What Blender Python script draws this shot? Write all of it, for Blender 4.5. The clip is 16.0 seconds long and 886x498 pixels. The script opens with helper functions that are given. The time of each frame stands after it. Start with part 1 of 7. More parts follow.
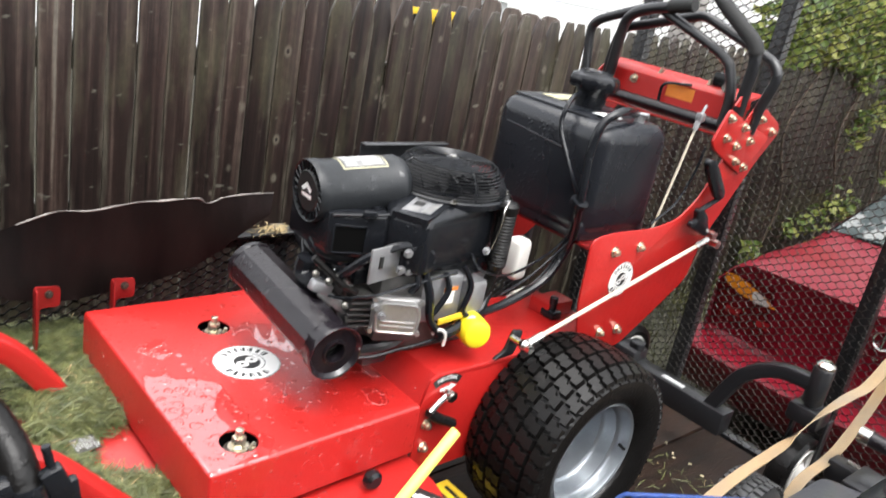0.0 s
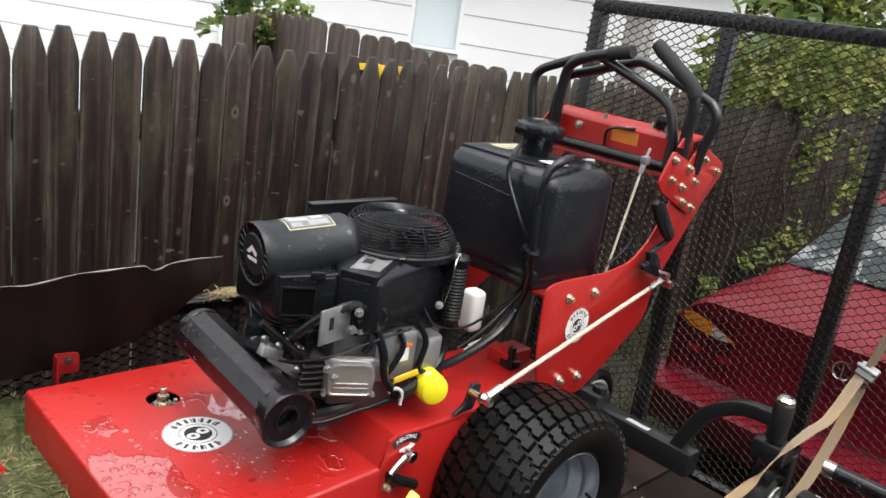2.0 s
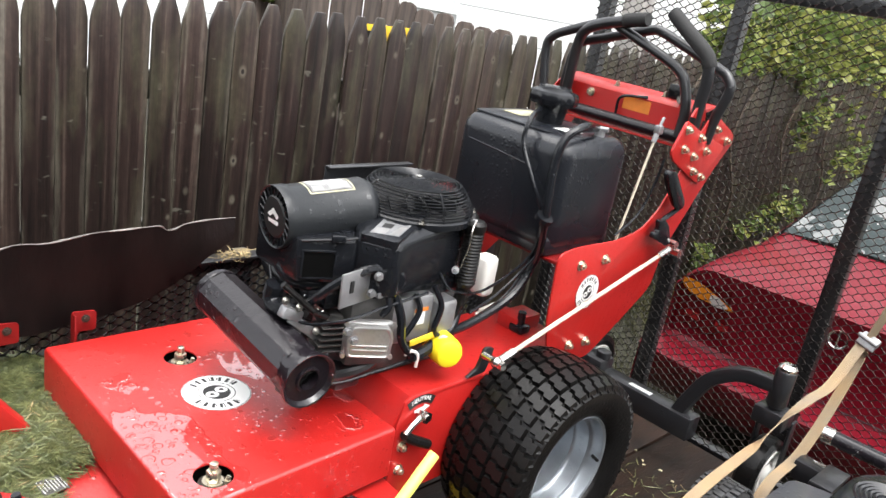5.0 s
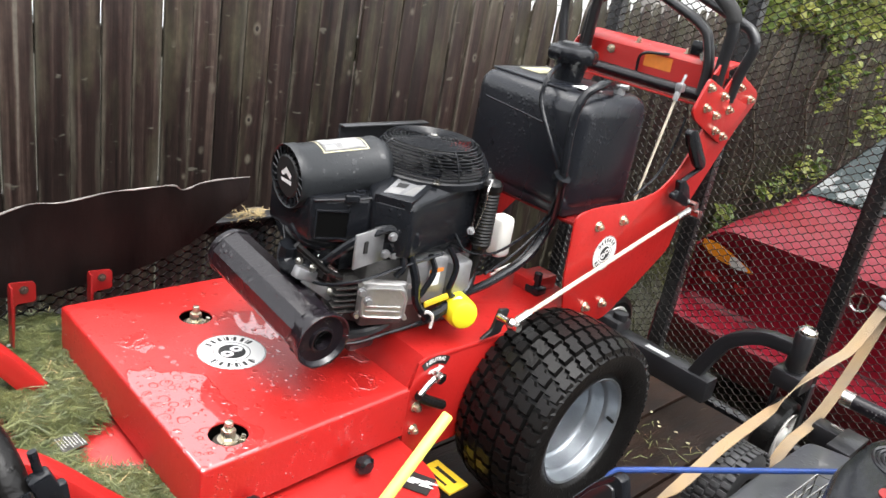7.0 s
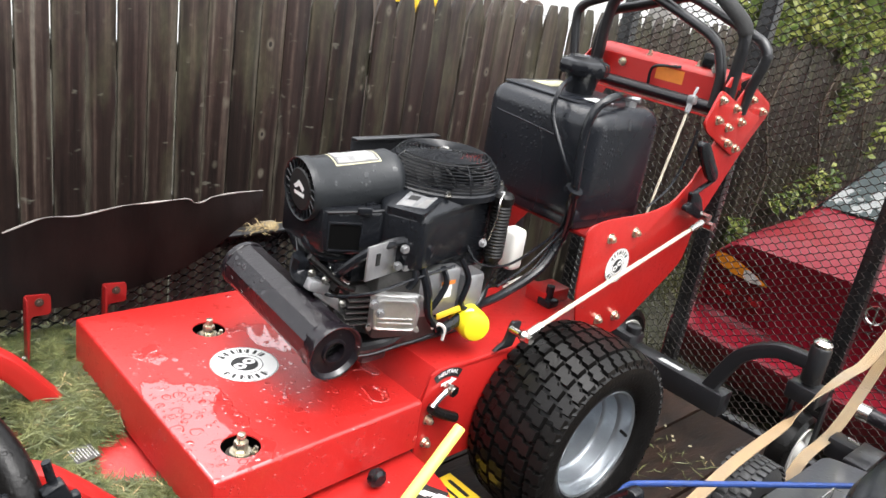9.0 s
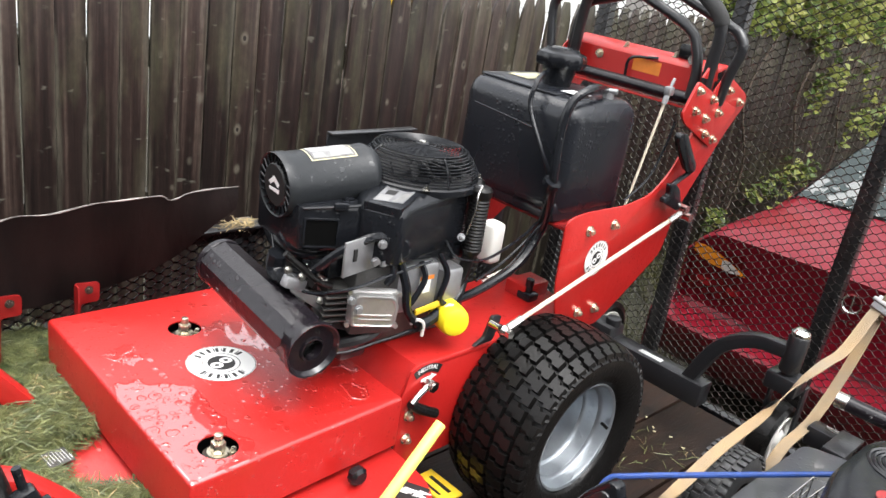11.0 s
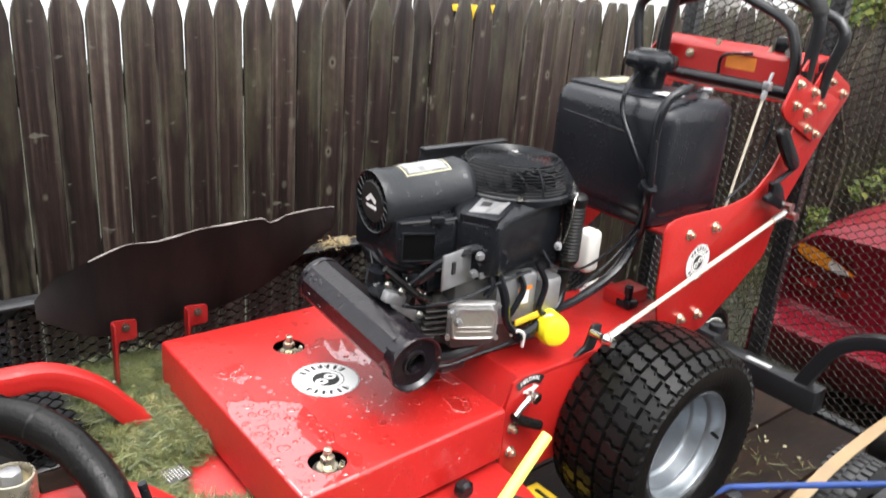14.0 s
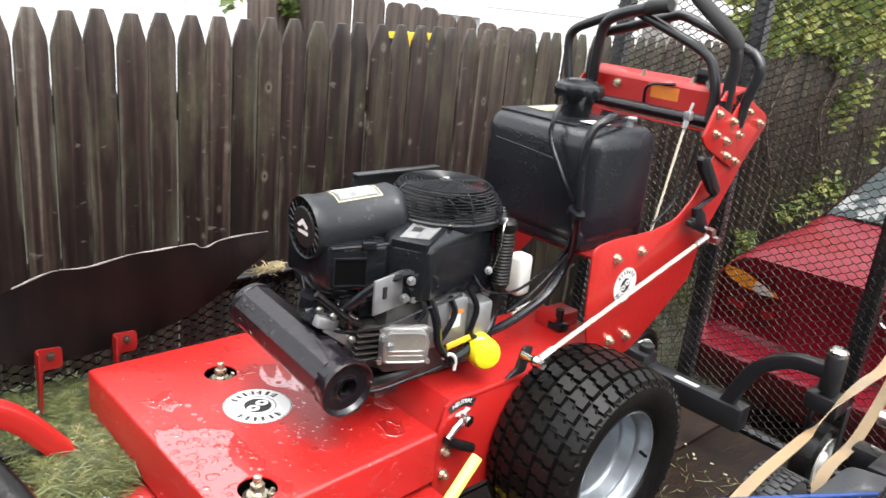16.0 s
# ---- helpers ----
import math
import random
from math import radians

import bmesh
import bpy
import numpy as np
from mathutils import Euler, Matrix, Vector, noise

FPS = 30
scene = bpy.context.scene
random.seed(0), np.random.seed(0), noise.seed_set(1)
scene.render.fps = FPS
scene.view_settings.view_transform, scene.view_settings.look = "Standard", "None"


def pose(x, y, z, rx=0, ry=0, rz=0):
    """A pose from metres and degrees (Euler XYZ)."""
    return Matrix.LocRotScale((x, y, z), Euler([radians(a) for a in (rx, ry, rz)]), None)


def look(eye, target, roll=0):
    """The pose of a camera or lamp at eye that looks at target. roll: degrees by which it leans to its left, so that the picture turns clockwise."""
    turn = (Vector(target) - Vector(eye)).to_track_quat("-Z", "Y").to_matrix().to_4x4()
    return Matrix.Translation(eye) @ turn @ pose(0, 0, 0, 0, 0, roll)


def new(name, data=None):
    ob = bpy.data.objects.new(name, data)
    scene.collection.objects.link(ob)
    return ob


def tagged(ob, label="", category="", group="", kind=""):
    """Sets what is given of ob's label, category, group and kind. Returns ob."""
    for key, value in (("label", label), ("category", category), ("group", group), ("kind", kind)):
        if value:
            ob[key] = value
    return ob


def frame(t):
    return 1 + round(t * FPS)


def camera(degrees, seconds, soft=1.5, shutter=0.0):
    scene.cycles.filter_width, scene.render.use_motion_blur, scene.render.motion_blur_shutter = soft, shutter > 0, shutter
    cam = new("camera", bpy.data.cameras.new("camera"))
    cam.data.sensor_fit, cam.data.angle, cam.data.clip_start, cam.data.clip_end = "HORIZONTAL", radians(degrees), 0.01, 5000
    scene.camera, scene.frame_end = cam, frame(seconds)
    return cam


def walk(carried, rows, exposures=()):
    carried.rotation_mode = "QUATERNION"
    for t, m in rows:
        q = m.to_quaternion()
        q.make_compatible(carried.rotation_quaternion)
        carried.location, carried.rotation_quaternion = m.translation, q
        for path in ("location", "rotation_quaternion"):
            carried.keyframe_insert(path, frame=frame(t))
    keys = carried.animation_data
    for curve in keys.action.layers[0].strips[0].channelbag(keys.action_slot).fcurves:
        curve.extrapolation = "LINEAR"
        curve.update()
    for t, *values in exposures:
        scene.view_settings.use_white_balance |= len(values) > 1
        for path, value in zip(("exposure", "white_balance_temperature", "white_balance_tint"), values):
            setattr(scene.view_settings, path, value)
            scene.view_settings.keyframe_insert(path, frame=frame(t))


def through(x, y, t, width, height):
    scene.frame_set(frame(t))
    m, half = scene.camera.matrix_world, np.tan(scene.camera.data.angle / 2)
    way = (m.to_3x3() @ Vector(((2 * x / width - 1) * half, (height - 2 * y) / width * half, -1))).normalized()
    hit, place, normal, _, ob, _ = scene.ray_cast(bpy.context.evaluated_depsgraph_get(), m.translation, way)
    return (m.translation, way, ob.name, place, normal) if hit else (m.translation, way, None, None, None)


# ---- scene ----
cam = camera(58.12, 16.0, shutter=0.5)
# seconds, eye in metres, turn in degrees
PATH = [
    (0, 0.1560, -0.0735, 1.1275, 69.713, -10.596, 49.986),
    (0.5, 0.1623, -0.0624, 1.1355, 73.145, -10.488, 48.846),
    (1, 0.1691, -0.0501, 1.1397, 74.987, -8.913, 49.268),
    (1.5, 0.1697, -0.0295, 1.1409, 74.299, -7.739, 48.085),
    (2, 0.1565, -0.0424, 1.1377, 73.768, -8.570, 46.558),
    (2.5, 0.1487, -0.0648, 1.1369, 72.663, -9.201, 46.066),
    (3, 0.1398, -0.0636, 1.1312, 70.716, -8.523, 46.755),
    (3.5, 0.1299, -0.0589, 1.1289, 69.838, -8.017, 46.316),
    (4, 0.1249, -0.0841, 1.1317, 70.744, -8.493, 46.856),
    (4.2, 0.1306, -0.0896, 1.1368, 71.459, -9.008, 46.619),
    (6.3, 0.1292, -0.0876, 1.1431, 68.910, -9.705, 46.443),
    (6.5, 0.1275, -0.0807, 1.1413, 68.177, -9.589, 46.574),
    (7, 0.1236, -0.0733, 1.1368, 68.005, -9.466, 47.532),
    (7.5, 0.1200, -0.0685, 1.1347, 68.000, -9.395, 48.057),
    (8, 0.1172, -0.0756, 1.1356, 68.363, -9.353, 48.889),
    (8.5, 0.1203, -0.0782, 1.1320, 68.462, -8.950, 49.410),
    (9, 0.1267, -0.0748, 1.1333, 68.931, -9.064, 48.327),
    (9.5, 0.1267, -0.0791, 1.1364, 69.440, -9.557, 48.355),
    (10, 0.1167, -0.0725, 1.1312, 68.745, -9.787, 47.890),
    (10.2, 0.1171, -0.0695, 1.1312, 68.633, -9.826, 47.461),
    (12.3, 0.1229, -0.0488, 1.1219, 68.248, -7.636, 46.635),
    (12.5, 0.1197, -0.0459, 1.1195, 67.663, -7.572, 46.599),
    (13, 0.0987, -0.0588, 1.1261, 64.724, -3.995, 48.938),
    (13.5, 0.1005, -0.0537, 1.1140, 64.717, -3.994, 50.073),
    (14, 0.1071, -0.0773, 1.1212, 69.242, -4.500, 51.668),
    (14.5, 0.1177, -0.0870, 1.1212, 71.464, -4.840, 50.670),
    (15, 0.1329, -0.0617, 1.1244, 71.964, -5.040, 46.965),
    (15.5, 0.1314, -0.0574, 1.1221, 71.346, -5.275, 46.489),
    (16, 0.1332, -0.0722, 1.1320, 71.266, -5.629, 47.741),
]
STOPS = [(0.0, 2.1), (0.5, 1.97), (1.0, 1.64), (1.5, 1.47), (2.0, 1.47), (2.5, 1.57), (3.0, 1.84), (3.5, 2.04), (4.0, 2.11), (7.0, 2.12), (9.0, 2.13), (13.5, 2.08), (16.0, 2.18)]
walk(cam, [(t, pose(x, y, z, rx, ry, rz)) for t, x, y, z, rx, ry, rz in PATH], STOPS)

# ---- light ----
world = bpy.data.worlds.new("sky")
scene.world = world
world.use_nodes = True
wn = world.node_tree
wn.nodes.clear()
sky = wn.nodes.new("ShaderNodeTexSky")
sky.sky_type = "NISHITA"
sky.sun_disc = False
sky.sun_elevation, sky.sun_rotation = radians(66), radians(98)
sky.dust_density = 4.0
grey = wn.nodes.new("ShaderNodeHueSaturation")
grey.inputs["Saturation"].default_value = 0.12
bg = wn.nodes.new("ShaderNodeBackground")
bg.inputs["Strength"].default_value = 0.15
wo = wn.nodes.new("ShaderNodeOutputWorld")
wn.links.new(sky.outputs[0], grey.inputs["Color"])
wn.links.new(grey.outputs[0], bg.inputs["Color"])
wn.links.new(bg.outputs[0], wo.inputs["Surface"])
sun = new("sun", bpy.data.lights.new("sun", "SUN"))
sun.data.energy, sun.data.angle, sun.data.color = 0.4, radians(40), (1.0, 0.97, 0.93)
sun.matrix_world = look((-4.05, 0.55, 7.0), (-1.0, 1.0, 0.0))


# ---- materials ----
def mat(name, base, rough=0.5, metal=0.0, var=0.25, scale=6.0, bump=0.05, fine=120.0, base2=None, coat=0.0,
        drops=0.0, stretch=(1, 1, 1), rand=0.0, spec=0.5):
    m = bpy.data.materials.new(name)
    m.use_nodes = True
    nt = m.node_tree
    b = nt.nodes["Principled BSDF"]
    lk = nt.links.new
    tc = nt.nodes.new("ShaderNodeTexCoord")
    mp = nt.nodes.new("ShaderNodeMapping")
    mp.inputs["Scale"].default_value = stretch
    lk(tc.outputs["Object"], mp.inputs["Vector"])
    big = nt.nodes.new("ShaderNodeTexNoise")
    big.inputs["Scale"].default_value, big.inputs["Detail"].default_value = scale, 6
    lk(mp.outputs[0], big.inputs["Vector"])
    ramp = nt.nodes.new("ShaderNodeValToRGB")
    ramp.color_ramp.elements[0].position, ramp.color_ramp.elements[1].position = 0.3, 0.72
    c2 = base2 or tuple(c * (1 - var) for c in base)
    ramp.color_ramp.elements[0].color = (*c2, 1)
    ramp.color_ramp.elements[1].color = (*base, 1)
    lk(big.outputs["Fac"], ramp.inputs["Fac"])
    col = ramp.outputs["Color"]
    if rand:
        oi = nt.nodes.new("ShaderNodeObjectInfo")
        mr = nt.nodes.new("ShaderNodeMapRange")
        mr.inputs["To Min"].default_value, mr.inputs["To Max"].default_value = 1 - rand, 1 + rand
        lk(oi.outputs["Random"], mr.inputs["Value"])
        mx = nt.nodes.new("ShaderNodeVectorMath")
        mx.operation = "SCALE"
        lk(col, mx.inputs[0])
        lk(mr.outputs[0], mx.inputs["Scale"])
        col = mx.outputs[0]
    lk(col, b.inputs["Base Color"])
    sm = nt.nodes.new("ShaderNodeTexNoise")
    sm.inputs["Scale"].default_value, sm.inputs["Detail"].default_value = fine, 4
    lk(mp.outputs[0], sm.inputs["Vector"])
    rr = nt.nodes.new("ShaderNodeMapRange")
    rr.inputs["To Min"].default_value, rr.inputs["To Max"].default_value = max(0.03, rough * 0.72), min(1, rough * 1.3)
    lk(big.outputs["Fac"], rr.inputs["Value"])
    lk(rr.outputs[0], b.inputs["Roughness"])
    b.inputs["Metallic"].default_value = metal
    b.inputs["Specular IOR Level"].default_value = spec
    b.inputs["Coat Weight"].default_value = coat
    b.inputs["Coat Roughness"].default_value = 0.06
    bp = nt.nodes.new("ShaderNodeBump")
    bp.inputs["Strength"].default_value, bp.inputs["Distance"].default_value = bump, 0.003
    lk(sm.outputs["Fac"], bp.inputs["Height"])
    last = bp
    if drops:
        vo = nt.nodes.new("ShaderNodeTexVoronoi")
        vo.inputs["Scale"].default_value, vo.inputs["Randomness"].default_value = 85, 1
        lk(tc.outputs["Object"], vo.inputs["Vector"])
        dr = nt.nodes.new("ShaderNodeMapRange")
        dr.inputs["From Min"].default_value, dr.inputs["From Max"].default_value = 0.36, 0.16
        dr.interpolation_type = "SMOOTHSTEP"
        lk(vo.outputs["Distance"], dr.inputs["Value"])
        where = nt.nodes.new("ShaderNodeTexNoise")
        where.inputs["Scale"].default_value = 9
        lk(tc.outputs["Object"], where.inputs["Vector"])
        wr = nt.nodes.new("ShaderNodeMapRange")
        wr.inputs["From Min"].default_value, wr.inputs["From Max"].default_value = 0.45, 0.6
        lk(where.outputs["Fac"], wr.inputs["Value"])
        mu = nt.nodes.new("ShaderNodeMath")
        mu.operation = "MULTIPLY"
        lk(dr.outputs[0], mu.inputs[0])
        lk(wr.outputs[0], mu.inputs[1])
        b2 = nt.nodes.new("ShaderNodeBump")
        b2.inputs["Strength"].default_value, b2.inputs["Distance"].default_value = drops, 0.002
        lk(mu.outputs[0], b2.inputs["Height"])
        lk(bp.outputs[0], b2.inputs["Normal"])
        last = b2
    lk(last.outputs[0], b.inputs["Normal"])
    return m


def wet_paint(name, base, dry=0.38, film=0.0, peel=0.14, metal=0.0, var=0.12, drops=1.0, thick=0.0035, rain=0.0, damp=(0.12, 0.26, 1.0), spec=0.5, pools=(), sheen=2.0):
    """Paint under rain: a broken film of water with beaded drops; film shifts how much is covered."""
    m = bpy.data.materials.new(name)
    m.use_nodes = True
    nt = m.node_tree
    b = nt.nodes["Principled BSDF"]
    lk, nn = nt.links.new, nt.nodes.new
    tc = nn("ShaderNodeTexCoord")
    co = tc.outputs["Object"]

    def noise_(scale, detail=3, rough=0.5):
        t = nn("ShaderNodeTexNoise")
        t.inputs["Scale"].default_value, t.inputs["Detail"].default_value, t.inputs["Roughness"].default_value = scale, detail, rough
        lk(co, t.inputs["Vector"])
        return t.outputs["Fac"]

    def span(v, a, c, lo=0.0, hi=1.0, kind="SMOOTHSTEP"):
        t = nn("ShaderNodeMapRange")
        t.interpolation_type = kind
        for key, val in (("From Min", a), ("From Max", c), ("To Min", lo), ("To Max", hi)):
            t.inputs[key].default_value = val
        lk(v, t.inputs["Value"])
        return t.outputs[0]

    def calc(op, a, c):
        t = nn("ShaderNodeMath")
        t.operation = op
        for i, v in enumerate((a, c)):
            if isinstance(v, float):
                t.inputs[i].default_value = v
            else:
                lk(v, t.inputs[i])
        return t.outputs[0]

    def cells(scale, lo, hi, share):
        """Drops of uneven size in some of the cells."""
        v = nn("ShaderNodeTexVoronoi")
        v.inputs["Scale"].default_value = scale
        wob = nn("ShaderNodeVectorMath")
        wob.operation = "MULTIPLY_ADD"
        wn_ = nn("ShaderNodeTexNoise")
        wn_.inputs["Scale"].default_value = scale * 0.9
        lk(co, wn_.inputs["Vector"])
        lk(wn_.outputs["Color"], wob.inputs[0])
        wob.inputs[1].default_value = (0.5 / scale,) * 3
        lk(co, wob.inputs[2])
        lk(wob.outputs[0], v.inputs["Vector"])
        sp = nn("ShaderNodeSeparateColor")
        lk(v.outputs["Color"], sp.inputs[0])
        size = span(sp.outputs[0], 0.0, 1.0, lo, hi, "LINEAR")
        inside = span(calc("SUBTRACT", size, v.outputs["Distance"]), 0.0, 0.09)
        return calc("MULTIPLY", inside, calc("LESS_THAN", sp.outputs[1], share))

    big, mid = noise_(6.5, 2), noise_(26.0, 3, 0.6)
    raw = calc("ADD", big, calc("MULTIPLY", mid, 0.28))
    for px_, py_, rx_, ry_, gain in pools:
        mp = nn("ShaderNodeMapping")
        mp.vector_type = "TEXTURE"
        mp.inputs["Location"].default_value, mp.inputs["Scale"].default_value = (px_, py_, 0.0), (rx_, ry_, 1e4)
        lk(co, mp.inputs["Vector"])
        far = nn("ShaderNodeVectorMath")
        far.operation = "LENGTH"
        lk(mp.outputs[0], far.inputs[0])
        raw = calc("ADD", raw, span(far.outputs["Value"], 1.25, 0.5, 0.0, gain))
    geo, up = nn("ShaderNodeNewGeometry"), nn("ShaderNodeSeparateXYZ")
    lk(geo.outputs["True Normal"], up.inputs[0])
    flat = span(up.outputs[2], 0.55, 0.9)
    pool = calc("MULTIPLY", span(raw, 0.655 - film, 0.69 - film), flat)
    bead = cells(52.0, 0.12, 0.46, 0.5)
    bead2 = cells(120.0, 0.12, 0.42, 0.45 + rain)
    spot = calc("MULTIPLY", bead2, span(noise_(11.0, 2), 0.44 - rain, 0.56 - rain))
    flat2 = span(up.outputs[2], 0.3, 0.9, 0.25 if rain < 0.1 else 1.0, 1.0)
    some = calc("MULTIPLY", calc("MULTIPLY", bead, flat2), span(noise_(8.0, 2), 0.4 - rain, 0.6 - rain))
    water = calc("MAXIMUM", pool, calc("MAXIMUM", spot, some))
    high = calc("ADD", pool, calc("MULTIPLY", calc("ADD", some, calc("MULTIPLY", spot, 0.45)), drops))
    if pools:
        # drops standing in the thin film
        high = calc("ADD", high, calc("MULTIPLY", calc("MULTIPLY", pool, calc("ADD", cells(44.0, 0.1, 0.55, 0.6), cells(85.0, 0.15, 0.5, 0.4))), 0.9))
    ramp = nn("ShaderNodeValToRGB")
    ramp.color_ramp.elements[0].color = (*[c * (1 - var) for c in base], 1)
    ramp.color_ramp.elements[1].color = (*base, 1)
    ramp.color_ramp.elements[0].position, ramp.color_ramp.elements[1].position = 0.35, 0.65
    lk(noise_(4.0, 5), ramp.inputs["Fac"])
    lk(ramp.outputs["Color"], b.inputs["Base Color"])
    b.inputs["Metallic"].default_value = metal
    lk(span(noise_(3.0, 4), 0.3, 0.7, dry * 0.8, dry * 1.25, "LINEAR"), b.inputs["Roughness"])
    skin = nn("ShaderNodeBump")
    skin.inputs["Strength"].default_value, skin.inputs["Distance"].default_value = peel, 0.002
    lk(calc("ADD", noise_(170.0, 3), calc("MULTIPLY", noise_(60.0, 2), 2.0)), skin.inputs["Height"])
    lk(skin.outputs[0], b.inputs["Normal"])
    top = nn("ShaderNodeBump")
    top.inputs["Strength"].default_value, top.inputs["Distance"].default_value = 1.0, thick
    lk(high, top.inputs["Height"])
    lk(top.outputs[0], b.inputs["Coat Normal"])
    lk(span(water, 0.0, 1.0, damp[0], damp[2], "LINEAR"), b.inputs["Coat Weight"])
    lk(span(water, 0.0, 1.0, damp[1], 0.025, "LINEAR"), b.inputs["Coat Roughness"])
    b.inputs["Coat IOR"].default_value = sheen
    b.inputs["Specular IOR Level"].default_value = spec
    return m


def leaf_mat(name, base, base2, scale):
    """Thin leaf: some of the light comes through it."""
    m = mat(name, base, 0.42, base2=base2, scale=scale, bump=0.1)
    nt = m.node_tree
    b, out = nt.nodes["Principled BSDF"], nt.nodes["Material Output"]
    tr, mx = nt.nodes.new("ShaderNodeBsdfTranslucent"), nt.nodes.new("ShaderNodeMixShader")
    mx.inputs[0].default_value = 0.5
    nt.links.new(b.inputs["Base Color"].links[0].from_socket, tr.inputs["Color"])
    nt.links.new(b.outputs[0], mx.inputs[1])
    nt.links.new(tr.outputs[0], mx.inputs[2])
    nt.links.new(mx.outputs[0], out.inputs["Surface"])
    return m


RED = wet_paint("red_paint", (0.42, 0.012, 0.010), 0.4, -0.3)
COVERRED = wet_paint("red_paint_cover", (0.42, 0.012, 0.010), 0.42, -0.13, rain=0.06, drops=1.3, thick=0.0045, sheen=2.8, pools=(
    (-0.97, 0.475, 0.12, 0.085, 0.36), (-0.85, 0.475, 0.11, 0.085, 0.36), (-0.785, 0.45, 0.07, 0.06, 0.34), (-1.13, 0.735, 0.06, 0.045, 0.3), (-1.19, 0.50, 0.08, 0.05, 0.12), (-0.85, 0.78, 0.05, 0.03, 0.15)))
WETBLACK = wet_paint("wet_black_steel", (0.009, 0.007, 0.0095), 0.3, -0.4, drops=1.4, peel=0.3, thick=0.004, rain=0.2, damp=(0.2, 0.1, 0.45), spec=0.25)
CANGREY = wet_paint("dark_grey_canister", (0.017, 0.0188, 0.021), 0.36, -0.3, drops=1.6, peel=0.1, rain=0.0, damp=(0.04, 0.3, 0.4), spec=0.3)
RED2 = mat("red_paint_worn", (0.25, 0.008, 0.008), 0.4, var=0.35, scale=9, bump=0.1, coat=0.2)
BLACK = mat("black_plastic", (0.0095, 0.0105, 0.013), 0.2, var=0.3, bump=0.06, fine=300, drops=0.4, coat=0.08, spec=0.29)
TANK = mat("tank_plastic", (0.011, 0.0125, 0.0165), 0.27, var=0.25, bump=0.12, fine=260, drops=0.3)
STEELBLACK = mat("black_painted_steel", (0.018, 0.0185, 0.021), 0.33, var=0.4, bump=0.12, coat=0.2, drops=0.3)
RUBBER = mat("rubber", (0.0085, 0.008, 0.0078), 0.3, var=0.4, scale=20, bump=0.25, fine=160, drops=0.35, spec=0.22)
FOAM = mat("foam_grip", (0.02, 0.02, 0.02), 0.8, var=0.3, bump=0.4, fine=400)
FLAP = mat("flap_rubber", (0.017, 0.0085, 0.0075), 0.5, base2=(0.004, 0.003, 0.003), scale=9, bump=0.9, fine=22, spec=0.25, stretch=(1, 1.6, 0.6))
EDGE = mat("worn_pale_edge", (0.3, 0.28, 0.26), 0.6, base2=(0.03, 0.025, 0.022), scale=22)
ZINC = mat("zinc_rim", (0.36, 0.39, 0.42), 0.4, metal=0.8, var=0.3, scale=16, bump=0.12, drops=0.25)
ALU = mat("cast_aluminium", (0.42, 0.42, 0.43), 0.42, metal=0.75, var=0.35, scale=25, bump=0.25, fine=200)
DARKCAST = mat("dark_cast_metal", (0.12, 0.116, 0.112), 0.5, metal=0.5, var=0.5, scale=30, bump=0.35, fine=180)
CHROME = mat("bright_steel", (0.72, 0.7, 0.66), 0.22, metal=1.0, var=0.2, scale=40)
BOLT = mat("zinc_bolt", (0.74, 0.68, 0.54), 0.28, metal=0.9, var=0.3, scale=60)
MESHSTEEL = mat("wet_black_mesh", (0.045, 0.041, 0.037), 0.28, var=0.4, scale=30, bump=0.1, coat=0.2)
WHITE = mat("white_plastic", (0.72, 0.71, 0.67), 0.45, var=0.15)
YELLOW = mat("yellow_plastic", (0.85, 0.74, 0.02), 0.4, var=0.12, scale=12, bump=0.08)
CASTBRIGHT = mat("bright_cast_aluminium", (0.58, 0.57, 0.56), 0.36, metal=0.85, var=0.25, scale=30, bump=0.12, fine=250, drops=0.2)
PALEROD = mat("cream_rod", (0.6, 0.54, 0.43), 0.4, var=0.25, scale=40)
BLUE = mat("blue_cord", (0.009, 0.045, 0.21), 0.55, var=0.3, scale=90, bump=0.3, fine=500)
GREYTYRE = mat("grey_rubber", (0.045, 0.046, 0.048), 0.6, var=0.35, scale=25, bump=0.3, fine=160)
STRAP = mat("tan_webbing", (0.38, 0.26, 0.135), 0.85, base2=(0.24, 0.2, 0.15), scale=9, bump=0.8, fine=600)
ORANGE = mat("orange_sticker", (0.75, 0.22, 0.03), 0.4, var=0.2, scale=40)
DECAL = mat("white_decal", (0.8, 0.8, 0.78), 0.35, var=0.06)
LABELFIELD = mat("dull_grey_label", (0.3, 0.3, 0.29), 0.45, base2=(0.1, 0.1, 0.1), scale=60)
INK = mat("black_ink", (0.012, 0.012, 0.012), 0.5, var=0.1)
# near-black for the shade in intake and wells; also the window rubber
HOLLOW = mat("dark_hollow", (0.003, 0.003, 0.003), 0.9, var=0.3, spec=0.05)
LABELY = mat("yellow_label", (0.78, 0.52, 0.03), 0.5, var=0.15)
FENCE2 = mat("red_brown_picket", (0.105, 0.08, 0.064), 0.7, base2=(0.032, 0.022, 0.019), scale=9, bump=0.5, fine=40,
             stretch=(5, 5, 0.6), rand=0.2)
PLANK = mat("wet_plank", (0.034, 0.0165, 0.0105), 0.5, base2=(0.009, 0.0058, 0.0045), scale=8, bump=0.5, fine=50,
            stretch=(5, 0.6, 5), rand=0.25, spec=0.28)
GRASS = mat("cut_grass", (0.17, 0.18, 0.065), 0.45, base2=(0.028, 0.044, 0.012), scale=34, bump=0.1)
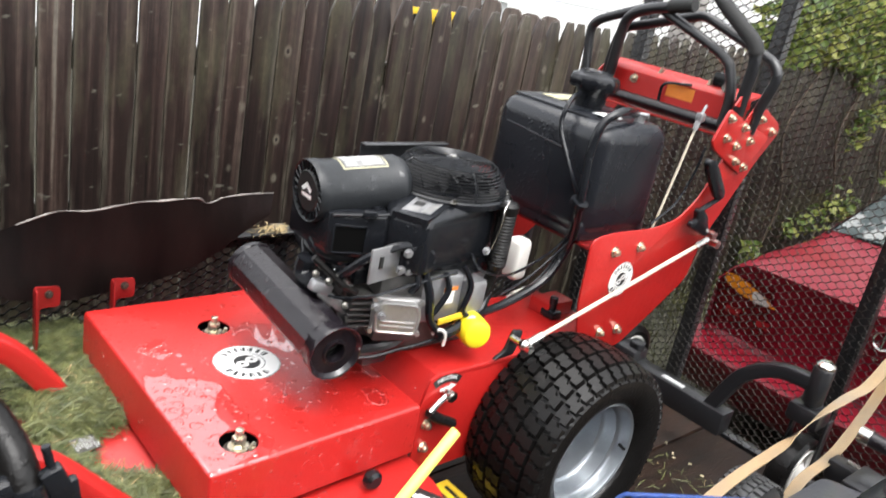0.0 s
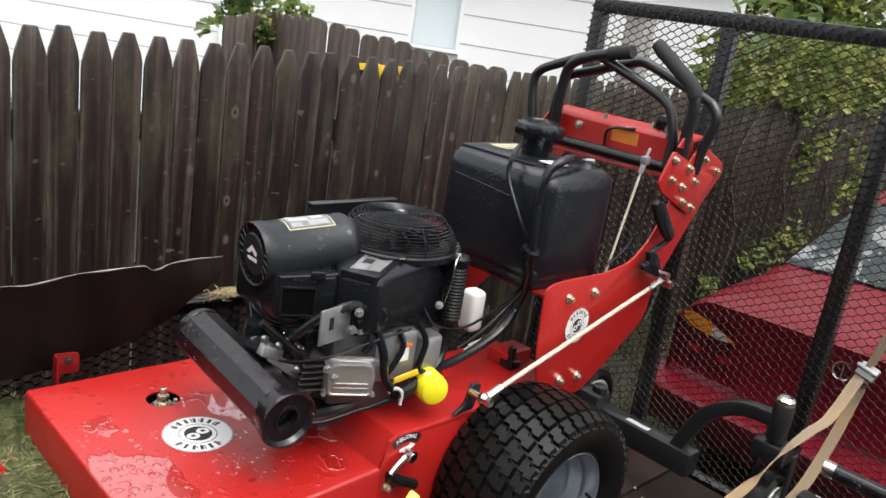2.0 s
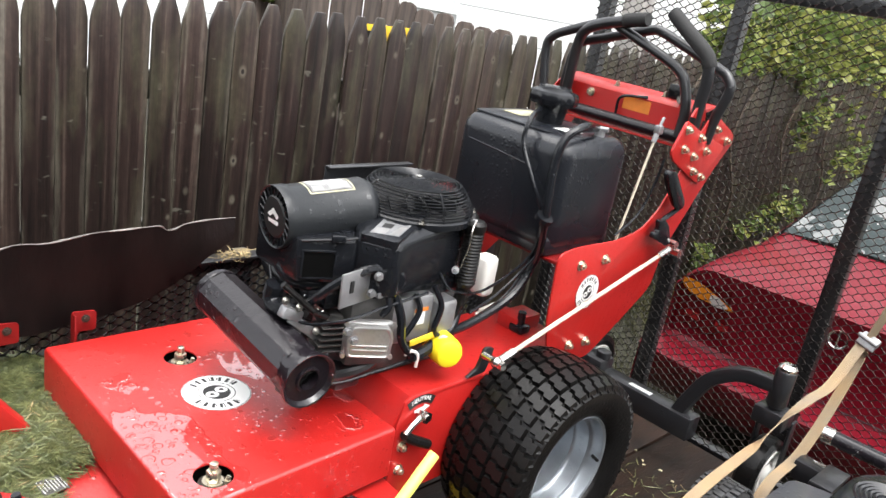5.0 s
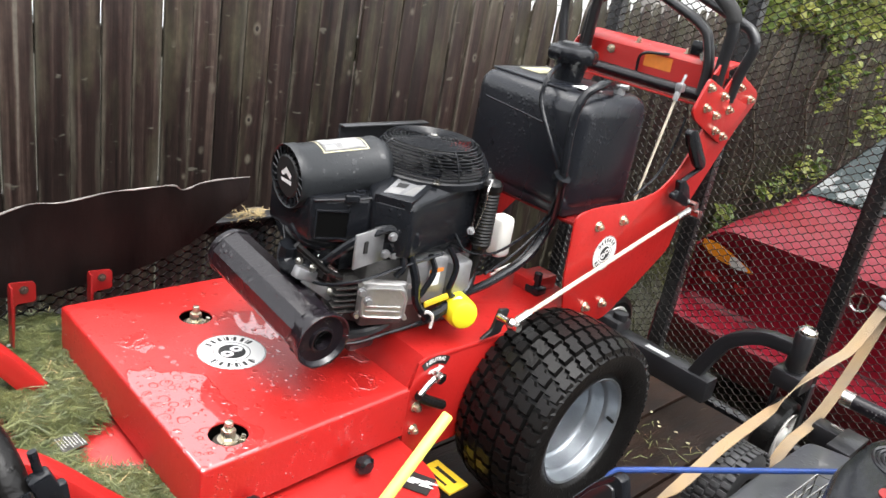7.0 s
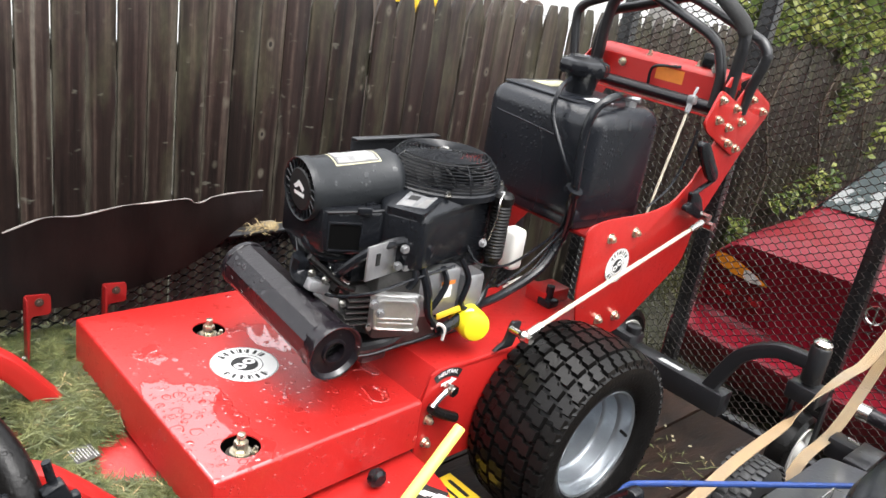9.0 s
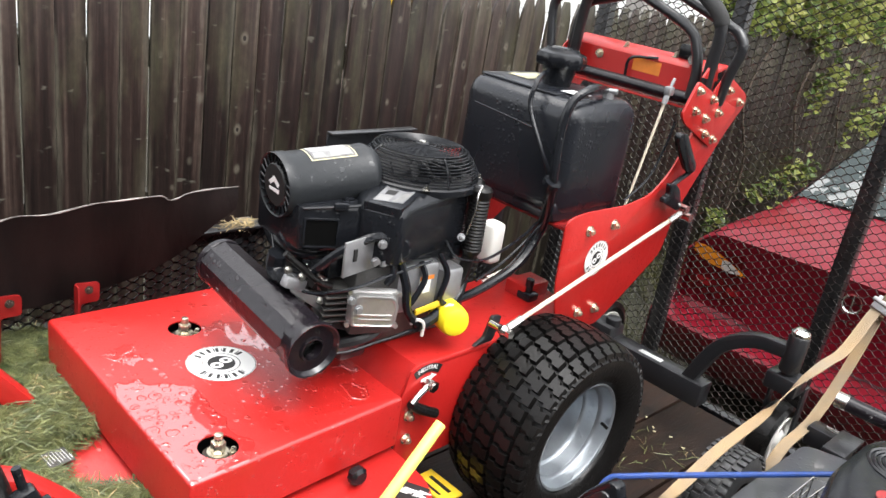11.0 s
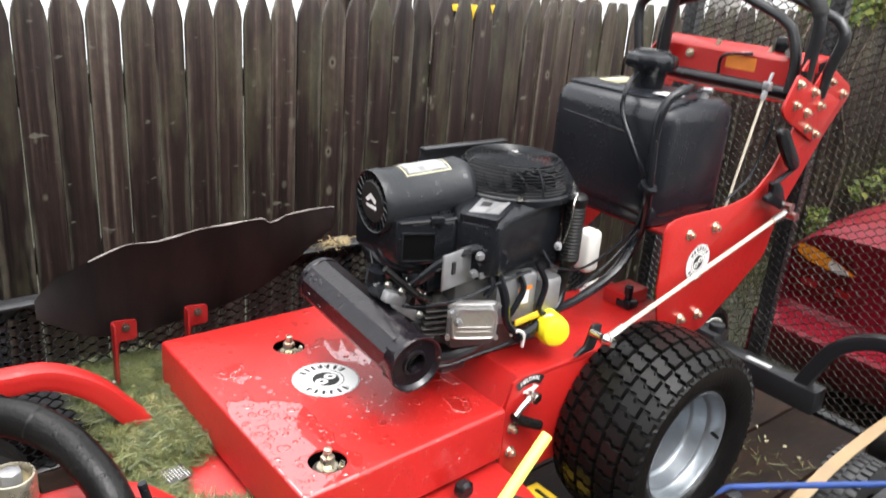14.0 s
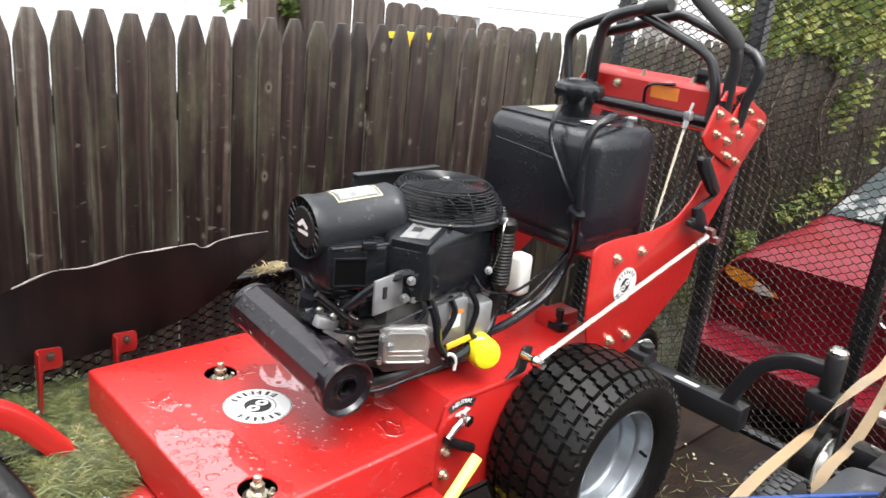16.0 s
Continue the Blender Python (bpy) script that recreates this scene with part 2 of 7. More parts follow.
WEEDS = leaf_mat("wet_weeds", (0.13, 0.13, 0.04), (0.03, 0.032, 0.014), 2.0)
STRAW = mat("dry_straw", (0.42, 0.33, 0.17), 0.75, base2=(0.25, 0.18, 0.09), scale=60)
LEAF = leaf_mat("green_leaf", (0.19, 0.26, 0.075), (0.055, 0.095, 0.028), 2.2)
POSTGREY = mat("weathered_post", (0.34, 0.32, 0.3), 0.8, var=0.4, scale=8, bump=0.4)
PALELABEL = mat("pale_yellow_label", (0.5, 0.47, 0.3), 0.5, var=0.15, scale=40)
LEAFY = leaf_mat("yellow_green_leaf", (0.42, 0.42, 0.13), (0.18, 0.23, 0.06), 3.0)
BARK = mat("bark", (0.09, 0.065, 0.045), 0.85, var=0.5, scale=14, bump=0.8, fine=30)
SOIL = mat("ground_grass", (0.026, 0.028, 0.012), 0.9, base2=(0.022, 0.016, 0.011), scale=1.6, bump=0.8, fine=25)
SIDING = mat("white_siding", (0.93, 0.93, 0.92), 0.5, var=0.05, scale=2)
GUTTER = mat("pale_gutter", (0.66, 0.67, 0.66), 0.5, var=0.1)
GREYLINE = mat("grey_trim", (0.45, 0.46, 0.46), 0.6, var=0.1)
CARRED = mat("car_red", (0.13, 0.004, 0.011), 0.3, var=0.12, scale=2, coat=0.07, bump=0.02, drops=0.2, spec=0.22)
WALLGREY = mat("light_block_wall", (0.1, 0.096, 0.092), 0.8, var=0.3, scale=1.5, bump=0.3, fine=40)
RUSTY = mat("rusty_cast_hub", (0.05, 0.03, 0.018), 0.6, base2=(0.012, 0.009, 0.007), scale=40, bump=0.3, fine=150)
LAMPRED = mat("red_lens", (0.09, 0.003, 0.006), 0.12, var=0.2, scale=30)
LAMPBRIGHT = mat("bright_red_lens", (0.26, 0.006, 0.01), 0.3, var=0.3, scale=60)
LAMPAMBER = mat("amber_lens", (0.85, 0.28, 0.02), 0.12, var=0.2, scale=40)
DECKGREY = mat("dark_grey_deck", (0.05, 0.053, 0.06), 0.3, var=0.2, scale=4, coat=0.4, drops=0.2)
PALEYELLOW = mat("pale_yellow_tube", (0.85, 0.8, 0.16), 0.35, var=0.08, scale=12)
SHINGLE = mat("roof_shingle", (0.1, 0.095, 0.09), 0.9, var=0.4, scale=20, bump=0.6)


def wood_fence(name):
    """Old stained boards: dark brown with grey-green worn streaks, knots and drip marks, other on each board."""
    m = bpy.data.materials.new(name)
    m.use_nodes = True
    nt = m.node_tree
    b = nt.nodes["Principled BSDF"]
    lk, nn = nt.links.new, nt.nodes.new
    tc, oi = nn("ShaderNodeTexCoord"), nn("ShaderNodeObjectInfo")
    sh = nn("ShaderNodeVectorMath")
    sh.operation = "SCALE"
    sh.inputs[0].default_value = (37.0, 53.0, 71.0)
    lk(oi.outputs["Random"], sh.inputs["Scale"])
    add = nn("ShaderNodeVectorMath")
    lk(tc.outputs["Object"], add.inputs[0])
    lk(sh.outputs[0], add.inputs[1])

    def nz(stretch, scale, detail=5, rough=0.6):
        mp = nn("ShaderNodeMapping")
        mp.inputs["Scale"].default_value = stretch
        lk(add.outputs[0], mp.inputs["Vector"])
        t = nn("ShaderNodeTexNoise")
        t.inputs["Scale"].default_value, t.inputs["Detail"].default_value, t.inputs["Roughness"].default_value = scale, detail, rough
        lk(mp.outputs[0], t.inputs["Vector"])
        return t.outputs["Fac"]
    grain = nz((9, 9, 0.14), 8)
    streak = nz((4.0, 4.0, 0.13), 8, 4, 0.6)
    patch_ = nz((1.6, 1.6, 0.5), 5, 4)
    ramp = nn("ShaderNodeValToRGB")
    e = ramp.color_ramp.elements
    e[0].position, e[0].color = 0.34, (0.005, 0.0033, 0.003, 1)
    e[1].position, e[1].color = 0.53, (0.0195, 0.0118, 0.0098, 1)
    for p, c in ((0.65, (0.054, 0.037, 0.03, 1)), (0.78, (0.14, 0.128, 0.104, 1))):
        q = e.new(p)
        q.color = c
    mix = nn("ShaderNodeMath")
    mix.operation = "MULTIPLY_ADD"
    mix.inputs[1].default_value, mix.inputs[2].default_value = 0.42, 0.0
    lk(grain, mix.inputs[0])
    m2 = nn("ShaderNodeMath")
    m2.operation = "MULTIPLY_ADD"
    m2.inputs[1].default_value = 0.58
    lk(streak, m2.inputs[0])
    lk(mix.outputs[0], m2.inputs[2])
    m3 = nn("ShaderNodeMapRange")
    m3.inputs["To Min"].default_value, m3.inputs["To Max"].default_value = -0.11, 0.085
    lk(oi.outputs["Random"], m3.inputs["Value"])
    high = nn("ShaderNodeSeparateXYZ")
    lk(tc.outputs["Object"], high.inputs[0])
    # tone by height: bleached tops, with brighter light above and shade below painted in
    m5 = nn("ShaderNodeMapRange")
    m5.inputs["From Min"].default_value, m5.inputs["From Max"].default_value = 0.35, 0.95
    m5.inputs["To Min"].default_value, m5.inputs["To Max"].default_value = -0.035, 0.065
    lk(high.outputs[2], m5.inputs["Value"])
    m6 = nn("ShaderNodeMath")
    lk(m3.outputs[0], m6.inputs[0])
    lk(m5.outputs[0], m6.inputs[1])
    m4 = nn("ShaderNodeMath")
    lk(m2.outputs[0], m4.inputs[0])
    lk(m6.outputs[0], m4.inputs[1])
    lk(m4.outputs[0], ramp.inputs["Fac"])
    green = nn("ShaderNodeMix")
    green.data_type = "RGBA"
    green.blend_type = "MIX"
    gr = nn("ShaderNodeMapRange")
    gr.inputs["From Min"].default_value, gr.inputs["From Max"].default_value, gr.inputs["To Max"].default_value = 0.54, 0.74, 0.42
    # green-grey patches, more of them towards the tops
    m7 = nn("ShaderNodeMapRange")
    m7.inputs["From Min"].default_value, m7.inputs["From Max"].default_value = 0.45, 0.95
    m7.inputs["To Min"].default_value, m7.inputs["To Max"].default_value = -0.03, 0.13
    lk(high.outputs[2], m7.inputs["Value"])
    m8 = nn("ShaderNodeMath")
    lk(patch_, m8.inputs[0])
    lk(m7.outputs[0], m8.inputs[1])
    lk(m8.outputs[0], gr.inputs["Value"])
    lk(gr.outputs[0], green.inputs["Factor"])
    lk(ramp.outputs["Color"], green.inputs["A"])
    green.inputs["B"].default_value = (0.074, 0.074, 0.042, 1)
    # worn grey-green margins where the stain has gone from the edges of each board
    yy = nn("ShaderNodeSeparateXYZ")
    lk(tc.outputs["Object"], yy.inputs[0])
    side = nn("ShaderNodeMath")
    side.operation = "ABSOLUTE"
    lk(yy.outputs[1], side.inputs[0])
    uneven = nn("ShaderNodeMath")
    uneven.operation = "MULTIPLY_ADD"
    uneven.inputs[1].default_value = 0.07
    lk(nz((1.0, 1.0, 0.16), 16, 3), uneven.inputs[0])
    lk(side.outputs[0], uneven.inputs[2])
    er = nn("ShaderNodeMapRange")
    er.interpolation_type = "SMOOTHSTEP"
    er.inputs["From Min"].default_value, er.inputs["From Max"].default_value, er.inputs["To Max"].default_value = 0.068, 0.084, 0.62
    lk(uneven.outputs[0], er.inputs["Value"])
    margin = nn("ShaderNodeMix")
    margin.data_type = "RGBA"
    lk(er.outputs[0], margin.inputs["Factor"])
    lk(green.outputs["Result"], margin.inputs["A"])
    margin.inputs["B"].default_value = (0.082, 0.074, 0.056, 1)
    vo = nn("ShaderNodeTexVoronoi")
    vo.inputs["Scale"].default_value = 1.0
    mp = nn("ShaderNodeMapping")
    mp.inputs["Scale"].default_value = (16, 16, 11)
    lk(add.outputs[0], mp.inputs["Vector"])
    lk(mp.outputs[0], vo.inputs["Vector"])
    here = nn("ShaderNodeSeparateColor")
    lk(vo.outputs["Color"], here.inputs[0])
    rare = nn("ShaderNodeMath")
    rare.operation = "MULTIPLY_ADD"
    rare.inputs[1].default_value = 0.45
    lk(here.outputs[0], rare.inputs[0])
    lk(vo.outputs["Distance"], rare.inputs[2])
    kr = nn("ShaderNodeMapRange")
    kr.inputs["From Min"].default_value, kr.inputs["From Max"].default_value = 0.10, 0.14
    lk(rare.outputs[0], kr.inputs["Value"])
    fleck = nz((1.4, 1.4, 0.7), 42, 3, 0.7)
    fr = nn("ShaderNodeMapRange")
    fr.inputs["From Min"].default_value, fr.inputs["From Max"].default_value = 0.35, 0.68
    fr.inputs["To Min"].default_value, fr.inputs["To Max"].default_value = 0.78, 1.25
    lk(fleck, fr.inputs["Value"])
    mark = nz((1.0, 1.0, 2.2), 15, 2, 0.5)
    mk = nn("ShaderNodeMapRange")
    mk.inputs["From Min"].default_value, mk.inputs["From Max"].default_value = 0.69, 0.75
    mk.inputs["To Max"].default_value = 0.6
    lk(mark, mk.inputs["Value"])
    fm = nn("ShaderNodeVectorMath")
    fm.operation = "SCALE"
    lk(margin.outputs["Result"], fm.inputs[0])
    lk(fr.outputs[0], fm.inputs["Scale"])
    pale = nn("ShaderNodeMix")
    pale.data_type = "RGBA"
    lk(mk.outputs[0], pale.inputs["Factor"])
    lk(fm.outputs[0], pale.inputs["A"])
    pale.inputs["B"].default_value = (0.13, 0.125, 0.1, 1)
    knot = nn("ShaderNodeMix")
    knot.data_type = "RGBA"
    lk(kr.outputs[0], knot.inputs["Factor"])
    knot.inputs["A"].default_value = (0.012, 0.009, 0.008, 1)
    halo = nn("ShaderNodeMapRange")
    halo.inputs["From Min"].default_value, halo.inputs["From Max"].default_value = 0.14, 0.3
    halo.inputs["To Min"].default_value, halo.inputs["To Max"].default_value = 0.85, 0.0
    lk(rare.outputs[0], halo.inputs["Value"])
    ring = nn("ShaderNodeMix")
    ring.data_type = "RGBA"
    lk(halo.outputs[0], ring.inputs["Factor"])
    lk(pale.outputs["Result"], ring.inputs["A"])
    ring.inputs["B"].default_value = (0.12, 0.108, 0.083, 1)
    lk(ring.outputs["Result"], knot.inputs["B"])
    lk(knot.outputs["Result"], b.inputs["Base Color"])
    b.inputs["Roughness"].default_value = 0.38
    bp = nn("ShaderNodeBump")
    bp.inputs["Strength"].default_value, bp.inputs["Distance"].default_value = 0.6, 0.003
    lk(grain, bp.inputs["Height"])
    lk(bp.outputs[0], b.inputs["Normal"])
    return m


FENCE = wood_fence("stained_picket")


def glass(name, tint, rough=0.03, through=0.25):
    m = bpy.data.materials.new(name)
    m.use_nodes = True
    b = m.node_tree.nodes["Principled BSDF"]
    b.inputs["Base Color"].default_value = (*tint, 1)
    b.inputs["Roughness"].default_value = rough
    b.inputs["Specular IOR Level"].default_value = 0.3
    b.inputs["Metallic"].default_value = 0.0
    b.inputs["Transmission Weight"].default_value = through
    return m


CARGLASS = wet_paint("car_glass", (0.02, 0.032, 0.033), 0.12, -0.05, drops=1.0, spec=0.13, damp=(0.0, 0.2, 1.0))
# pale base carries the white sky mirrored in the window
PANE = glass("window_glass_sky", (0.74, 0.82, 0.83), 0.1, 0.0)
CLEAR = glass("clear_lens", (0.7, 0.7, 0.68), 0.08)


# ---- mesh helpers ----
def thing(name, label, category, at=(0, 0, 0), group="", kind=""):
    e = new(name)
    e.location = at
    e.empty_display_size = 0.1
    return tagged(e, label, category, group, kind)


def solid(bm, name, material, smooth=True, sharp=35):
    bmesh.ops.recalc_face_normals(bm, faces=bm.faces)
    me = bpy.data.meshes.new(name)
    if smooth:
        for fc in bm.faces:
            fc.smooth = True
        for ed in bm.edges:
            if len(ed.link_faces) == 2 and ed.calc_face_angle(0) > radians(sharp):
                ed.smooth = False
    bm.to_mesh(me)
    bm.free()
    me.materials.append(material)
    return me


def part(name, bm, material, parent, label="", smooth=True):
    ob = new(name, solid(bm, name, material, smooth))
    if parent is not None:
        ob.parent = parent
        top = parent
        m = Matrix.Identity(4)
        while top is not None:
            m = Matrix.Translation(top.location) @ m if top.parent is None else m
            top = top.parent
        ob.matrix_parent_inverse = m.inverted() if parent.parent is None else Matrix.Identity(4)
    if label:
        ob["label"] = label
    return ob


def B():
    return bmesh.new()


def frame_to(d, up=(0, 0, 1)):
    d = Vector(d).normalized()
    u = Vector(up)
    if abs(d.dot(u)) > 0.98:
        u = Vector((1, 0, 0))
    x = u.cross(d).normalized()
    y = d.cross(x)
    return Matrix((x, y, d)).transposed()


def box(bm, c, s, bevel=0.0, rot=None, seg=2):
    r = bmesh.ops.create_cube(bm, size=1)
    vs = r["verts"]
    m = Matrix.Translation(c) @ (rot.to_4x4() if rot is not None else Matrix.Identity(4)) @ Matrix.Diagonal((*s, 1))
    bmesh.ops.transform(bm, matrix=m, verts=vs)
    if bevel:
        es = {e for v in vs for e in v.link_edges}
        bmesh.ops.bevel(bm, geom=list(es), offset=bevel, segments=seg, affect="EDGES", profile=0.5)


def rod(bm, p0, p1, r, n=12, r1=None, bevel=0.0):
    p0, p1 = Vector(p0), Vector(p1)
    m = Matrix.Translation((p0 + p1) / 2) @ frame_to(p1 - p0).to_4x4()
    g = bmesh.ops.create_cone(bm, cap_ends=True, segments=n, radius1=r, radius2=r if r1 is None else r1,
                              depth=(p1 - p0).length, matrix=m)
    if bevel:
        es = {e for v in g["verts"] for e in v.link_edges if len([f for f in e.link_faces if len(f.verts) > 4]) == 1}
        bmesh.ops.bevel(bm, geom=list(es), offset=bevel, segments=2, affect="EDGES", profile=0.5)


def smooth_path(pts, n=6):
    pts = [Vector(p) for p in pts]
    if len(pts) < 3:
        return pts
    ext = [2 * pts[0] - pts[1]] + pts + [2 * pts[-1] - pts[-2]]
    out = []
    for i in range(1, len(ext) - 2):
        a, b, c, d = ext[i - 1:i + 3]
        for k in range(n):
            t = k / n
            out.append(0.5 * (2 * b + (c - a) * t + (2 * a - 5 * b + 4 * c - d) * t * t + (3 * b - a - 3 * c + d) * t ** 3))
    out.append(pts[-1])
    return out


def tube(bm, pts, r, n=10, steps=6, flat=1.0, square=False):
    """A round bar, or a square one with rounded corners, along a smooth line."""
    path = smooth_path(pts, steps) if steps else [Vector(p) for p in pts]
    rings = []
    up = None
    for i, p in enumerate(path):
        d = (path[min(i + 1, len(path) - 1)] - path[max(i - 1, 0)]).normalized()
        if up is None:
            up = Vector((0, 0, 1)) if abs(d.z) < 0.9 else Vector((1, 0, 0))
        x = up.cross(d).normalized()
        y = d.cross(x)
        up = y
        rr = r(i / (len(path) - 1)) if callable(r) else r
        rings.append([bm.verts.new(p + (rr * min(1.27, 1 / max(abs(math.cos(a)), abs(math.sin(a)))) if square else rr) * (math.cos(a) * x + flat * math.sin(a) * y))
                      for a in [2 * math.pi * k / n for k in range(n)]])
    for a, b in zip(rings, rings[1:]):
        for k in range(n):
            bm.faces.new((a[k], a[(k + 1) % n], b[(k + 1) % n], b[k]))
    bm.faces.new(rings[0][::-1])
    bm.faces.new(rings[-1])


def lathe(bm, prof, c, axis, n=40):
    """Turns (radius, distance along the axis) round an axis through c."""
    m = Matrix.Translation(c) @ frame_to(axis).to_4x4()
    rings = []
    for r, a in prof:
        if r < 1e-5:
            rings.append([bm.verts.new(m @ Vector((0, 0, a)))])
        else:
            rings.append([bm.verts.new(m @ Vector((r * math.cos(2 * math.pi * k / n), r * math.sin(2 * math.pi * k / n), a)))
                          for k in range(n)])
    for a, b in zip(rings, rings[1:]):
        for k in range(n):
            k2 = (k + 1) % n
            q = [a[k % len(a)], a[k2 % len(a)], b[k2 % len(b)], b[k % len(b)]]
            u = []
            for v in q:
                if v not in u:
                    u.append(v)
            if len(u) > 2:
                bm.faces.new(u)


def slab(bm, poly, axis, a, b, bevel=0.0):
    """A flat outline, given in the two other axes, made thick from a to b along axis (0, 1 or 2)."""
    def at(p, h):
        q = list(p)
        q.insert(axis, h)
        return bm.verts.new(q)
    lo, hi = [at(p, a) for p in poly], [at(p, b) for p in poly]
    fs = [bm.faces.new(lo), bm.faces.new(hi)]
    n = len(poly)
    for k in range(n):
        bm.faces.new((lo[k], lo[(k + 1) % n], hi[(k + 1) % n], hi[k]))
    if bevel:
        bmesh.ops.recalc_face_normals(bm, faces=bm.faces)
        es = list({e for f in fs for e in f.edges})
        bmesh.ops.bevel(bm, geom=es, offset=bevel, segments=2, affect="EDGES", profile=0.5)


def rounded(poly, r, n=4):
    """The outline with its corners rounded by about r."""
    out = []
    k = len(poly)
    for i in range(k):
        p, a, b = Vector(poly[i]), Vector(poly[i - 1]), Vector(poly[(i + 1) % k])
        ra = min(r, (a - p).length * 0.45, (b - p).length * 0.45)
        s, e = p + (a - p).normalized() * ra, p + (b - p).normalized() * ra
        for j in range(n + 1):
            t = j / n
            out.append(tuple((1 - t) ** 2 * s + 2 * t * (1 - t) * p + t * t * e))
    return out


def bolt(bm, c, axis, r=0.009, h=0.009, shank=0.0):
    d = Vector(axis).normalized()
    c = Vector(c)
    rod(bm, c, c + d * 0.002, r * 1.45, 14)
    rod(bm, c + d * 0.002, c + d * (0.002 + h), r, 6)
    if shank:
        rod(bm, c + d * h, c + d * (h + shank), r * 0.55, 10)


def bolts(parent, places, axis, r=0.009, h=0.009, shank=0.006, name="bolt", material=None):
    for p in places:
        bm = B()
        bolt(bm, p, axis, r, h, shank)
        part(name, bm, material or BOLT, parent)


def letters(parent, text, m, size, material, name="lettering"):
    cu = bpy.data.curves.new(name, "FONT")
    cu.body, cu.size, cu.align_x, cu.align_y, cu.extrude = text, size, "CENTER", "CENTER", 0.0004
    tmp = bpy.data.objects.new(name, cu)
    scene.collection.objects.link(tmp)
    dg = bpy.context.evaluated_depsgraph_get()
    me = bpy.data.meshes.new_from_object(tmp.evaluated_get(dg))
    bpy.data.objects.remove(tmp)
    me.transform(m)
    me.materials.append(material)
    ob = new(name, me)
    ob.parent = parent
    ob.matrix_parent_inverse = Matrix.Translation(parent.location).inverted() if parent.parent is None else Matrix.Identity(4)
    return ob


def expanded(bm, o, u, v, w, h, lwd=0.041, swd=0.0215, strand=0.0032, deep=0.004, bond=0.007):
    """Expanded steel mesh: rows of strands that meet in short bonds."""
    o, u, v = Vector(o), Vector(u), Vector(v)
    nrm = u.cross(v)
    half = swd / 2
    rows = int(h / half)
    cols = int(w / (lwd / 2))
    for j in range(rows):
        pts = []
        for k in range(cols + 1):
            up = (k + j) % 2
            z = j * half + (half if up else 0)
            pts += [(k * lwd / 2 - bond / 2, z), (k * lwd / 2 + bond / 2, z)]
        prev = None
        for a, b in pts:
            a = min(max(a, 0), w)
            p = o + u * a + v * b
            ring = [bm.verts.new(p + v * (strand * 0.5) + nrm * deep * 0.5), bm.verts.new(p + v * (strand * 0.2) - nrm * deep * 0.5),
                    bm.verts.new(p - v * (strand * 0.5) - nrm * deep * 0.3), bm.verts.new(p - v * (strand * 0.2) + nrm * deep * 0.5)]
            if prev:
                for q in range(4):
                    bm.faces.new((prev[q], prev[(q + 1) % 4], ring[(q + 1) % 4], ring[q]))
            prev = ring


def blades(name, material, n, place, length, width, parent=None, lift=0.3, seed=1):
    """Loose cut blades lying about: thin bent strips."""
    rg = random.Random(seed)
    vs, fs = [], []
    for _ in range(n):
        p = Vector(place(rg))
        a = rg.uniform(0, 2 * math.pi)
        d = Vector((math.cos(a), math.sin(a), rg.uniform(-lift, lift)))
        s = Vector((-math.sin(a), math.cos(a), rg.uniform(-0.6, 0.6))) * width * rg.uniform(0.6, 1.3)
        ln = length * rg.uniform(0.5, 1.4)
        bend = Vector((rg.uniform(-1, 1), rg.uniform(-1, 1), rg.uniform(-0.8, 0.8))) * ln * 0.22
        k = len(vs)
        q0, q1, q2 = p - d * ln / 2, p + bend * 0.6, p + d * ln / 2
        vs += [q0 - s * 0.6, q0 + s * 0.6, q1 - s, q1 + s, q2 - s * 0.2, q2 + s * 0.2]
        fs += [(k, k + 1, k + 3, k + 2), (k + 2, k + 3, k + 5, k + 4)]
    me = bpy.data.meshes.new(name)
    me.from_pydata(vs, [], fs)
    me.materials.append(material)
    ob = new(name, me)
    if parent is not None:
        ob.parent = parent
        ob.matrix_parent_inverse = Matrix.Translation(parent.location).inverted()
    return ob


def leaves(name, material, n, place, size, parent=None, seed=2):
    """Many small folded leaves."""
    rg = random.Random(seed)
    vs, fs = [], []
    for _ in range(n):
        p = Vector(place(rg))
        q = Euler((rg.uniform(-1.0, 1.0), rg.uniform(-1.0, 1.0), rg.uniform(0, 6.3))).to_matrix()
        s = size * rg.uniform(0.55, 1.35)
        k = len(vs)
        for a, b, c in ((0, -0.5, 0), (-0.38, -0.05, 0.12), (0, 0, 0), (0.38, -0.05, 0.12), (0, 0.6, -0.08)):
            vs.append(p + q @ Vector((a * s, b * s, c * s)))
        fs += [(k, k + 1, k + 2), (k, k + 2, k + 3), (k + 1, k + 4, k + 2), (k + 2, k + 4, k + 3)]
    me = bpy.data.meshes.new(name)
    me.from_pydata(vs, [], fs)
    me.materials.append(material)
    ob = new(name, me)
    if parent is not None:
        ob.parent = parent
        ob.matrix_parent_inverse = Matrix.Translation(parent.location).inverted()
    return ob


# ---- ground, fence, house ----
GZ = -0.6
bm = B()
bmesh.ops.create_grid(bm, x_segments=60, y_segments=60, size=1)
for v in bm.verts:
    x, y = v.co.x, v.co.y
    v.co = Vector((math.copysign(abs(x) ** 3, x) * 400, math.copysign(abs(y) ** 3, y) * 400, 0))
    if v.co.length < 30:
        v.co.z = 0.05 * noise.noise(v.co * 0.6)
    v.co.z += GZ
tagged(part("ground", bm, SOIL, None), "patchy wet grass and bare earth", "ground", kind="structure")

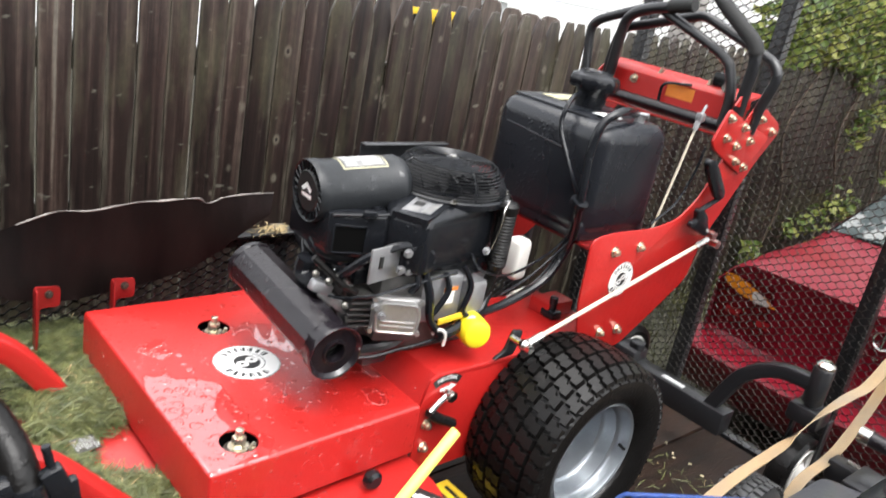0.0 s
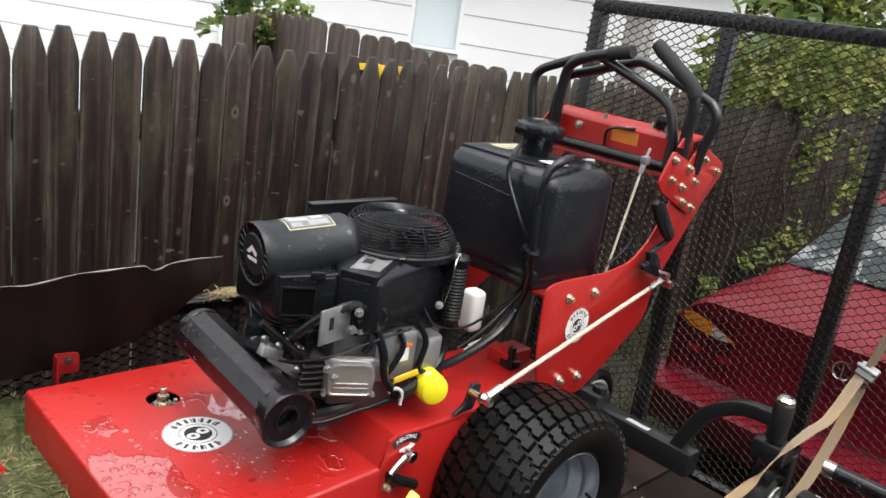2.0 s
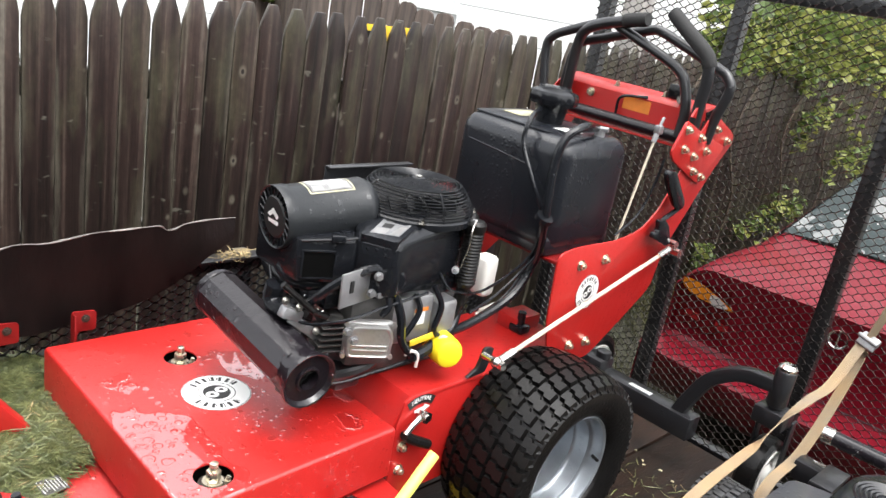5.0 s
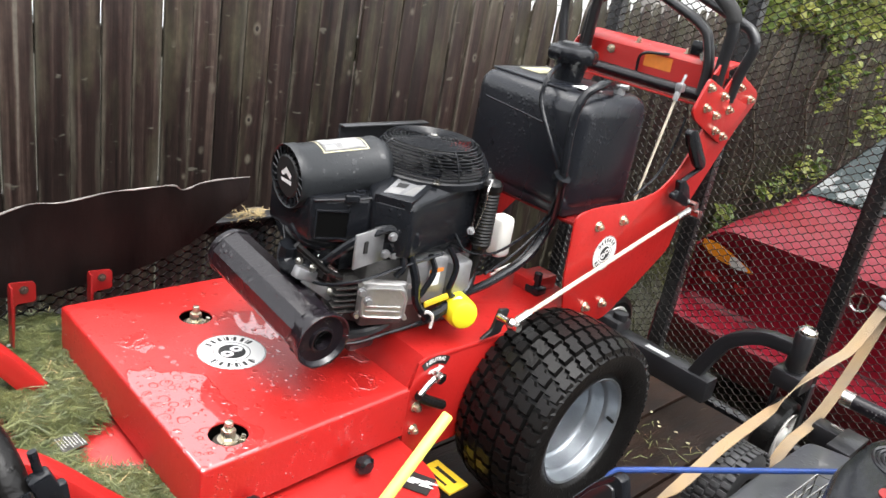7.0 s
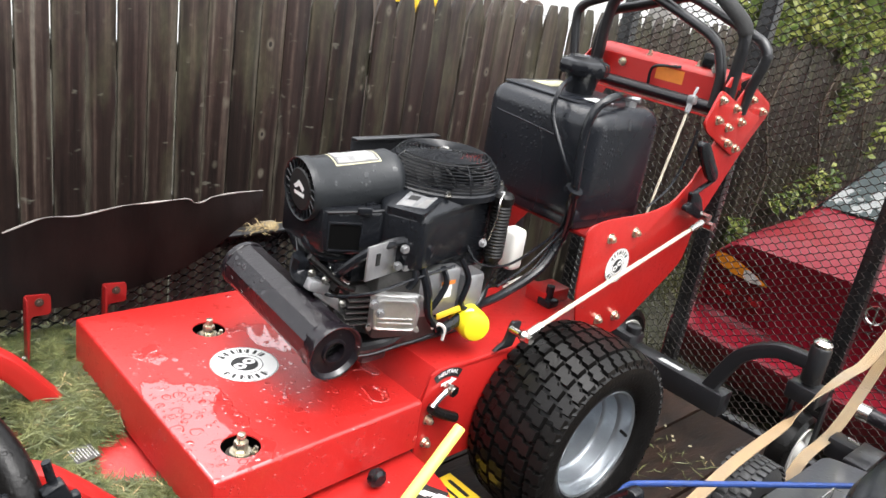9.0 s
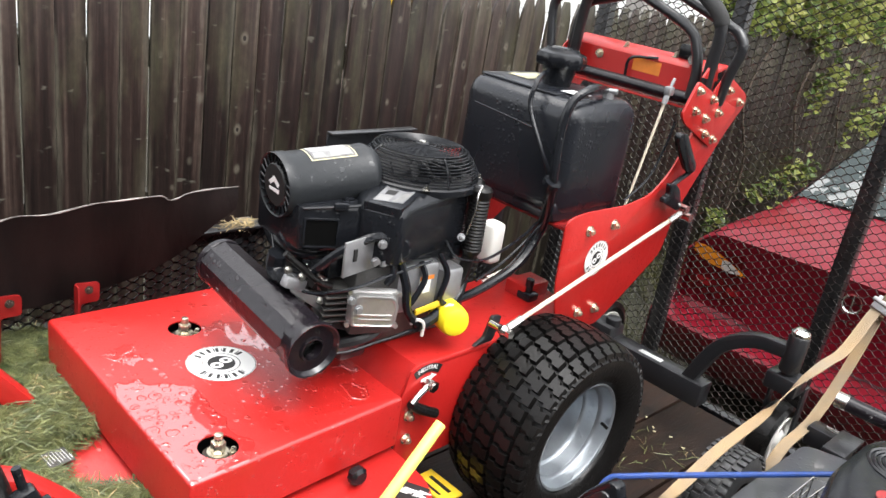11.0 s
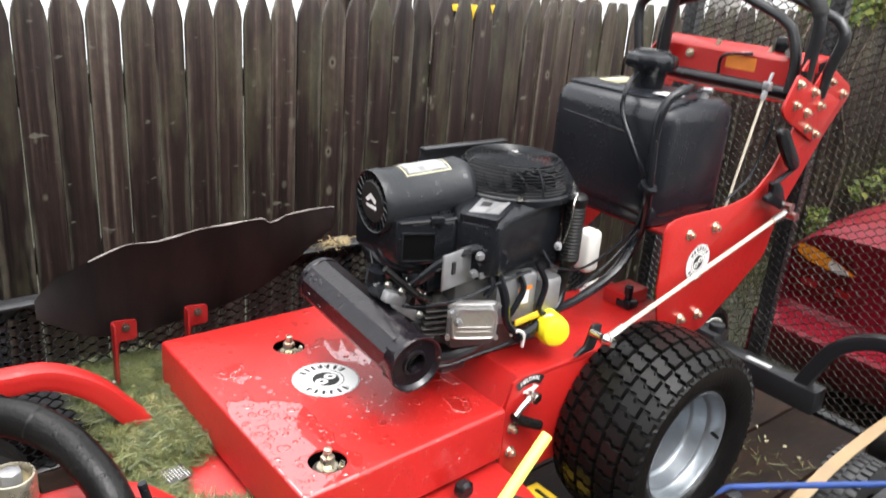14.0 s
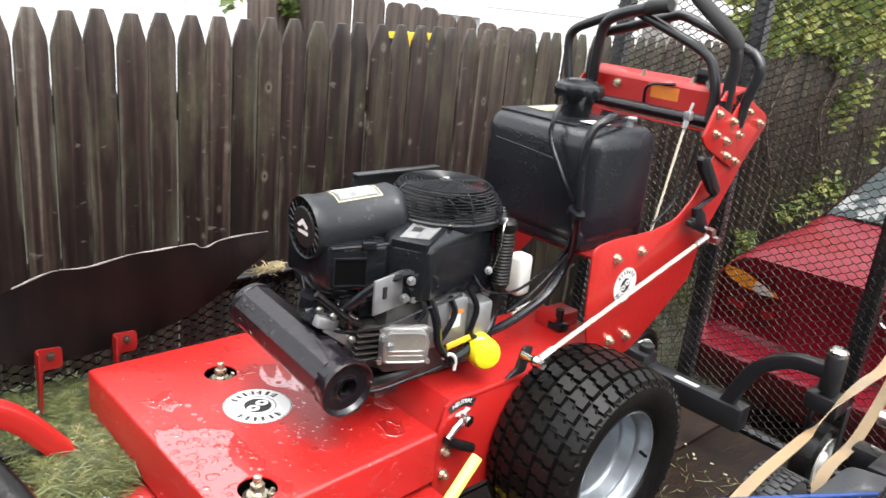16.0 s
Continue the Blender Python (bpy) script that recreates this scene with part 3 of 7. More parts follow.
# unseen walls added behind the camera to block light and darken reflections
for nm, c, sz in (("blocker_wall_east", (4.4, -0.2, 1.0), (0.16, 5.5, 3.2)), ("blocker_wall_south", (1.0, -2.9, 1.1), (6.6, 0.16, 3.4))):
    bm = B()
    box(bm, c, sz, 0.01)
    tagged(part(nm, bm, WALLGREY, None), "plain grey wall added out of view to block light", "wall", kind="structure")

FX = -2.2                     # fence line
PITCH = 0.0905


def picket_mesh(w, z0, z1, th, seed):
    rg = random.Random(seed)
    bm = B()
    t = w / 2
    c = w * rg.uniform(0.19, 0.23)
    sh = 0.095 + rg.uniform(-0.012, 0.01)
    prof = [(-t, z0), (t, z0), (t, z1 - sh), (t * 0.88, z1 - sh * 0.68), (c, z1 - 0.004), (c * 0.8, z1), (-c * 0.8, z1),
            (-c, z1 - 0.004), (-t * 0.88, z1 - sh * 0.68), (-t, z1 - sh)]
    slab(bm, prof, 0, -th / 2, th / 2, 0.004)
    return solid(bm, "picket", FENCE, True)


fence = thing("fence", "tall dark stained wooden picket fence with dog-ear tops, weathered and damp", "fence", (FX, 2, GZ))
pm = [picket_mesh(0.0878, GZ + 0.03, 0.957, 0.017, s) for s in range(6)]
rg = random.Random(5)
y = 0.597 - PITCH * 28
while y < 12.5:
    o = new("picket", pm[rg.randrange(6)])
    o.parent = fence
    o.matrix_parent_inverse = Matrix.Translation(fence.location).inverted()
    o.matrix_basis = pose(FX + rg.uniform(-0.004, 0.004), y + rg.uniform(-0.0031, 0.0031), rg.uniform(-0.006, 0.004),
                          rg.uniform(-0.17, 0.17), rg.uniform(-0.4, 0.4), rg.uniform(-1.5, 1.5))
    y += PITCH
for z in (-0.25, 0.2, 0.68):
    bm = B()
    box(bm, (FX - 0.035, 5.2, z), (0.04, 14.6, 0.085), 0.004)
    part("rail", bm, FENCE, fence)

# neighbour's fence that runs off behind it
fence2 = thing("fence", "red-brown board fence running off behind the dark one", "fence", (-3.2, 3, GZ))
bm = B()
slab(bm, [(-0.05, GZ), (0.05, GZ), (0.05, 0.965), (0.04, 0.99), (0.022, 1.0), (-0.022, 1.0), (-0.04, 0.99), (-0.05, 0.965)], 0, -0.009, 0.009, 0.003)
pm2 = solid(bm, "board", FENCE2)
for a, b, z0, z1, pitch in (((-2.30, 2.667), (-3.3, 2.4), 0.955, 1.03, 0.107), ((-3.34, 2.407), (-4.0, 2.567), 1.03, 1.02, 0.1), ((-4.02, 2.55), (-3.9, 2.236), 1.015, 0.978, 0.075)):
    a, b = Vector(a), Vector(b)
    d = b - a
    ang = math.degrees(math.atan2(d.y, d.x)) - 90
    n = max(2, round(d.length / pitch))
    for k in range(n + 1):
        p = a + d * (k / n)
        zz = z0 + (z1 - z0) * k / n - 1.0
        o = new("board", pm2)
        o.parent = fence2
        o.matrix_parent_inverse = Matrix.Translation(fence2.location).inverted()
        o.matrix_basis = pose(p.x + rg.uniform(-0.004, 0.004), p.y + rg.uniform(-0.006, 0.006), zz + rg.uniform(-0.008, 0.008), 0, rg.uniform(-0.6, 0.6), ang)

# yellow sign seen between the picket tops
sign = thing("warning_sign", "small yellow sign behind the fence pickets", "sign", (-2.27, 1.95, 0.75))
bm = B()
box(bm, (-2.25, 1.948, 0.866), (0.004, 0.23, 0.125), 0.001)
part("plate", bm, LABELY, sign)
for k in range(4):
    bm = B()
    box(bm, (-2.247, 1.86 + 0.058 * k, 0.89), (0.002, 0.016, 0.03))
    part("printed_bar", bm, INK, sign)
bm = B()
rod(bm, (-2.262, 1.945, GZ), (-2.262, 1.945, 0.93), 0.008, 8)
part("stake", bm, GREYLINE, sign)

# house
house = thing("house", "white lap-sided house behind the fence, with a small window", "house", (-7, 5, GZ))
HA, HB = Vector((-15.0, -0.2, 0)), Vector((-3.632, 7.428, 0))
hd = (HB - HA).normalized()
hn = Vector((hd.y, -hd.x, 0))
hl = (HB - HA).length
hrot = Matrix((hd, -hn, Vector((0, 0, 1)))).transposed()
WIN = (10.5, 10.98, 0.83, 1.42)


def house_box(bm, u0, u1, z0, z1, d0, d1, tilt=0.0):
    c = HA + hd * (u0 + u1) / 2 + hn * (d0 + d1) / 2 + Vector((0, 0, (z0 + z1) / 2))
    box(bm, c, (u1 - u0, d1 - d0, z1 - z0), 0.0, hrot @ Matrix.Rotation(tilt, 3, "X"))


wall = B()
for u0, u1, z0, z1 in ((0, WIN[0], GZ, 2.75), (WIN[1], hl, GZ, 2.75), (WIN[0], WIN[1], GZ, WIN[2]), (WIN[0], WIN[1], WIN[3], 2.75)):
    house_box(wall, u0, u1, z0, min(z1, 1.95), -0.15, 0)
# grey backing stands in for the shadow lines under the siding laps
wall = part("wall", wall, GREYLINE, house, smooth=False)
z = -0.54
while z < 1.85:
    for u0, u1 in ((0, hl),) if z + 0.28 < WIN[2] or z > WIN[3] else ((0, WIN[0] - 0.036), (WIN[1] + 0.036, hl)):
        bm = B()
        house_box(bm, u0, u1, z, min(z + 0.278, 1.886), 0.006, 0.022, radians(2.6))
        part("siding_board", bm, SIDING, house, smooth=False)
    z += 0.29
win = B()
for u0, u1, z0, z1 in ((WIN[0] - 0.036, WIN[0], WIN[2] - 0.036, WIN[3]), (WIN[1], WIN[1] + 0.036, WIN[2] - 0.036, WIN[3]),
                       (WIN[0], WIN[1], WIN[2] - 0.036, WIN[2]), (WIN[0], WIN[1], WIN[3], WIN[3] + 0.036)):
    house_box(win, u0, u1, z0, z1, -0.05, 0.03)
win = part("window", win, SIDING, house)
bm = B()
house_box(bm, WIN[0], WIN[1], WIN[2], WIN[3], -0.06, -0.05)
part("pane", bm, PANE, win)
bm = B()
house_box(bm, -0.3, hl + 0.06, 1.89, 1.905, -0.1, 0.2)
part("soffit", bm, SIDING, house)
bm = B()
house_box(bm, -0.3, hl + 0.06, 1.845, 1.94, 0.2, 0.22)
part("fascia", bm, SIDING, house)
bm = B()
house_box(bm, -0.3, hl + 0.07, 1.832, 1.918, 0.222, 0.29)
part("gutter", bm, GUTTER, house)
bm = B()
house_box(bm, -0.3, hl + 0.1, 2.62, 2.68, -3.0, 0.34, radians(-22))
part("roof", bm, SHINGLE, house)
bm = B()
q = HA + hd * 8.4 + hn * 0.06
rod(bm, (q.x, q.y, GZ), (q.x, q.y, 1.92), 0.045, 12)
part("downpipe", bm, SIDING, house)
side = B()
house_box(side, hl - 0.15, hl, GZ, 1.95, -3.0, -0.15)
part("side_wall", side, SIDING, house, smooth=False)

# grey-brown post by the house corner
post = thing("post", "weathered grey-brown wooden post by the house", "post", (-4.0, 6.3, GZ))
bm = B()
box(bm, (-4.0, 6.31, (GZ + 1.42) / 2), (0.2, 0.2, 1.42 - GZ), 0.02)
part("shaft", bm, POSTGREY, post)
bm = B()
box(bm, (-4.0, 6.31, 1.44), (0.26, 0.26, 0.04), 0.01)
part("cap", bm, POSTGREY, post)

# ---- trailer ----
TX0, TX1, TY0, TY1 = -1.50, 0.02, -1.6, 1.97
trailer = thing("trailer", "open utility trailer with wet brown plank floor and black mesh sides", "trailer", (-0.75, 0.4, GZ))
bm = B()
slab(bm, [(-0.09, TY0), (0.09, TY0), (0.09, TY1), (-0.09, TY1)], 2, -0.038, 0.0, 0.004)
plank = solid(bm, "plank", PLANK)
n = 8
for k in range(n):
    o = new("plank", plank)
    o.parent = trailer
    o.matrix_parent_inverse = Matrix.Translation(trailer.location).inverted()
    wpl = (TX1 - TX0) / n
    o.matrix_basis = pose(TX0 + wpl * (k + 0.5), 0, -0.001 * (k % 3)) @ Matrix.Diagonal((wpl / 0.186, 1, 1, 1))
for x in (TX0 - 0.025, TX1 + 0.025):
    bm = B()
    box(bm, (x, (TY0 + TY1) / 2, -0.04), (0.05, TY1 - TY0 + 0.06, 0.08), 0.004)
    part("side_beam", bm, STEELBLACK, trailer)
bm = B()
box(bm, (-0.74, TY1 + 0.0, -0.085), (1.62, 0.05, 0.075), 0.004)
part("rear_beam", bm, STEELBLACK, trailer)
RZ = 0.41
bm = B()
box(bm, (TX0 + 0.02, 0.2, RZ), (0.045, 3.5, 0.006), 0.001)
box(bm, (TX0, 0.2, RZ - 0.02), (0.006, 3.5, 0.045), 0.001)
part("top_rail", bm, STEELBLACK, trailer)
for yy in (-1.5, -0.55, 0.15, 0.95, 1.9):
    bm = B()
    box(bm, (TX0 - 0.02, yy, RZ / 2), (0.04, 0.04, RZ - 0.006), 0.003)
    part("post", bm, STEELBLACK, trailer)
bm = B()
expanded(bm, (TX0 + 0.006, -1.5, 0.01), (0, 1, 0), (0, 0, 1), 3.4, RZ - 0.02, strand=0.0065, deep=0.006)
tagged(part("mesh_panel", bm, STEELBLACK, trailer, smooth=False), kind="stuff")
for yy in (-0.3, 0.45):
    bm = B()
    lathe(bm, [(0.16, -0.09), (0.3, -0.1), (0.32, -0.06), (0.32, 0.06), (0.3, 0.1), (0.16, 0.09)], (TX0 - 0.16, yy, GZ + 0.33), (1, 0, 0), 32)
    part("tyre", bm, RUBBER, trailer)
# guessed fender, added so its black covers the lit ground behind the mesh
bm = B()
path_ = [(-0.78, -0.22), (-0.74, -0.02), (-0.62, 0.05), (0.1, 0.06), (0.78, 0.05), (0.90, -0.02), (0.94, -0.22)]
for x0_, x1_ in ((TX0 - 0.34, TX0 - 0.052),):
    slab(bm, rounded(path_ + [(a, b - 0.006) for a, b in path_[::-1]], 0.004, 1), 0, x0_, x1_)
part("fender", bm, STEELBLACK, trailer, "black fender plate added to hide the ground")

GY = 2.0
gate = thing("trailer_gate", "black expanded-mesh trailer ramp gate folded upright", "gate", (-0.7, GY, 0))
G0, G1, GT = -1.362, 0.0, 1.262
for x in (G0 + 0.02, -0.915, -0.468, G1 - 0.02):
    bm = B()
    box(bm, (x, GY + 0.026, (GT - 0.035) / 2), (0.042, 0.035, GT + 0.025), 0.003)
    part("upright", bm, STEELBLACK, gate)
for z in (GT - 0.02, -0.03):
    bm = B()
    box(bm, ((G0 + G1) / 2, GY + 0.028, z), (G1 - G0, 0.04, 0.04), 0.003)
    part("crossbar", bm, STEELBLACK, gate)
bm = B()
expanded(bm, (G0, GY, -0.01), (1, 0, 0), (0, 0, 1), G1 - G0, GT + 0.012)
tagged(part("mesh_panel", bm, MESHSTEEL, gate, smooth=False), kind="stuff")


# ---- the red walk-behind mower ----
mower = thing("walk_behind_mower", "wet red walk-behind mower with black engine on the trailer floor", "mower", (-1.05, 0.9, 0))

# cutting deck under the cover
deck_poly = [(-1.49, 0.33), (-1.30, 0.285), (-0.84, 0.33), (-0.66, 0.52), (-0.585, 0.68), (-0.60, 0.80), (-0.68, 0.86), (-1.49, 0.90)]
bm = B()
slab(bm, rounded(deck_poly, 0.05), 2, 0.06, 0.205, 0.008)
part("cutting_deck", bm, RED, mower)
# belt cover: shallow steel box with rolled edges
cx0, cx1, cy0, cy1, cz0, cz1 = -1.352, -0.762, 0.42, 0.86, 0.222, 0.327
HOLES = ((-1.204, 0.632), (-0.826, 0.500))


def holed_cover(bm, poly, z0, z1, holes, r):
    """Folded sheet-steel lid: a flat top with round holes, a rolled edge and four sides."""
    poly = rounded(poly, 0.005, 3)
    mx, my = sum(p[0] for p in poly) / len(poly), sum(p[1] for p in poly) / len(poly)

    def ring(inset, z):
        return [bm.verts.new((x - math.copysign(inset, x - mx), y - math.copysign(inset, y - my), z)) for x, y in poly]
    rings = [ring(i, z) for i, z in ((0.006, z1), (0.0035, z1 - 0.0007), (0.0012, z1 - 0.003), (0.0, z1 - 0.007), (0.0, z0), (0.004, z0))]
    for a, b in zip(rings, rings[1:]):
        for k in range(len(a)):
            bm.faces.new((a[k], a[(k + 1) % len(a)], b[(k + 1) % len(a)], b[k]))
    es = [bm.edges.get((rings[0][k], rings[0][(k + 1) % len(poly)])) for k in range(len(poly))]
    n = 36
    for hx, hy in holes:
        tp = [bm.verts.new((hx + r * math.cos(2 * math.pi * k / n), hy + r * math.sin(2 * math.pi * k / n), z1)) for k in range(n)]
        lo = [bm.verts.new((v.co.x, v.co.y, z1 - 0.003)) for v in tp]
        es += [bm.edges.new((tp[k], tp[(k + 1) % n])) for k in range(n)]
        for k in range(n):
            bm.faces.new((tp[k], tp[(k + 1) % n], lo[(k + 1) % n], lo[k]))
    bmesh.ops.triangle_fill(bm, edges=es, use_beauty=True)


bm = B()
holed_cover(bm, [(cx0, cy0), (cx1, cy0), (cx1 - 0.024, cy1), (cx0, cy1)], cz0, cz1, HOLES, 0.0325)
cover = part("belt_cover", bm, COVERRED, mower)
for hx, hy in HOLES:
    bm = B()
    lathe(bm, [(0.046, -0.004), (0.046, -0.055), (0.0, -0.055)], (hx, hy, cz1), (0, 0, 1), 30)
    part("well", bm, HOLLOW, cover, "well under the access hole, blackened for its shade")
    bm = B()
    lathe(bm, [(0.034, -0.054), (0.033, -0.03), (0.026, -0.022), (0.024, -0.014), (0.012, -0.013)], (hx, hy, cz1), (0, 0, 1), 30)
    part("spindle_hub", bm, RUSTY, mower, "rusty cast spindle hub")
    bm = B()
    rod(bm, (hx, hy, cz1 - 0.014), (hx, hy, cz1 - 0.009), 0.0175, 22)
    rod(bm, (hx, hy, cz1 - 0.009), (hx, hy, cz1 + 0.010), 0.0118, 6, bevel=0.001)
    rod(bm, (hx, hy, cz1 + 0.010), (hx, hy, cz1 + 0.024), 0.0072, 14, bevel=0.002)
    part("spindle_bolt", bm, BOLT, mower)
    bm = B()
    rod(bm, (hx + 0.016, hy + 0.016, cz1 - 0.02), (hx + 0.017, hy + 0.017, cz1 - 0.004), 0.0055, 8)
    rod(bm, (hx + 0.017, hy + 0.017, cz1 - 0.004), (hx + 0.018, hy + 0.018, cz1 + 0.003), 0.004, 8)
    part("grease_nipple", bm, BOLT, mower)


def round_decal(parent, c, nrm, up, r):
    """White round badge with a black ring of bars and a dark middle."""
    c, nrm, up = Vector(c), Vector(nrm).normalized(), Vector(up)
    sx = up.cross(nrm).normalized()
    up = nrm.cross(sx)
    m = Matrix((sx, up, nrm)).transposed().to_4x4()
    m.translation = c

    def disc(name, material, r0, r1, h, label=""):
        bm = B()
        n = 48
        ins = [bm.verts.new(m @ Vector((r0 * math.cos(a), r0 * math.sin(a), h))) for a in [6.28319 * k / n for k in range(n)]] if r0 else None
        out = [bm.verts.new(m @ Vector((r1 * math.cos(a), r1 * math.sin(a), h))) for a in [6.28319 * k / n for k in range(n)]]
        if r0:
            for k in range(n):
                bm.faces.new((ins[k], ins[(k + 1) % n], out[(k + 1) % n], out[k]))
        else:
            bm.faces.new(out)
        return part(name, bm, material, parent, label, smooth=False)
    disc("decal", DECAL, 0, r, 0.0006, "round white badge")
    disc("badge_ring", INK, r * 0.965, r * 0.985, 0.0009)
    disc("badge_ring", INK, r * 0.52, r * 0.545, 0.0009)
    disc("badge_middle", INK, 0, r * 0.4, 0.0009)
    bm = B()
    marks = [(a0 + 17.5 * k, k % 3) for a0, n_ in ((-50, 7), (130, 6)) for k in range(n_)]
    for a, kind_ in marks:
        bm = B()
        for off, wi, h0, h1 in (((-0.06, 0.046, 0.64, 0.88), (0.06, 0.018, 0.64, 0.88)) if kind_ == 0 else
                                ((-0.03, 0.05, 0.64, 0.88),) if kind_ == 1 else ((-0.04, 0.045, 0.64, 0.88), (0.075, 0.018, 0.7, 0.82))):
            q = m @ Matrix.Rotation(radians(a) + off, 4, "Z")
            wi, h0, h1 = wi * r, h0 * r, h1 * r
            bm.faces.new([bm.verts.new(q @ Vector(p)) for p in ((-wi, h0, 0.0009), (wi, h0, 0.0009), (wi, h1, 0.0009), (-wi, h1, 0.0009))])
        part("badge_mark", bm, INK, parent, smooth=False)
    for s in (-1, 1):
        for rr, off, h, mt_ in ((0.19, 0.0, 0.0012, DECAL), (0.075, 0.0, 0.0015, INK)):
            bm = B()
            c2 = Vector((0.15 * s * r, 0.12 * s * r, h))
            bm.faces.new([bm.verts.new(m @ (c2 + Vector((rr * r * math.cos(a), rr * 0.85 * r * math.sin(a), 0)))) for a in [6.28319 * k / 20 for k in range(20)]])
            part("badge_swirl", bm, mt_, parent, smooth=False)


round_decal(cover, (-1.05, 0.629, cz1 + 0.0005), (0, 0, 1), (-0.93, 0.3, 0), 0.0645)
for yy, zz in ((0.735, 0.214), (0.506, 0.222)):
    bm = B()
    lathe(bm, [(0.0, 0.026), (0.012, 0.026), (0.018, 0.02), (0.018, 0.008), (0.01, 0.004), (0.01, 0.0)], (cx1 + 0.001, yy, zz + 0.012), (1, 0, 0), 10)
    part("knob", bm, BLACK, cover, "black plastic hold-down knob")

# black warning label on the deck
bm = B()
box(bm, (-0.675, 0.805, 0.2075), (0.055, 0.05, 0.001), 0, Matrix.Rotation(0.5, 3, "Z"))
lab = part("warning_label", bm, INK, mower, "black label with white marks")
for k in range(4):
    bm = B()
    box(bm, (-0.69 + 0.004 * k, 0.79 + 0.007 * k, 0.2085), (0.03, 0.003, 0.0008), 0, Matrix.Rotation(0.5, 3, "Z"))
    part("printed_bar", bm, DECAL, lab)
bm = B()
slab(bm, [(-0.67, 0.822), (-0.648, 0.832), (-0.662, 0.815), (-0.645, 0.818), (-0.668, 0.80)], 2, 0.2082, 0.2088)
part("printed_mark", bm, DECAL, lab, smooth=False)

# main frame: sides and engine plate
side_poly = [(0.862, 0.16), (0.862, 0.325), (0.875, 0.375), (0.895, 0.386), (1.30, 0.386), (1.44, 0.36), (1.44, 0.16)]
far_poly = [(0.862, 0.16), (0.862, 0.325), (0.875, 0.375), (0.895, 0.386), (1.10, 0.386), (1.13, 0.36), (1.13, 0.16)]
for pl, x0, x1 in ((side_poly, -0.796, -0.790), (far_poly, -1.040, -1.034)):
    bm = B()
    slab(bm, pl, 0, x0, x1, 0.0015)
    part("side_plate", bm, RED, mower)
bm = B()
slab(bm, rounded([(-1.0, 0.893), (-0.789, 0.893), (-0.789, 1.42), (-1.03, 1.42), (-1.03, 1.0), (-1.0, 0.98)], 0.01), 2, 0.374, 0.384, 0.002)
part("engine_plate", bm, RED, mower)
bm = B()
slab(bm, [(0.852, 0.300), (0.852, 0.3225), (0.89, 0.3835), (0.90, 0.3835), (0.90, 0.300)], 0, -0.98, -0.797, 0.0015)
part("front_plate", bm, RED, mower)
bm = B()
box(bm, (-0.93, 1.36, 0.40), (0.06, 0.09, 0.035), 0.004)
part("bracket", bm, RED, mower)

# lever and NEUTRAL mark
bm = B()
ring = [(0.048 * math.cos(a), 0.048 * math.sin(a)) for a in [radians(55 + 70 * k / 10) for k in range(11)]]
ring2 = [(0.066 * math.cos(a), 0.066 * math.sin(a)) for a in [radians(125 - 70 * k / 10) for k in range(11)]]
slab(bm, [(0.918 + a, 0.316 + b) for a, b in ring + ring2], 0, -0.7895, -0.7885)
neu = part("neutral_label", bm, INK, mower, "black curved label")
for k, ch in enumerate("NEUTRAL"):
    a = radians(112 - 44 * k / 6)
    m = Matrix.Translation((-0.7880, 0.918 + 0.0585 * math.cos(a), 0.316 + 0.0585 * math.sin(a))) @ Matrix.Rotation(a - math.pi / 2, 4, "X") @ \
        Matrix(((0, 0, 1, 0), (1, 0, 0, 0), (0, 1, 0, 0), (0, 0, 0, 1)))
    letters(neu, ch, m, 0.0125, DECAL, "letter")
bm = B()
slab(bm, [(0.902, 0.352), (0.902, 0.346), (0.926, 0.350), (0.926, 0.345), (0.942, 0.353), (0.926, 0.361), (0.926, 0.356)], 0, -0.7885, -0.7878)
part("arrow", bm, DECAL, neu, smooth=False)
bm = B()
tube(bm, [(-0.775, 0.916, 0.344), (-0.773, 0.892, 0.335), (-0.771, 0.87, 0.318)], 0.0065, 8)
rod(bm, (-0.792, 0.916, 0.344), (-0.762, 0.916, 0.344), 0.008, 10)
rod(bm, (-0.772, 0.916, 0.344), (-0.764, 0.916, 0.344), 0.013, 6)
part("adjuster", bm, CHROME, mower)
bm = B()
tube(bm, [(-0.775, 0.872, 0.315), (-0.772, 0.892, 0.30), (-0.768, 0.935, 0.278)], 0.0105, 10)
part("grip", bm, RUBBER, mower)
bolts(mower, [(-0.789, 0.882, 0.278), (-0.789, 0.884, 0.225), (-0.789, 1.095, 0.355)], (1, 0, 0), 0.008)

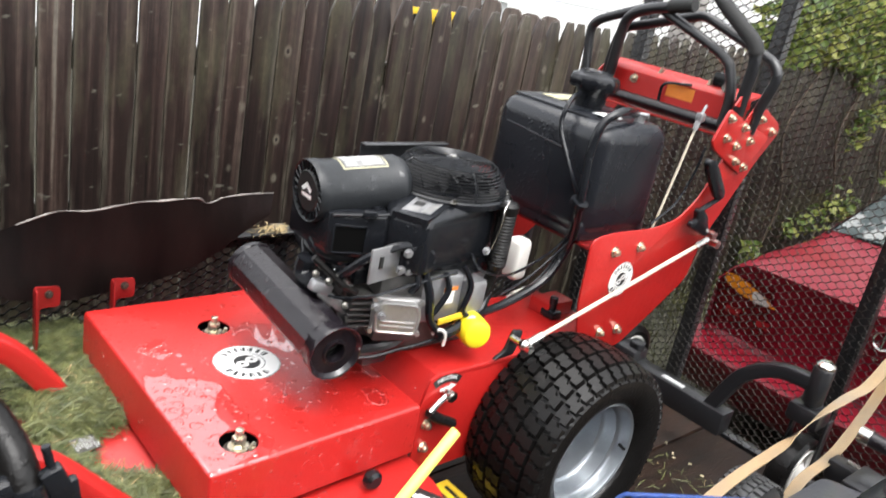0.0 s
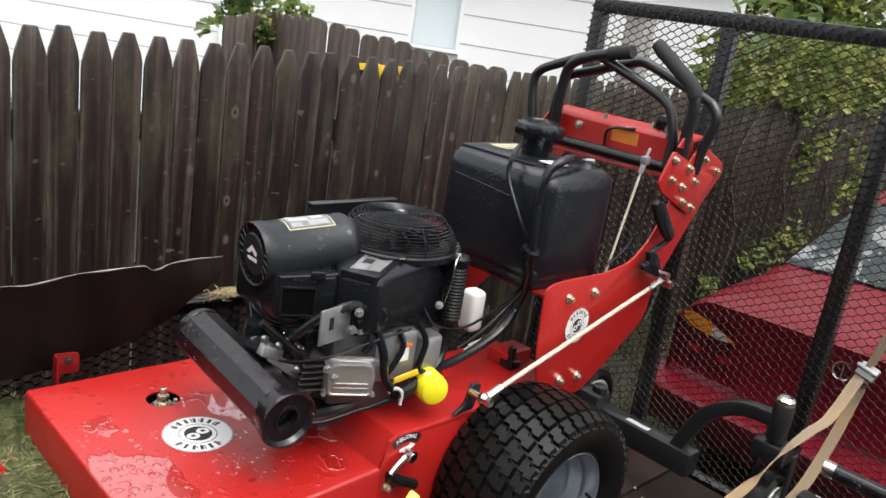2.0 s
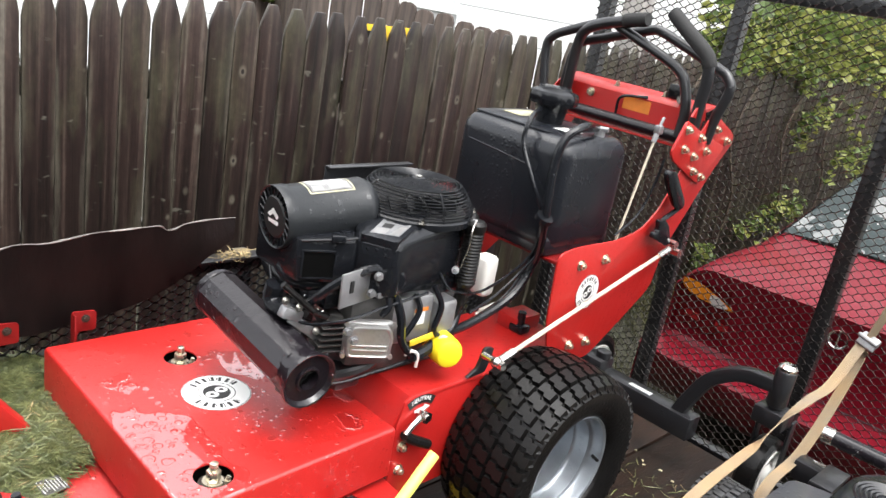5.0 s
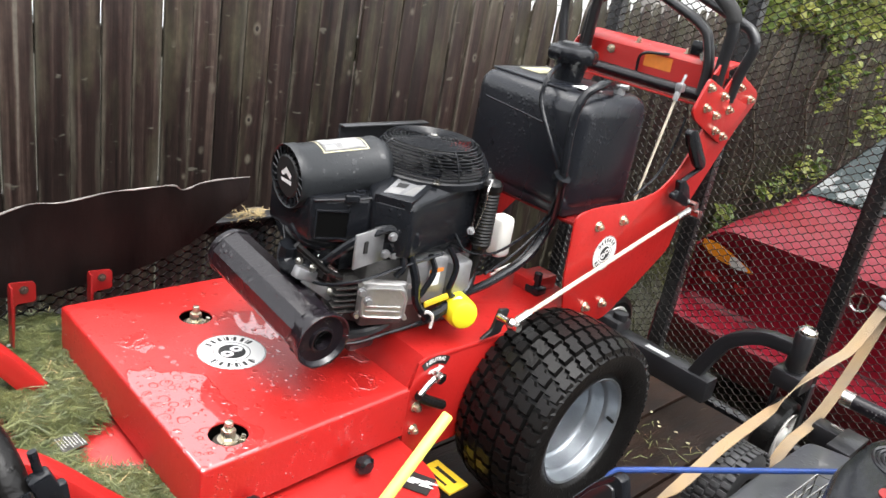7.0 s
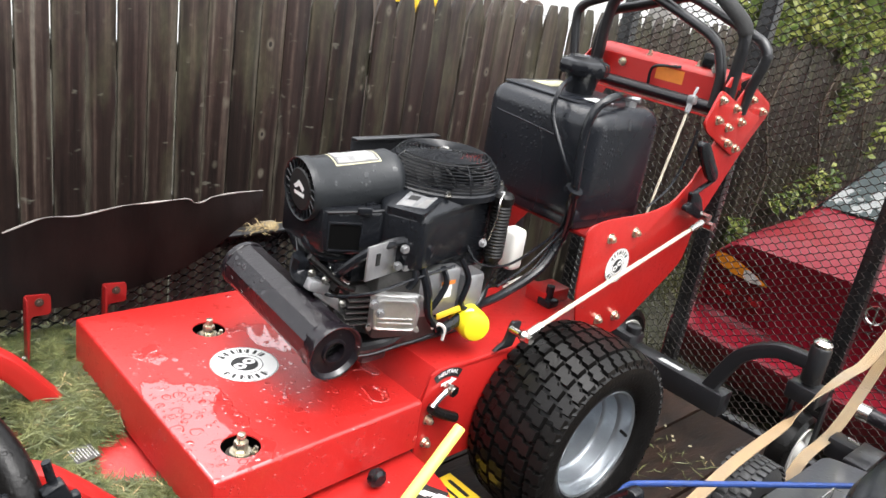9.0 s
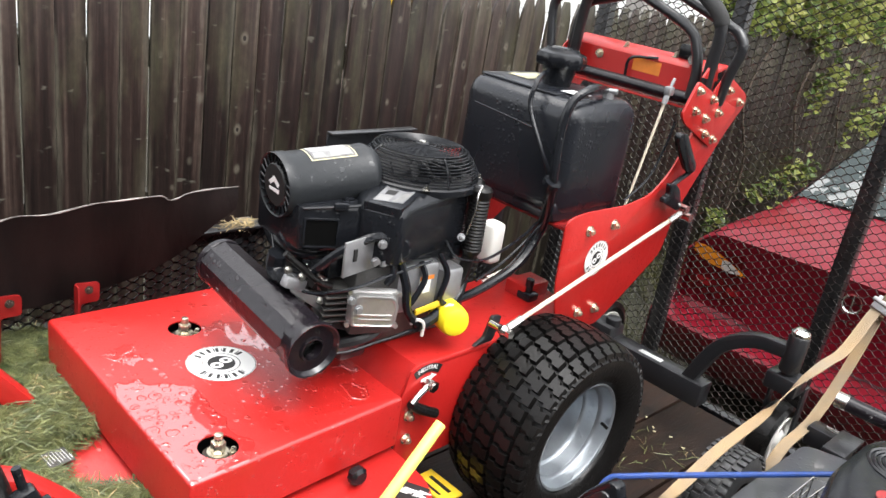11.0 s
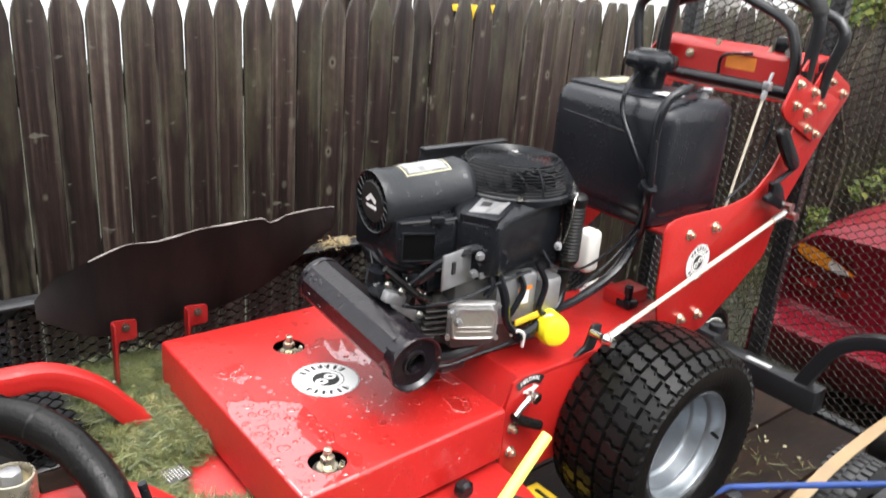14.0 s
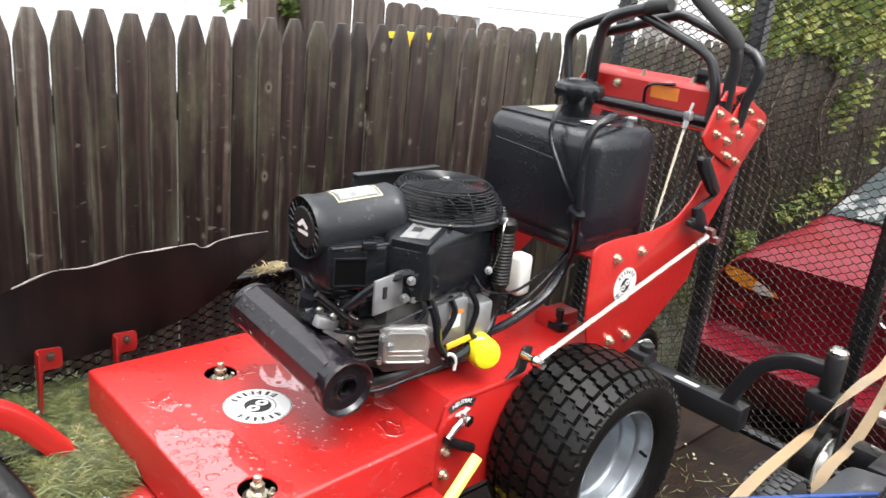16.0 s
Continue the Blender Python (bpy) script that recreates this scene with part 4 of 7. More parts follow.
# handle uprights
plate_poly = [(1.435, 0.352), (1.279, 0.385), (1.247, 0.486), (1.237, 0.639), (1.30, 0.648), (1.456, 0.648), (1.541, 0.664), (1.602, 0.712),
              (1.64, 0.775), (1.71, 0.912), (1.748, 0.944), (1.872, 0.892), (1.882, 0.868), (1.81, 0.79), (1.674, 0.598), (1.655, 0.50), (1.536, 0.417)]
gusset = rounded([(1.61, 0.927), (1.571, 0.85), (1.592, 0.83), (1.741, 0.766), (1.828, 0.859), (1.735, 0.885), (1.712, 0.868), (1.69, 0.899)], 0.012)
for sx in (0, 1):
    x = -0.772 if sx == 0 else -1.238
    bm = B()
    slab(bm, rounded(plate_poly, 0.025, 3), 0, x - 0.005, x, 0.0018)
    up = part("handle_upright", bm, RED, mower)
    if sx == 0:
        bm = B()
        slab(bm, gusset, 0, x + 0.001, x + 0.008, 0.0015)
        part("gusset", bm, RED, up)
        bolts(up, [(x + 0.008, a, b) for a, b in ((1.618, 0.905), (1.69, 0.885), (1.622, 0.859), (1.676, 0.84), (1.731, 0.852), (1.693, 0.803), (1.738, 0.787))], (1, 0, 0), 0.0078, 0.008)
        bolts(up, [(x, 1.773, 0.903), (x, 1.841, 0.873)], (1, 0, 0), 0.0078, 0.008)
        bolts(up, [(x, a, b) for a, b in ((1.325, 0.604), (1.415, 0.607), (1.29, 0.40), (1.35, 0.405), (1.415, 0.402))], (1, 0, 0), 0.0085, 0.008)
        round_decal(up, (x + 0.0006, 1.375, 0.533), (1, 0, 0), (0, 0, 1), 0.042)
bm = B()
slab(bm, [(1.66, 0.93), (1.69, 0.97), (1.71, 0.965), (1.73, 0.92)], 0, -0.79, -0.784, 0.001)
part("tab", bm, RED, mower)

# long rod and thin rod with clevises
bm = B()
rod(bm, (-0.745, 1.10, 0.449), (-0.745, 1.615, 0.604), 0.005, 10)
part("drive_rod", bm, PALEROD, mower, "pale plated steel rod")
bm = B()
rod(bm, (-0.782, 1.068, 0.438), (-0.735, 1.068, 0.438), 0.008, 12)
rod(bm, (-0.745, 1.07, 0.439), (-0.745, 1.115, 0.453), 0.0085, 10)
lathe(bm, [(0.0, 0.013), (0.009, 0.010), (0.0135, 0.0), (0.009, -0.010), (0.0, -0.013)], (-0.745, 1.068, 0.438), (1, 0, 0), 18)
rod(bm, (-0.736, 1.068, 0.438), (-0.726, 1.068, 0.438), 0.010, 6)
part("ball_joint", bm, CHROME, mower)
bm = B()
rod(bm, (-0.745, 1.60, 0.60), (-0.745, 1.645, 0.614), 0.0095, 10)
rod(bm, (-0.765, 1.66, 0.625), (-0.735, 1.66, 0.625), 0.011, 12)
rod(bm, (-0.765, 1.69, 0.60), (-0.735, 1.69, 0.60), 0.011, 12)
part("ball_joint", bm, CHROME, mower)
bm = B()
slab(bm, rounded([(1.028, 0.392), (1.058, 0.408), (1.072, 0.452), (1.099, 0.448), (1.094, 0.424), (1.084, 0.395)], 0.006), 0, -0.79, -0.782, 0.001)
part("idler_arm", bm, STEELBLACK, mower)
bm = B()
rod(bm, (-0.80, 1.485, 0.62), (-0.80, 1.548, 0.885), 0.0031, 8)
part("lift_rod", bm, PALEROD, mower)
bm = B()
rod(bm, (-0.80, 1.543, 0.868), (-0.80, 1.549, 0.89), 0.0065, 8)
box(bm, (-0.80, 1.552, 0.897), (0.016, 0.02, 0.02), 0.003)
rod(bm, (-0.80, 1.552, 0.90), (-0.80, 1.562, 0.925), 0.0035, 8)
part("clevis", bm, ALU, mower)
bm = B()
tube(bm, [(-0.79, 1.46, 0.652), (-0.785, 1.53, 0.70), (-0.785, 1.57, 0.77), (-0.785, 1.585, 0.83)], 0.003, 6)
part("cable", bm, BLACK, mower)
# folding black latch on the upright
bm = B()
slab(bm, rounded([(1.543, 0.806), (1.553, 0.817), (1.578, 0.815), (1.655, 0.738), (1.660, 0.722), (1.645, 0.713), (1.622, 0.722), (1.566, 0.775)], 0.012), 0, -0.757, -0.741, 0.004)
part("latch", bm, BLACK, mower)
bm = B()
tube(bm, [(-0.752, 1.652, 0.715), (-0.75, 1.605, 0.70), (-0.75, 1.578, 0.688)], 0.006, 8)
slab(bm, rounded([(1.565, 0.695), (1.590, 0.695), (1.615, 0.678), (1.645, 0.632), (1.628, 0.624), (1.575, 0.645), (1.553, 0.653), (1.556, 0.665), (1.575, 0.668)], 0.008), 0, -0.757, -0.743, 0.003)
part("latch_arm", bm, BLACK, mower)

# console bar across the handles
bm = B()
slab(bm, [(1.735, 0.86), (1.735, 0.934), (1.745, 0.945), (1.80, 0.955), (1.80, 0.95), (1.75, 0.936), (1.745, 0.86)], 0, -1.235, -0.80, 0.001)
bar = part("console", bm, RED, mower)
bm = B()
rod(bm, (-1.225, 1.715, 0.868), (-0.815, 1.715, 0.868), 0.0145, 14)
part("cross_tube", bm, WETBLACK, mower)
bm = B()
box(bm, (-1.02, 1.722, 0.846), (0.41, 0.032, 0.005), 0.001)
part("console_flange", bm, RED, mower)
bolts(bar, [(-1.13, 1.734, 0.918), (-0.845, 1.734, 0.908)], (0, -1, 0), 0.008)
bolts(bar, [(-1.07, 1.76, 0.946), (-0.93, 1.77, 0.948)], (0, 0, 1), 0.007)
bm = B()
box(bm, (-0.984, 1.7345, 0.914), (0.082, 0.001, 0.032))
part("sticker", bm, ORANGE, bar, "orange warning sticker")
bm = B()
tube(bm, [(-1.035, 1.727, 0.88), (-1.032, 1.722, 0.918), (-1.012, 1.72, 0.932), (-0.975, 1.722, 0.937), (-0.955, 1.733, 0.94)], 0.0038, 8)
part("wire", bm, BLACK, mower)
bm = B()
box(bm, (-0.895, 1.78, 0.967), (0.05, 0.04, 0.035), 0.004)
part("switch", bm, BLACK, mower)
bm = B()
rod(bm, (-0.865, 1.76, 0.955), (-0.865, 1.733, 0.955), 0.011, 12)
part("key_barrel", bm, CHROME, mower)

# handles: two bail loops and two padded grips
bm = B()
tube(bm, [(-1.24, 1.70, 0.80), (-1.27, 1.70, 0.92), (-1.285, 1.70, 1.005), (-1.27, 1.70, 1.038), (-1.22, 1.70, 1.062), (-1.12, 1.70, 1.098), (-1.085, 1.70, 1.102),
          (-1.03, 1.70, 1.084), (-0.912, 1.70, 1.043), (-0.868, 1.70, 1.022), (-0.848, 1.70, 1.0), (-0.828, 1.70, 0.94), (-0.828, 1.70, 0.87)], 0.0125, 12, 5)
part("bail_lever", bm, STEELBLACK, mower)
bm = B()
tube(bm, [(-1.215, 1.735, 0.86), (-1.225, 1.735, 0.93), (-1.215, 1.735, 1.012), (-1.19, 1.735, 1.04), (-1.12, 1.735, 1.062), (-1.0, 1.735, 1.1), (-0.965, 1.735, 1.103),
          (-0.90, 1.735, 1.083), (-0.79, 1.735, 1.045), (-0.762, 1.735, 1.03), (-0.748, 1.735, 1.0), (-0.765, 1.735, 0.93), (-0.772, 1.735, 0.87)], 0.0125, 12, 5)
part("bail_lever", bm, STEELBLACK, mower)
for pts, gp in (([(-0.795, 1.70, 0.80), (-0.79, 1.69, 0.95), (-0.785, 1.685, 1.02), (-0.795, 1.68, 1.065), (-0.83, 1.68, 1.095)],
                 [(-0.785, 1.683, 1.045), (-0.80, 1.68, 1.073), (-0.85, 1.68, 1.108), (-0.914, 1.68, 1.153)]),
                ([(-1.21, 1.72, 0.80), (-1.195, 1.71, 0.93), (-1.182, 1.70, 1.035), (-1.155, 1.69, 1.075), (-1.10, 1.686, 1.098), (-1.03, 1.684, 1.115)],
                 [(-1.045, 1.684, 1.112), (-1.02, 1.683, 1.118), (-0.975, 1.68, 1.126)])):
    bm = B()
    tube(bm, pts, 0.014, 12)
    h = part("handle_tube", bm, STEELBLACK, mower)
    bm = B()
    tube(bm, gp, lambda t: 0.0175 if 0.03 < t < 0.97 else 0.0155, 14)
    part("foam_grip", bm, FOAM, h, "black foam grip")

# fuel tank
bm = B()
box(bm, (-1.002, 1.405, 0.731), (0.326, 0.255, 0.262), 0.042, None, 5)
box(bm, (-1.03, 1.40, 0.8625), (0.22, 0.19, 0.006), 0.003)
box(bm, (-1.002, 1.405, 0.622), (0.312, 0.243, 0.05), 0.012)
tank = part("fuel_tank", bm, TANK, mower)
bm = B()
tube(bm, [(-1.12, 1.2785, 0.80), (-1.0, 1.2785, 0.792), (-0.92, 1.2785, 0.785)], 0.0022, 6)
part("moulding_seam", bm, TANK, tank)
bm = B()
box(bm, (-1.005, 1.415, 0.594), (0.40, 0.22, 0.005), 0.002)
box(bm, (-1.005, 1.303, 0.5925), (0.40, 0.004, 0.007), 0.001)
part("tank_shelf", bm, RED2, mower)
bm = B()
slab(bm, [(1.16, 0.60), (1.275, 0.60), (1.275, 0.50)], 0, -1.10, -1.095)
part("tank_gusset", bm, RED2, mower)
cp = (-1.0, 1.405)
bm = B()
lathe(bm, [(0.030, 0.852), (0.031, 0.862), (0.036, 0.89), (0.040, 0.905), (0.052, 0.908), (0.056, 0.914), (0.057, 0.928), (0.053, 0.937), (0.040, 0.942), (0.038, 0.947), (0.0, 0.949)], (*cp, 0), (0, 0, 1), 72)
for v in bm.verts:
    a = math.atan2(v.co.y - cp[1], v.co.x - cp[0])
    if 0.907 < v.co.z < 0.94 and math.hypot(v.co.x - cp[0], v.co.y - cp[1]) > 0.045:
        sc_ = 1 + 0.035 * math.cos(9 * a)
        v.co.x, v.co.y = cp[0] + (v.co.x - cp[0]) * sc_, cp[1] + (v.co.y - cp[1]) * sc_
part("filler_cap", bm, BLACK, tank)
bm = B()
box(bm, (-0.915, 1.37, 0.8665), (0.05, 0.045, 0.001))
part("tank_label", bm, DECAL, tank, "white paper label")
bm = B()
box(bm, (-1.085, 1.42, 0.8665), (0.06, 0.1, 0.001))
part("tank_label", bm, PALELABEL, tank, "pale yellow warning label")
bm = B()
rod(bm, (-0.885, 1.45, 0.855), (-0.885, 1.45, 0.875), 0.012, 10)
rod(bm, (-0.90, 1.44, 0.877), (-0.865, 1.452, 0.88), 0.006, 10)
part("tank_fitting", bm, ALU, tank)
for nm, pts, r in (("hose", [(-0.89, 1.44, 0.879), (-0.845, 1.33, 0.893), (-0.85, 1.275, 0.865), (-0.85, 1.258, 0.80), (-0.842, 1.255, 0.70), (-0.862, 1.285, 0.615),
                             (-0.88, 1.295, 0.56), (-0.88, 1.245, 0.497), (-0.88, 1.13, 0.456), (-0.87, 1.02, 0.452), (-0.86, 0.93, 0.462)], 0.0095),
                   ("hose", [(-0.985, 1.345, 0.90), (-0.95, 1.275, 0.885), (-0.94, 1.255, 0.834), (-0.89, 1.25, 0.762), (-0.858, 1.262, 0.70), (-0.868, 1.283, 0.63),
                             (-0.892, 1.285, 0.545), (-0.895, 1.235, 0.486), (-0.892, 1.13, 0.448)], 0.0055)):
    bm = B()
    tube(bm, pts, r, 10)
    part(nm, bm, BLACK, mower)
bm = B()
rod(bm, (-0.845, 1.252, 0.69), (-0.84, 1.252, 0.70), 0.02, 12)
part("cable_tie", bm, BLACK, mower)

# drive wheels
def tyre_parts(c, r, w, rim, face, joined):
    """Tyre with turf tread, zinc rim and hub; face +1 or -1 is the outer side along x."""
    c = Vector(c)
    ax = (face, 0, 0)
    h = w / 2
    bm = B()
    lathe(bm, [(rim + 0.002, -h * 0.6), (rim + 0.008, -h * 0.8), (r * 0.74, -h * 1.0), (r * 0.86, -h * 0.985), (r * 0.89, -h * 0.93), (r * 0.91, -h * 0.8), (r * 0.945, -h * 0.45), (r * 0.955, 0), (r * 0.945, h * 0.45),
               (r * 0.91, h * 0.8), (r * 0.89, h * 0.93), (r * 0.86, h * 0.985), (r * 0.74, h * 1.0), (rim + 0.016, h * 0.88), (rim + 0.010, h * 0.82), (rim + 0.003, h * 0.6)], c, ax, 64)
    if not joined:
        return bm
    tread_blocks(bm, c, r, w, ax, range(42))
    return bm


def tread_blocks(bm, c, r, w, ax, turns, only=None):
    """Wavy blocks of turf tread, and the small shoulder ribs."""
    n, h = 42, w / 2
    c = Vector(c)
    cols = [(-0.81, 0.3), (-0.42, 0.4), (0.0, 0.4), (0.42, 0.4), (0.81, 0.3)]
    m = Matrix.Translation(c) @ frame_to(ax).to_4x4()
    for k in turns:
        for j, (cc, ww) in enumerate(cols):
            if only is not None and only != j:
                continue
            a = 2 * math.pi * (k + (0.5 if j % 2 else 0.0)) / n
            half = 2 * math.pi / n * 0.43
            hw = ww * h * 0.505
            sl = 0.06 if j % 2 else -0.06
            lo, hi = [], []
            for da, dz in ((-half * 1.2, -hw), (-half * 1.26, -hw * 0.12), (-half * 0.68, hw * 0.12), (-half * 0.74, hw), (half * 1.12, hw), (half * 1.18, hw * 0.12), (half * 0.6, -hw * 0.12), (half * 0.66, -hw)):
                aa = a + da + sl * half * dz / hw
                zr = abs(cc + dz / h)
                for lst, rad, sc in ((lo, r * (0.94 - 0.07 * zr ** 2.6), 1.0), (hi, r * (1.0 - 0.075 * zr ** 2.6), 0.86)):
                    lst.append(bm.verts.new(m @ Vector((rad * math.cos(a + (aa - a) * sc), rad * math.sin(a + (aa - a) * sc), cc * h + dz * sc))))
            bm.faces.new(hi)
            for q in range(8):
                bm.faces.new((lo[q], lo[(q + 1) % 8], hi[(q + 1) % 8], hi[q]))
    for k in turns:
        if only is not None and only != 6:
            continue
        a = 2 * math.pi * k / n
        p = m @ Vector((r * 0.86 * math.cos(a), r * 0.86 * math.sin(a), h * 0.975))
        q = m @ Vector((r * 0.925 * math.cos(a + 0.05), r * 0.925 * math.sin(a + 0.05), h * 0.87))
        rod(bm, p, q, 0.0042, 5)


def drive_wheel(parent, c, face):
    near = face > 0
    wh = part("drive_wheel", tyre_parts(c, 0.2195, 0.205, 0.118, face, not near), RUBBER, parent, "wet black turf tyre")
    if near:
        for j in (0, 1, 2, 3, 4, 6):
            bm = B()
            tread_blocks(bm, (0, 0, 0), 0.2195, 0.205, (1, 0, 0), [0], j)
            me = solid(bm, "tread_block" if j < 6 else "shoulder_rib", RUBBER)
            for k in range(42):
                o = new(me.name.split(".")[0], me)
                o.parent = wh
                o.matrix_basis = Matrix.Translation(c) @ Matrix.Rotation(2 * math.pi * k / 42, 4, "X")
    else:
        tagged(wh, kind="stuff")
    bm = B()
    lathe(bm, [(0.116, 0.060), (0.122, 0.070), (0.1265, 0.075), (0.1265, 0.080), (0.1235, 0.0825), (0.119, 0.0795), (0.1165, 0.071), (0.1155, 0.056), (0.112, 0.051), (0.107, 0.049), (0.1055, 0.044),
               (0.1045, 0.022), (0.101, 0.016), (0.0975, 0.014), (0.096, 0.008), (0.0945, -0.022), (0.091, -0.03), (0.086, -0.033), (0.07, -0.034), (0.064, -0.040), (0.05, -0.042), (0.044, -0.046), (0.0, -0.046)], c, (face, 0, 0), 56)
    part("rim", bm, ZINC, wh, "zinc-plated steel rim")
    bm = B()
    lathe(bm, [(0.03, -0.048), (0.03, -0.02), (0.024, -0.012), (0.0, -0.012)], c, (face, 0, 0), 20)
    part("hub", bm, ZINC, wh)
    for k in range(4):
        a = math.pi / 4 + k * math.pi / 2
        bm = B()
        bolt(bm, (c[0] - 0.056 * face, c[1] + 0.06 * math.cos(a), c[2] + 0.06 * math.sin(a)), (face, 0, 0), 0.008, 0.01)
        part("lug_bolt", bm, ZINC, wh)
    bm = B()
    rod(bm, (c[0] + 0.066 * face, c[1] + 0.108, c[2] - 0.01), (c[0] + 0.085 * face, c[1] + 0.1, c[2] - 0.008), 0.004, 8)
    part("valve_stem", bm, RUBBER, wh)


WC = (-0.69, 1.212, 0.2165)
drive_wheel(mower, WC, 1)
drive_wheel(mower, (-1.41, 1.212, 0.2165), -1)
bm = B()
rod(bm, (-1.38, 1.205, 0.226), (-0.74, 1.205, 0.226), 0.016, 12)
part("axle", bm, STEELBLACK, mower)

# engine
bm = B()
box(bm, (-0.985, 0.975, 0.455), (0.20, 0.24, 0.14), 0.012)
box(bm, (-0.925, 0.845, 0.50), (0.13, 0.09, 0.14), 0.01, Matrix.Rotation(-0.3, 3, "Z"))
block = part("engine_block", bm, DARKCAST, mower)
VCPOS = Vector((-0.84, 0.799, 0.507))
bm = B()
rotv = Matrix.Rotation(-0.5, 3, "Z")
o_ = VCPOS
box(bm, o_, (0.02, 0.09, 0.07), 0.008, rotv, 2)
rim_ = [(-0.034, 0.031), (0.034, 0.031), (0.044, 0.012), (0.041, -0.031), (-0.041, -0.031), (-0.044, 0.012)]
rings_v = []
for dep, sc in ((0.008, 1.0), (0.020, 0.99), (0.024, 0.95), (0.0245, 0.88), (0.0225, 0.84)):
    rings_v.append([bm.verts.new(o_ + rotv @ Vector((dep, q * sc, r_ * sc))) for q, r_ in rounded(rim_, 0.008, 3)])
for ra, rb in zip(rings_v, rings_v[1:]):
    for k in range(len(ra)):
        bm.faces.new((ra[k], ra[(k + 1) % len(ra)], rb[(k + 1) % len(ra)], rb[k]))
bm.faces.new(rings_v[-1])
for zz in (-0.016, -0.007):
    box(bm, o_ + rotv @ Vector((0.0225, 0, zz)), (0.004, 0.062, 0.0035), 0.0012, rotv)
for a, b in ((-0.044, -0.032), (0.044, -0.032), (0.044, 0.031), (-0.044, 0.031)):
    p = o_ + rotv @ Vector((0.006, a, b))
    rod(bm, p, p + rotv @ Vector((0.009, 0, 0)), 0.0045, 10)
part("valve_cover", bm, CASTBRIGHT, mower, "polished cast valve cover")
rotv = Matrix.Rotation(0.18, 3, "Z")
bm = B()
box(bm, (-0.86, 0.776, 0.602), (0.004, 0.09, 0.065), 0.001, rotv)
part("baffle_plate", bm, ALU, mower)
bm = B()
box(bm, (-0.8535, 0.757, 0.607), (0.004, 0.008, 0.022), 0, rotv)
part("slot", bm, INK, mower)
bm = B()
box(bm, (-0.865, 0.915, 0.515), (0.03, 0.10, 0.10), 0.008, Matrix.Rotation(-0.15, 3, "Z"))
box(bm, (-0.87, 1.0, 0.50), (0.06, 0.06, 0.09), 0.01)
part("cylinder_shroud", bm, ALU, mower)
bm = B()
box(bm, (-0.846, 0.935, 0.522), (0.001, 0.04, 0.035))
lb = part("spark_label", bm, DECAL, mower, "white label with orange band")
bm = B()
box(bm, (-0.845, 0.935, 0.536), (0.001, 0.04, 0.008))
part("label_band", bm, ORANGE, lb)
bm = B()
box(bm, (-0.834, 0.938, 0.478), (0.005, 0.07, 0.013), 0.002, Matrix.Rotation(0.12, 3, "X"))
part("pull_tag", bm, LABELY, mower, "yellow tag strip")

# black blower housing
bm = B()
DECK = rounded([(-0.894, 0.786), (-0.826, 0.828), (-0.842, 0.89), (-0.868, 1.03), (-0.90, 1.10), (-1.05, 1.10), (-1.10, 0.95), (-1.0, 0.86)], 0.016, 3)
slab(bm, DECK, 2, 0.583, 0.676, 0.004)
rim_ = [[bm.verts.new((x, y, 0.675)) for x, y in DECK]]
for mix, z in ((0.03, 0.681), (0.08, 0.685), (0.2, 0.688), (0.6, 0.695), (1.0, 0.702)):
    ring_ = []
    for x, y in DECK:
        a = math.atan2(y - 0.985, x + 0.967)
        ring_.append(bm.verts.new((x + (-0.967 + 0.112 * math.cos(a) - x) * mix, y + (0.985 + 0.112 * math.sin(a) - y) * mix, z)))
    rim_.append(ring_)
for ra, rb in zip(rim_, rim_[1:]):
    for k in range(len(ra)):
        bm.faces.new((ra[k], ra[(k + 1) % len(ra)], rb[(k + 1) % len(ra)], rb[k]))
slab(bm, rounded([(-0.893, 0.789), (-0.936, 0.694), (-1.07, 0.694), (-1.12, 0.85), (-1.09, 0.98), (-0.95, 0.92)], 0.008, 3), 2, 0.592, 0.674, 0.008)
shroud = part("blower_housing", bm, BLACK, mower, "glossy wet black engine shroud")
bm = B()
box(bm, (-1.0, 0.80, 0.56), (0.16, 0.09, 0.06), 0.01)
box(bm, (-0.90, 0.99, 0.57), (0.06, 0.14, 0.05), 0.01)
tube(bm, [(-1.12, 0.765, 0.585), (-1.09, 0.75, 0.56), (-1.03, 0.742, 0.552), (-0.96, 0.745, 0.556), (-0.93, 0.76, 0.56)], 0.019, 12)
part("lower_shroud", bm, BLACK, mower)
bm = B()
tube(bm, [(-0.995, 0.706, 0.602), (-0.97, 0.71, 0.588), (-0.953, 0.738, 0.578), (-0.943, 0.775, 0.577), (-0.948, 0.81, 0.588)], 0.016, 16)
part("intake_elbow", bm, BLACK, mower, "glossy black intake elbow")
bm = B()
FD = Vector((-0.043, -0.095, 0)).normalized()
FN = Vector((0.911, -0.412, 0)).normalized()
frot = Matrix((FD, FN, Vector((0, 0, 1)))).transposed()
fo = Vector((-0.893, 0.789, 0.0))
# flat plate on the face; its black is the shade inside the intake
box(bm, fo + FD * 0.066 + FN * 0.001 + Vector((0, 0, 0.628)), (0.056, 0.002, 0.048), 0.0, frot)
part("intake_shade_plate", bm, HOLLOW, shroud, "flat black plate standing for the shaded air opening")
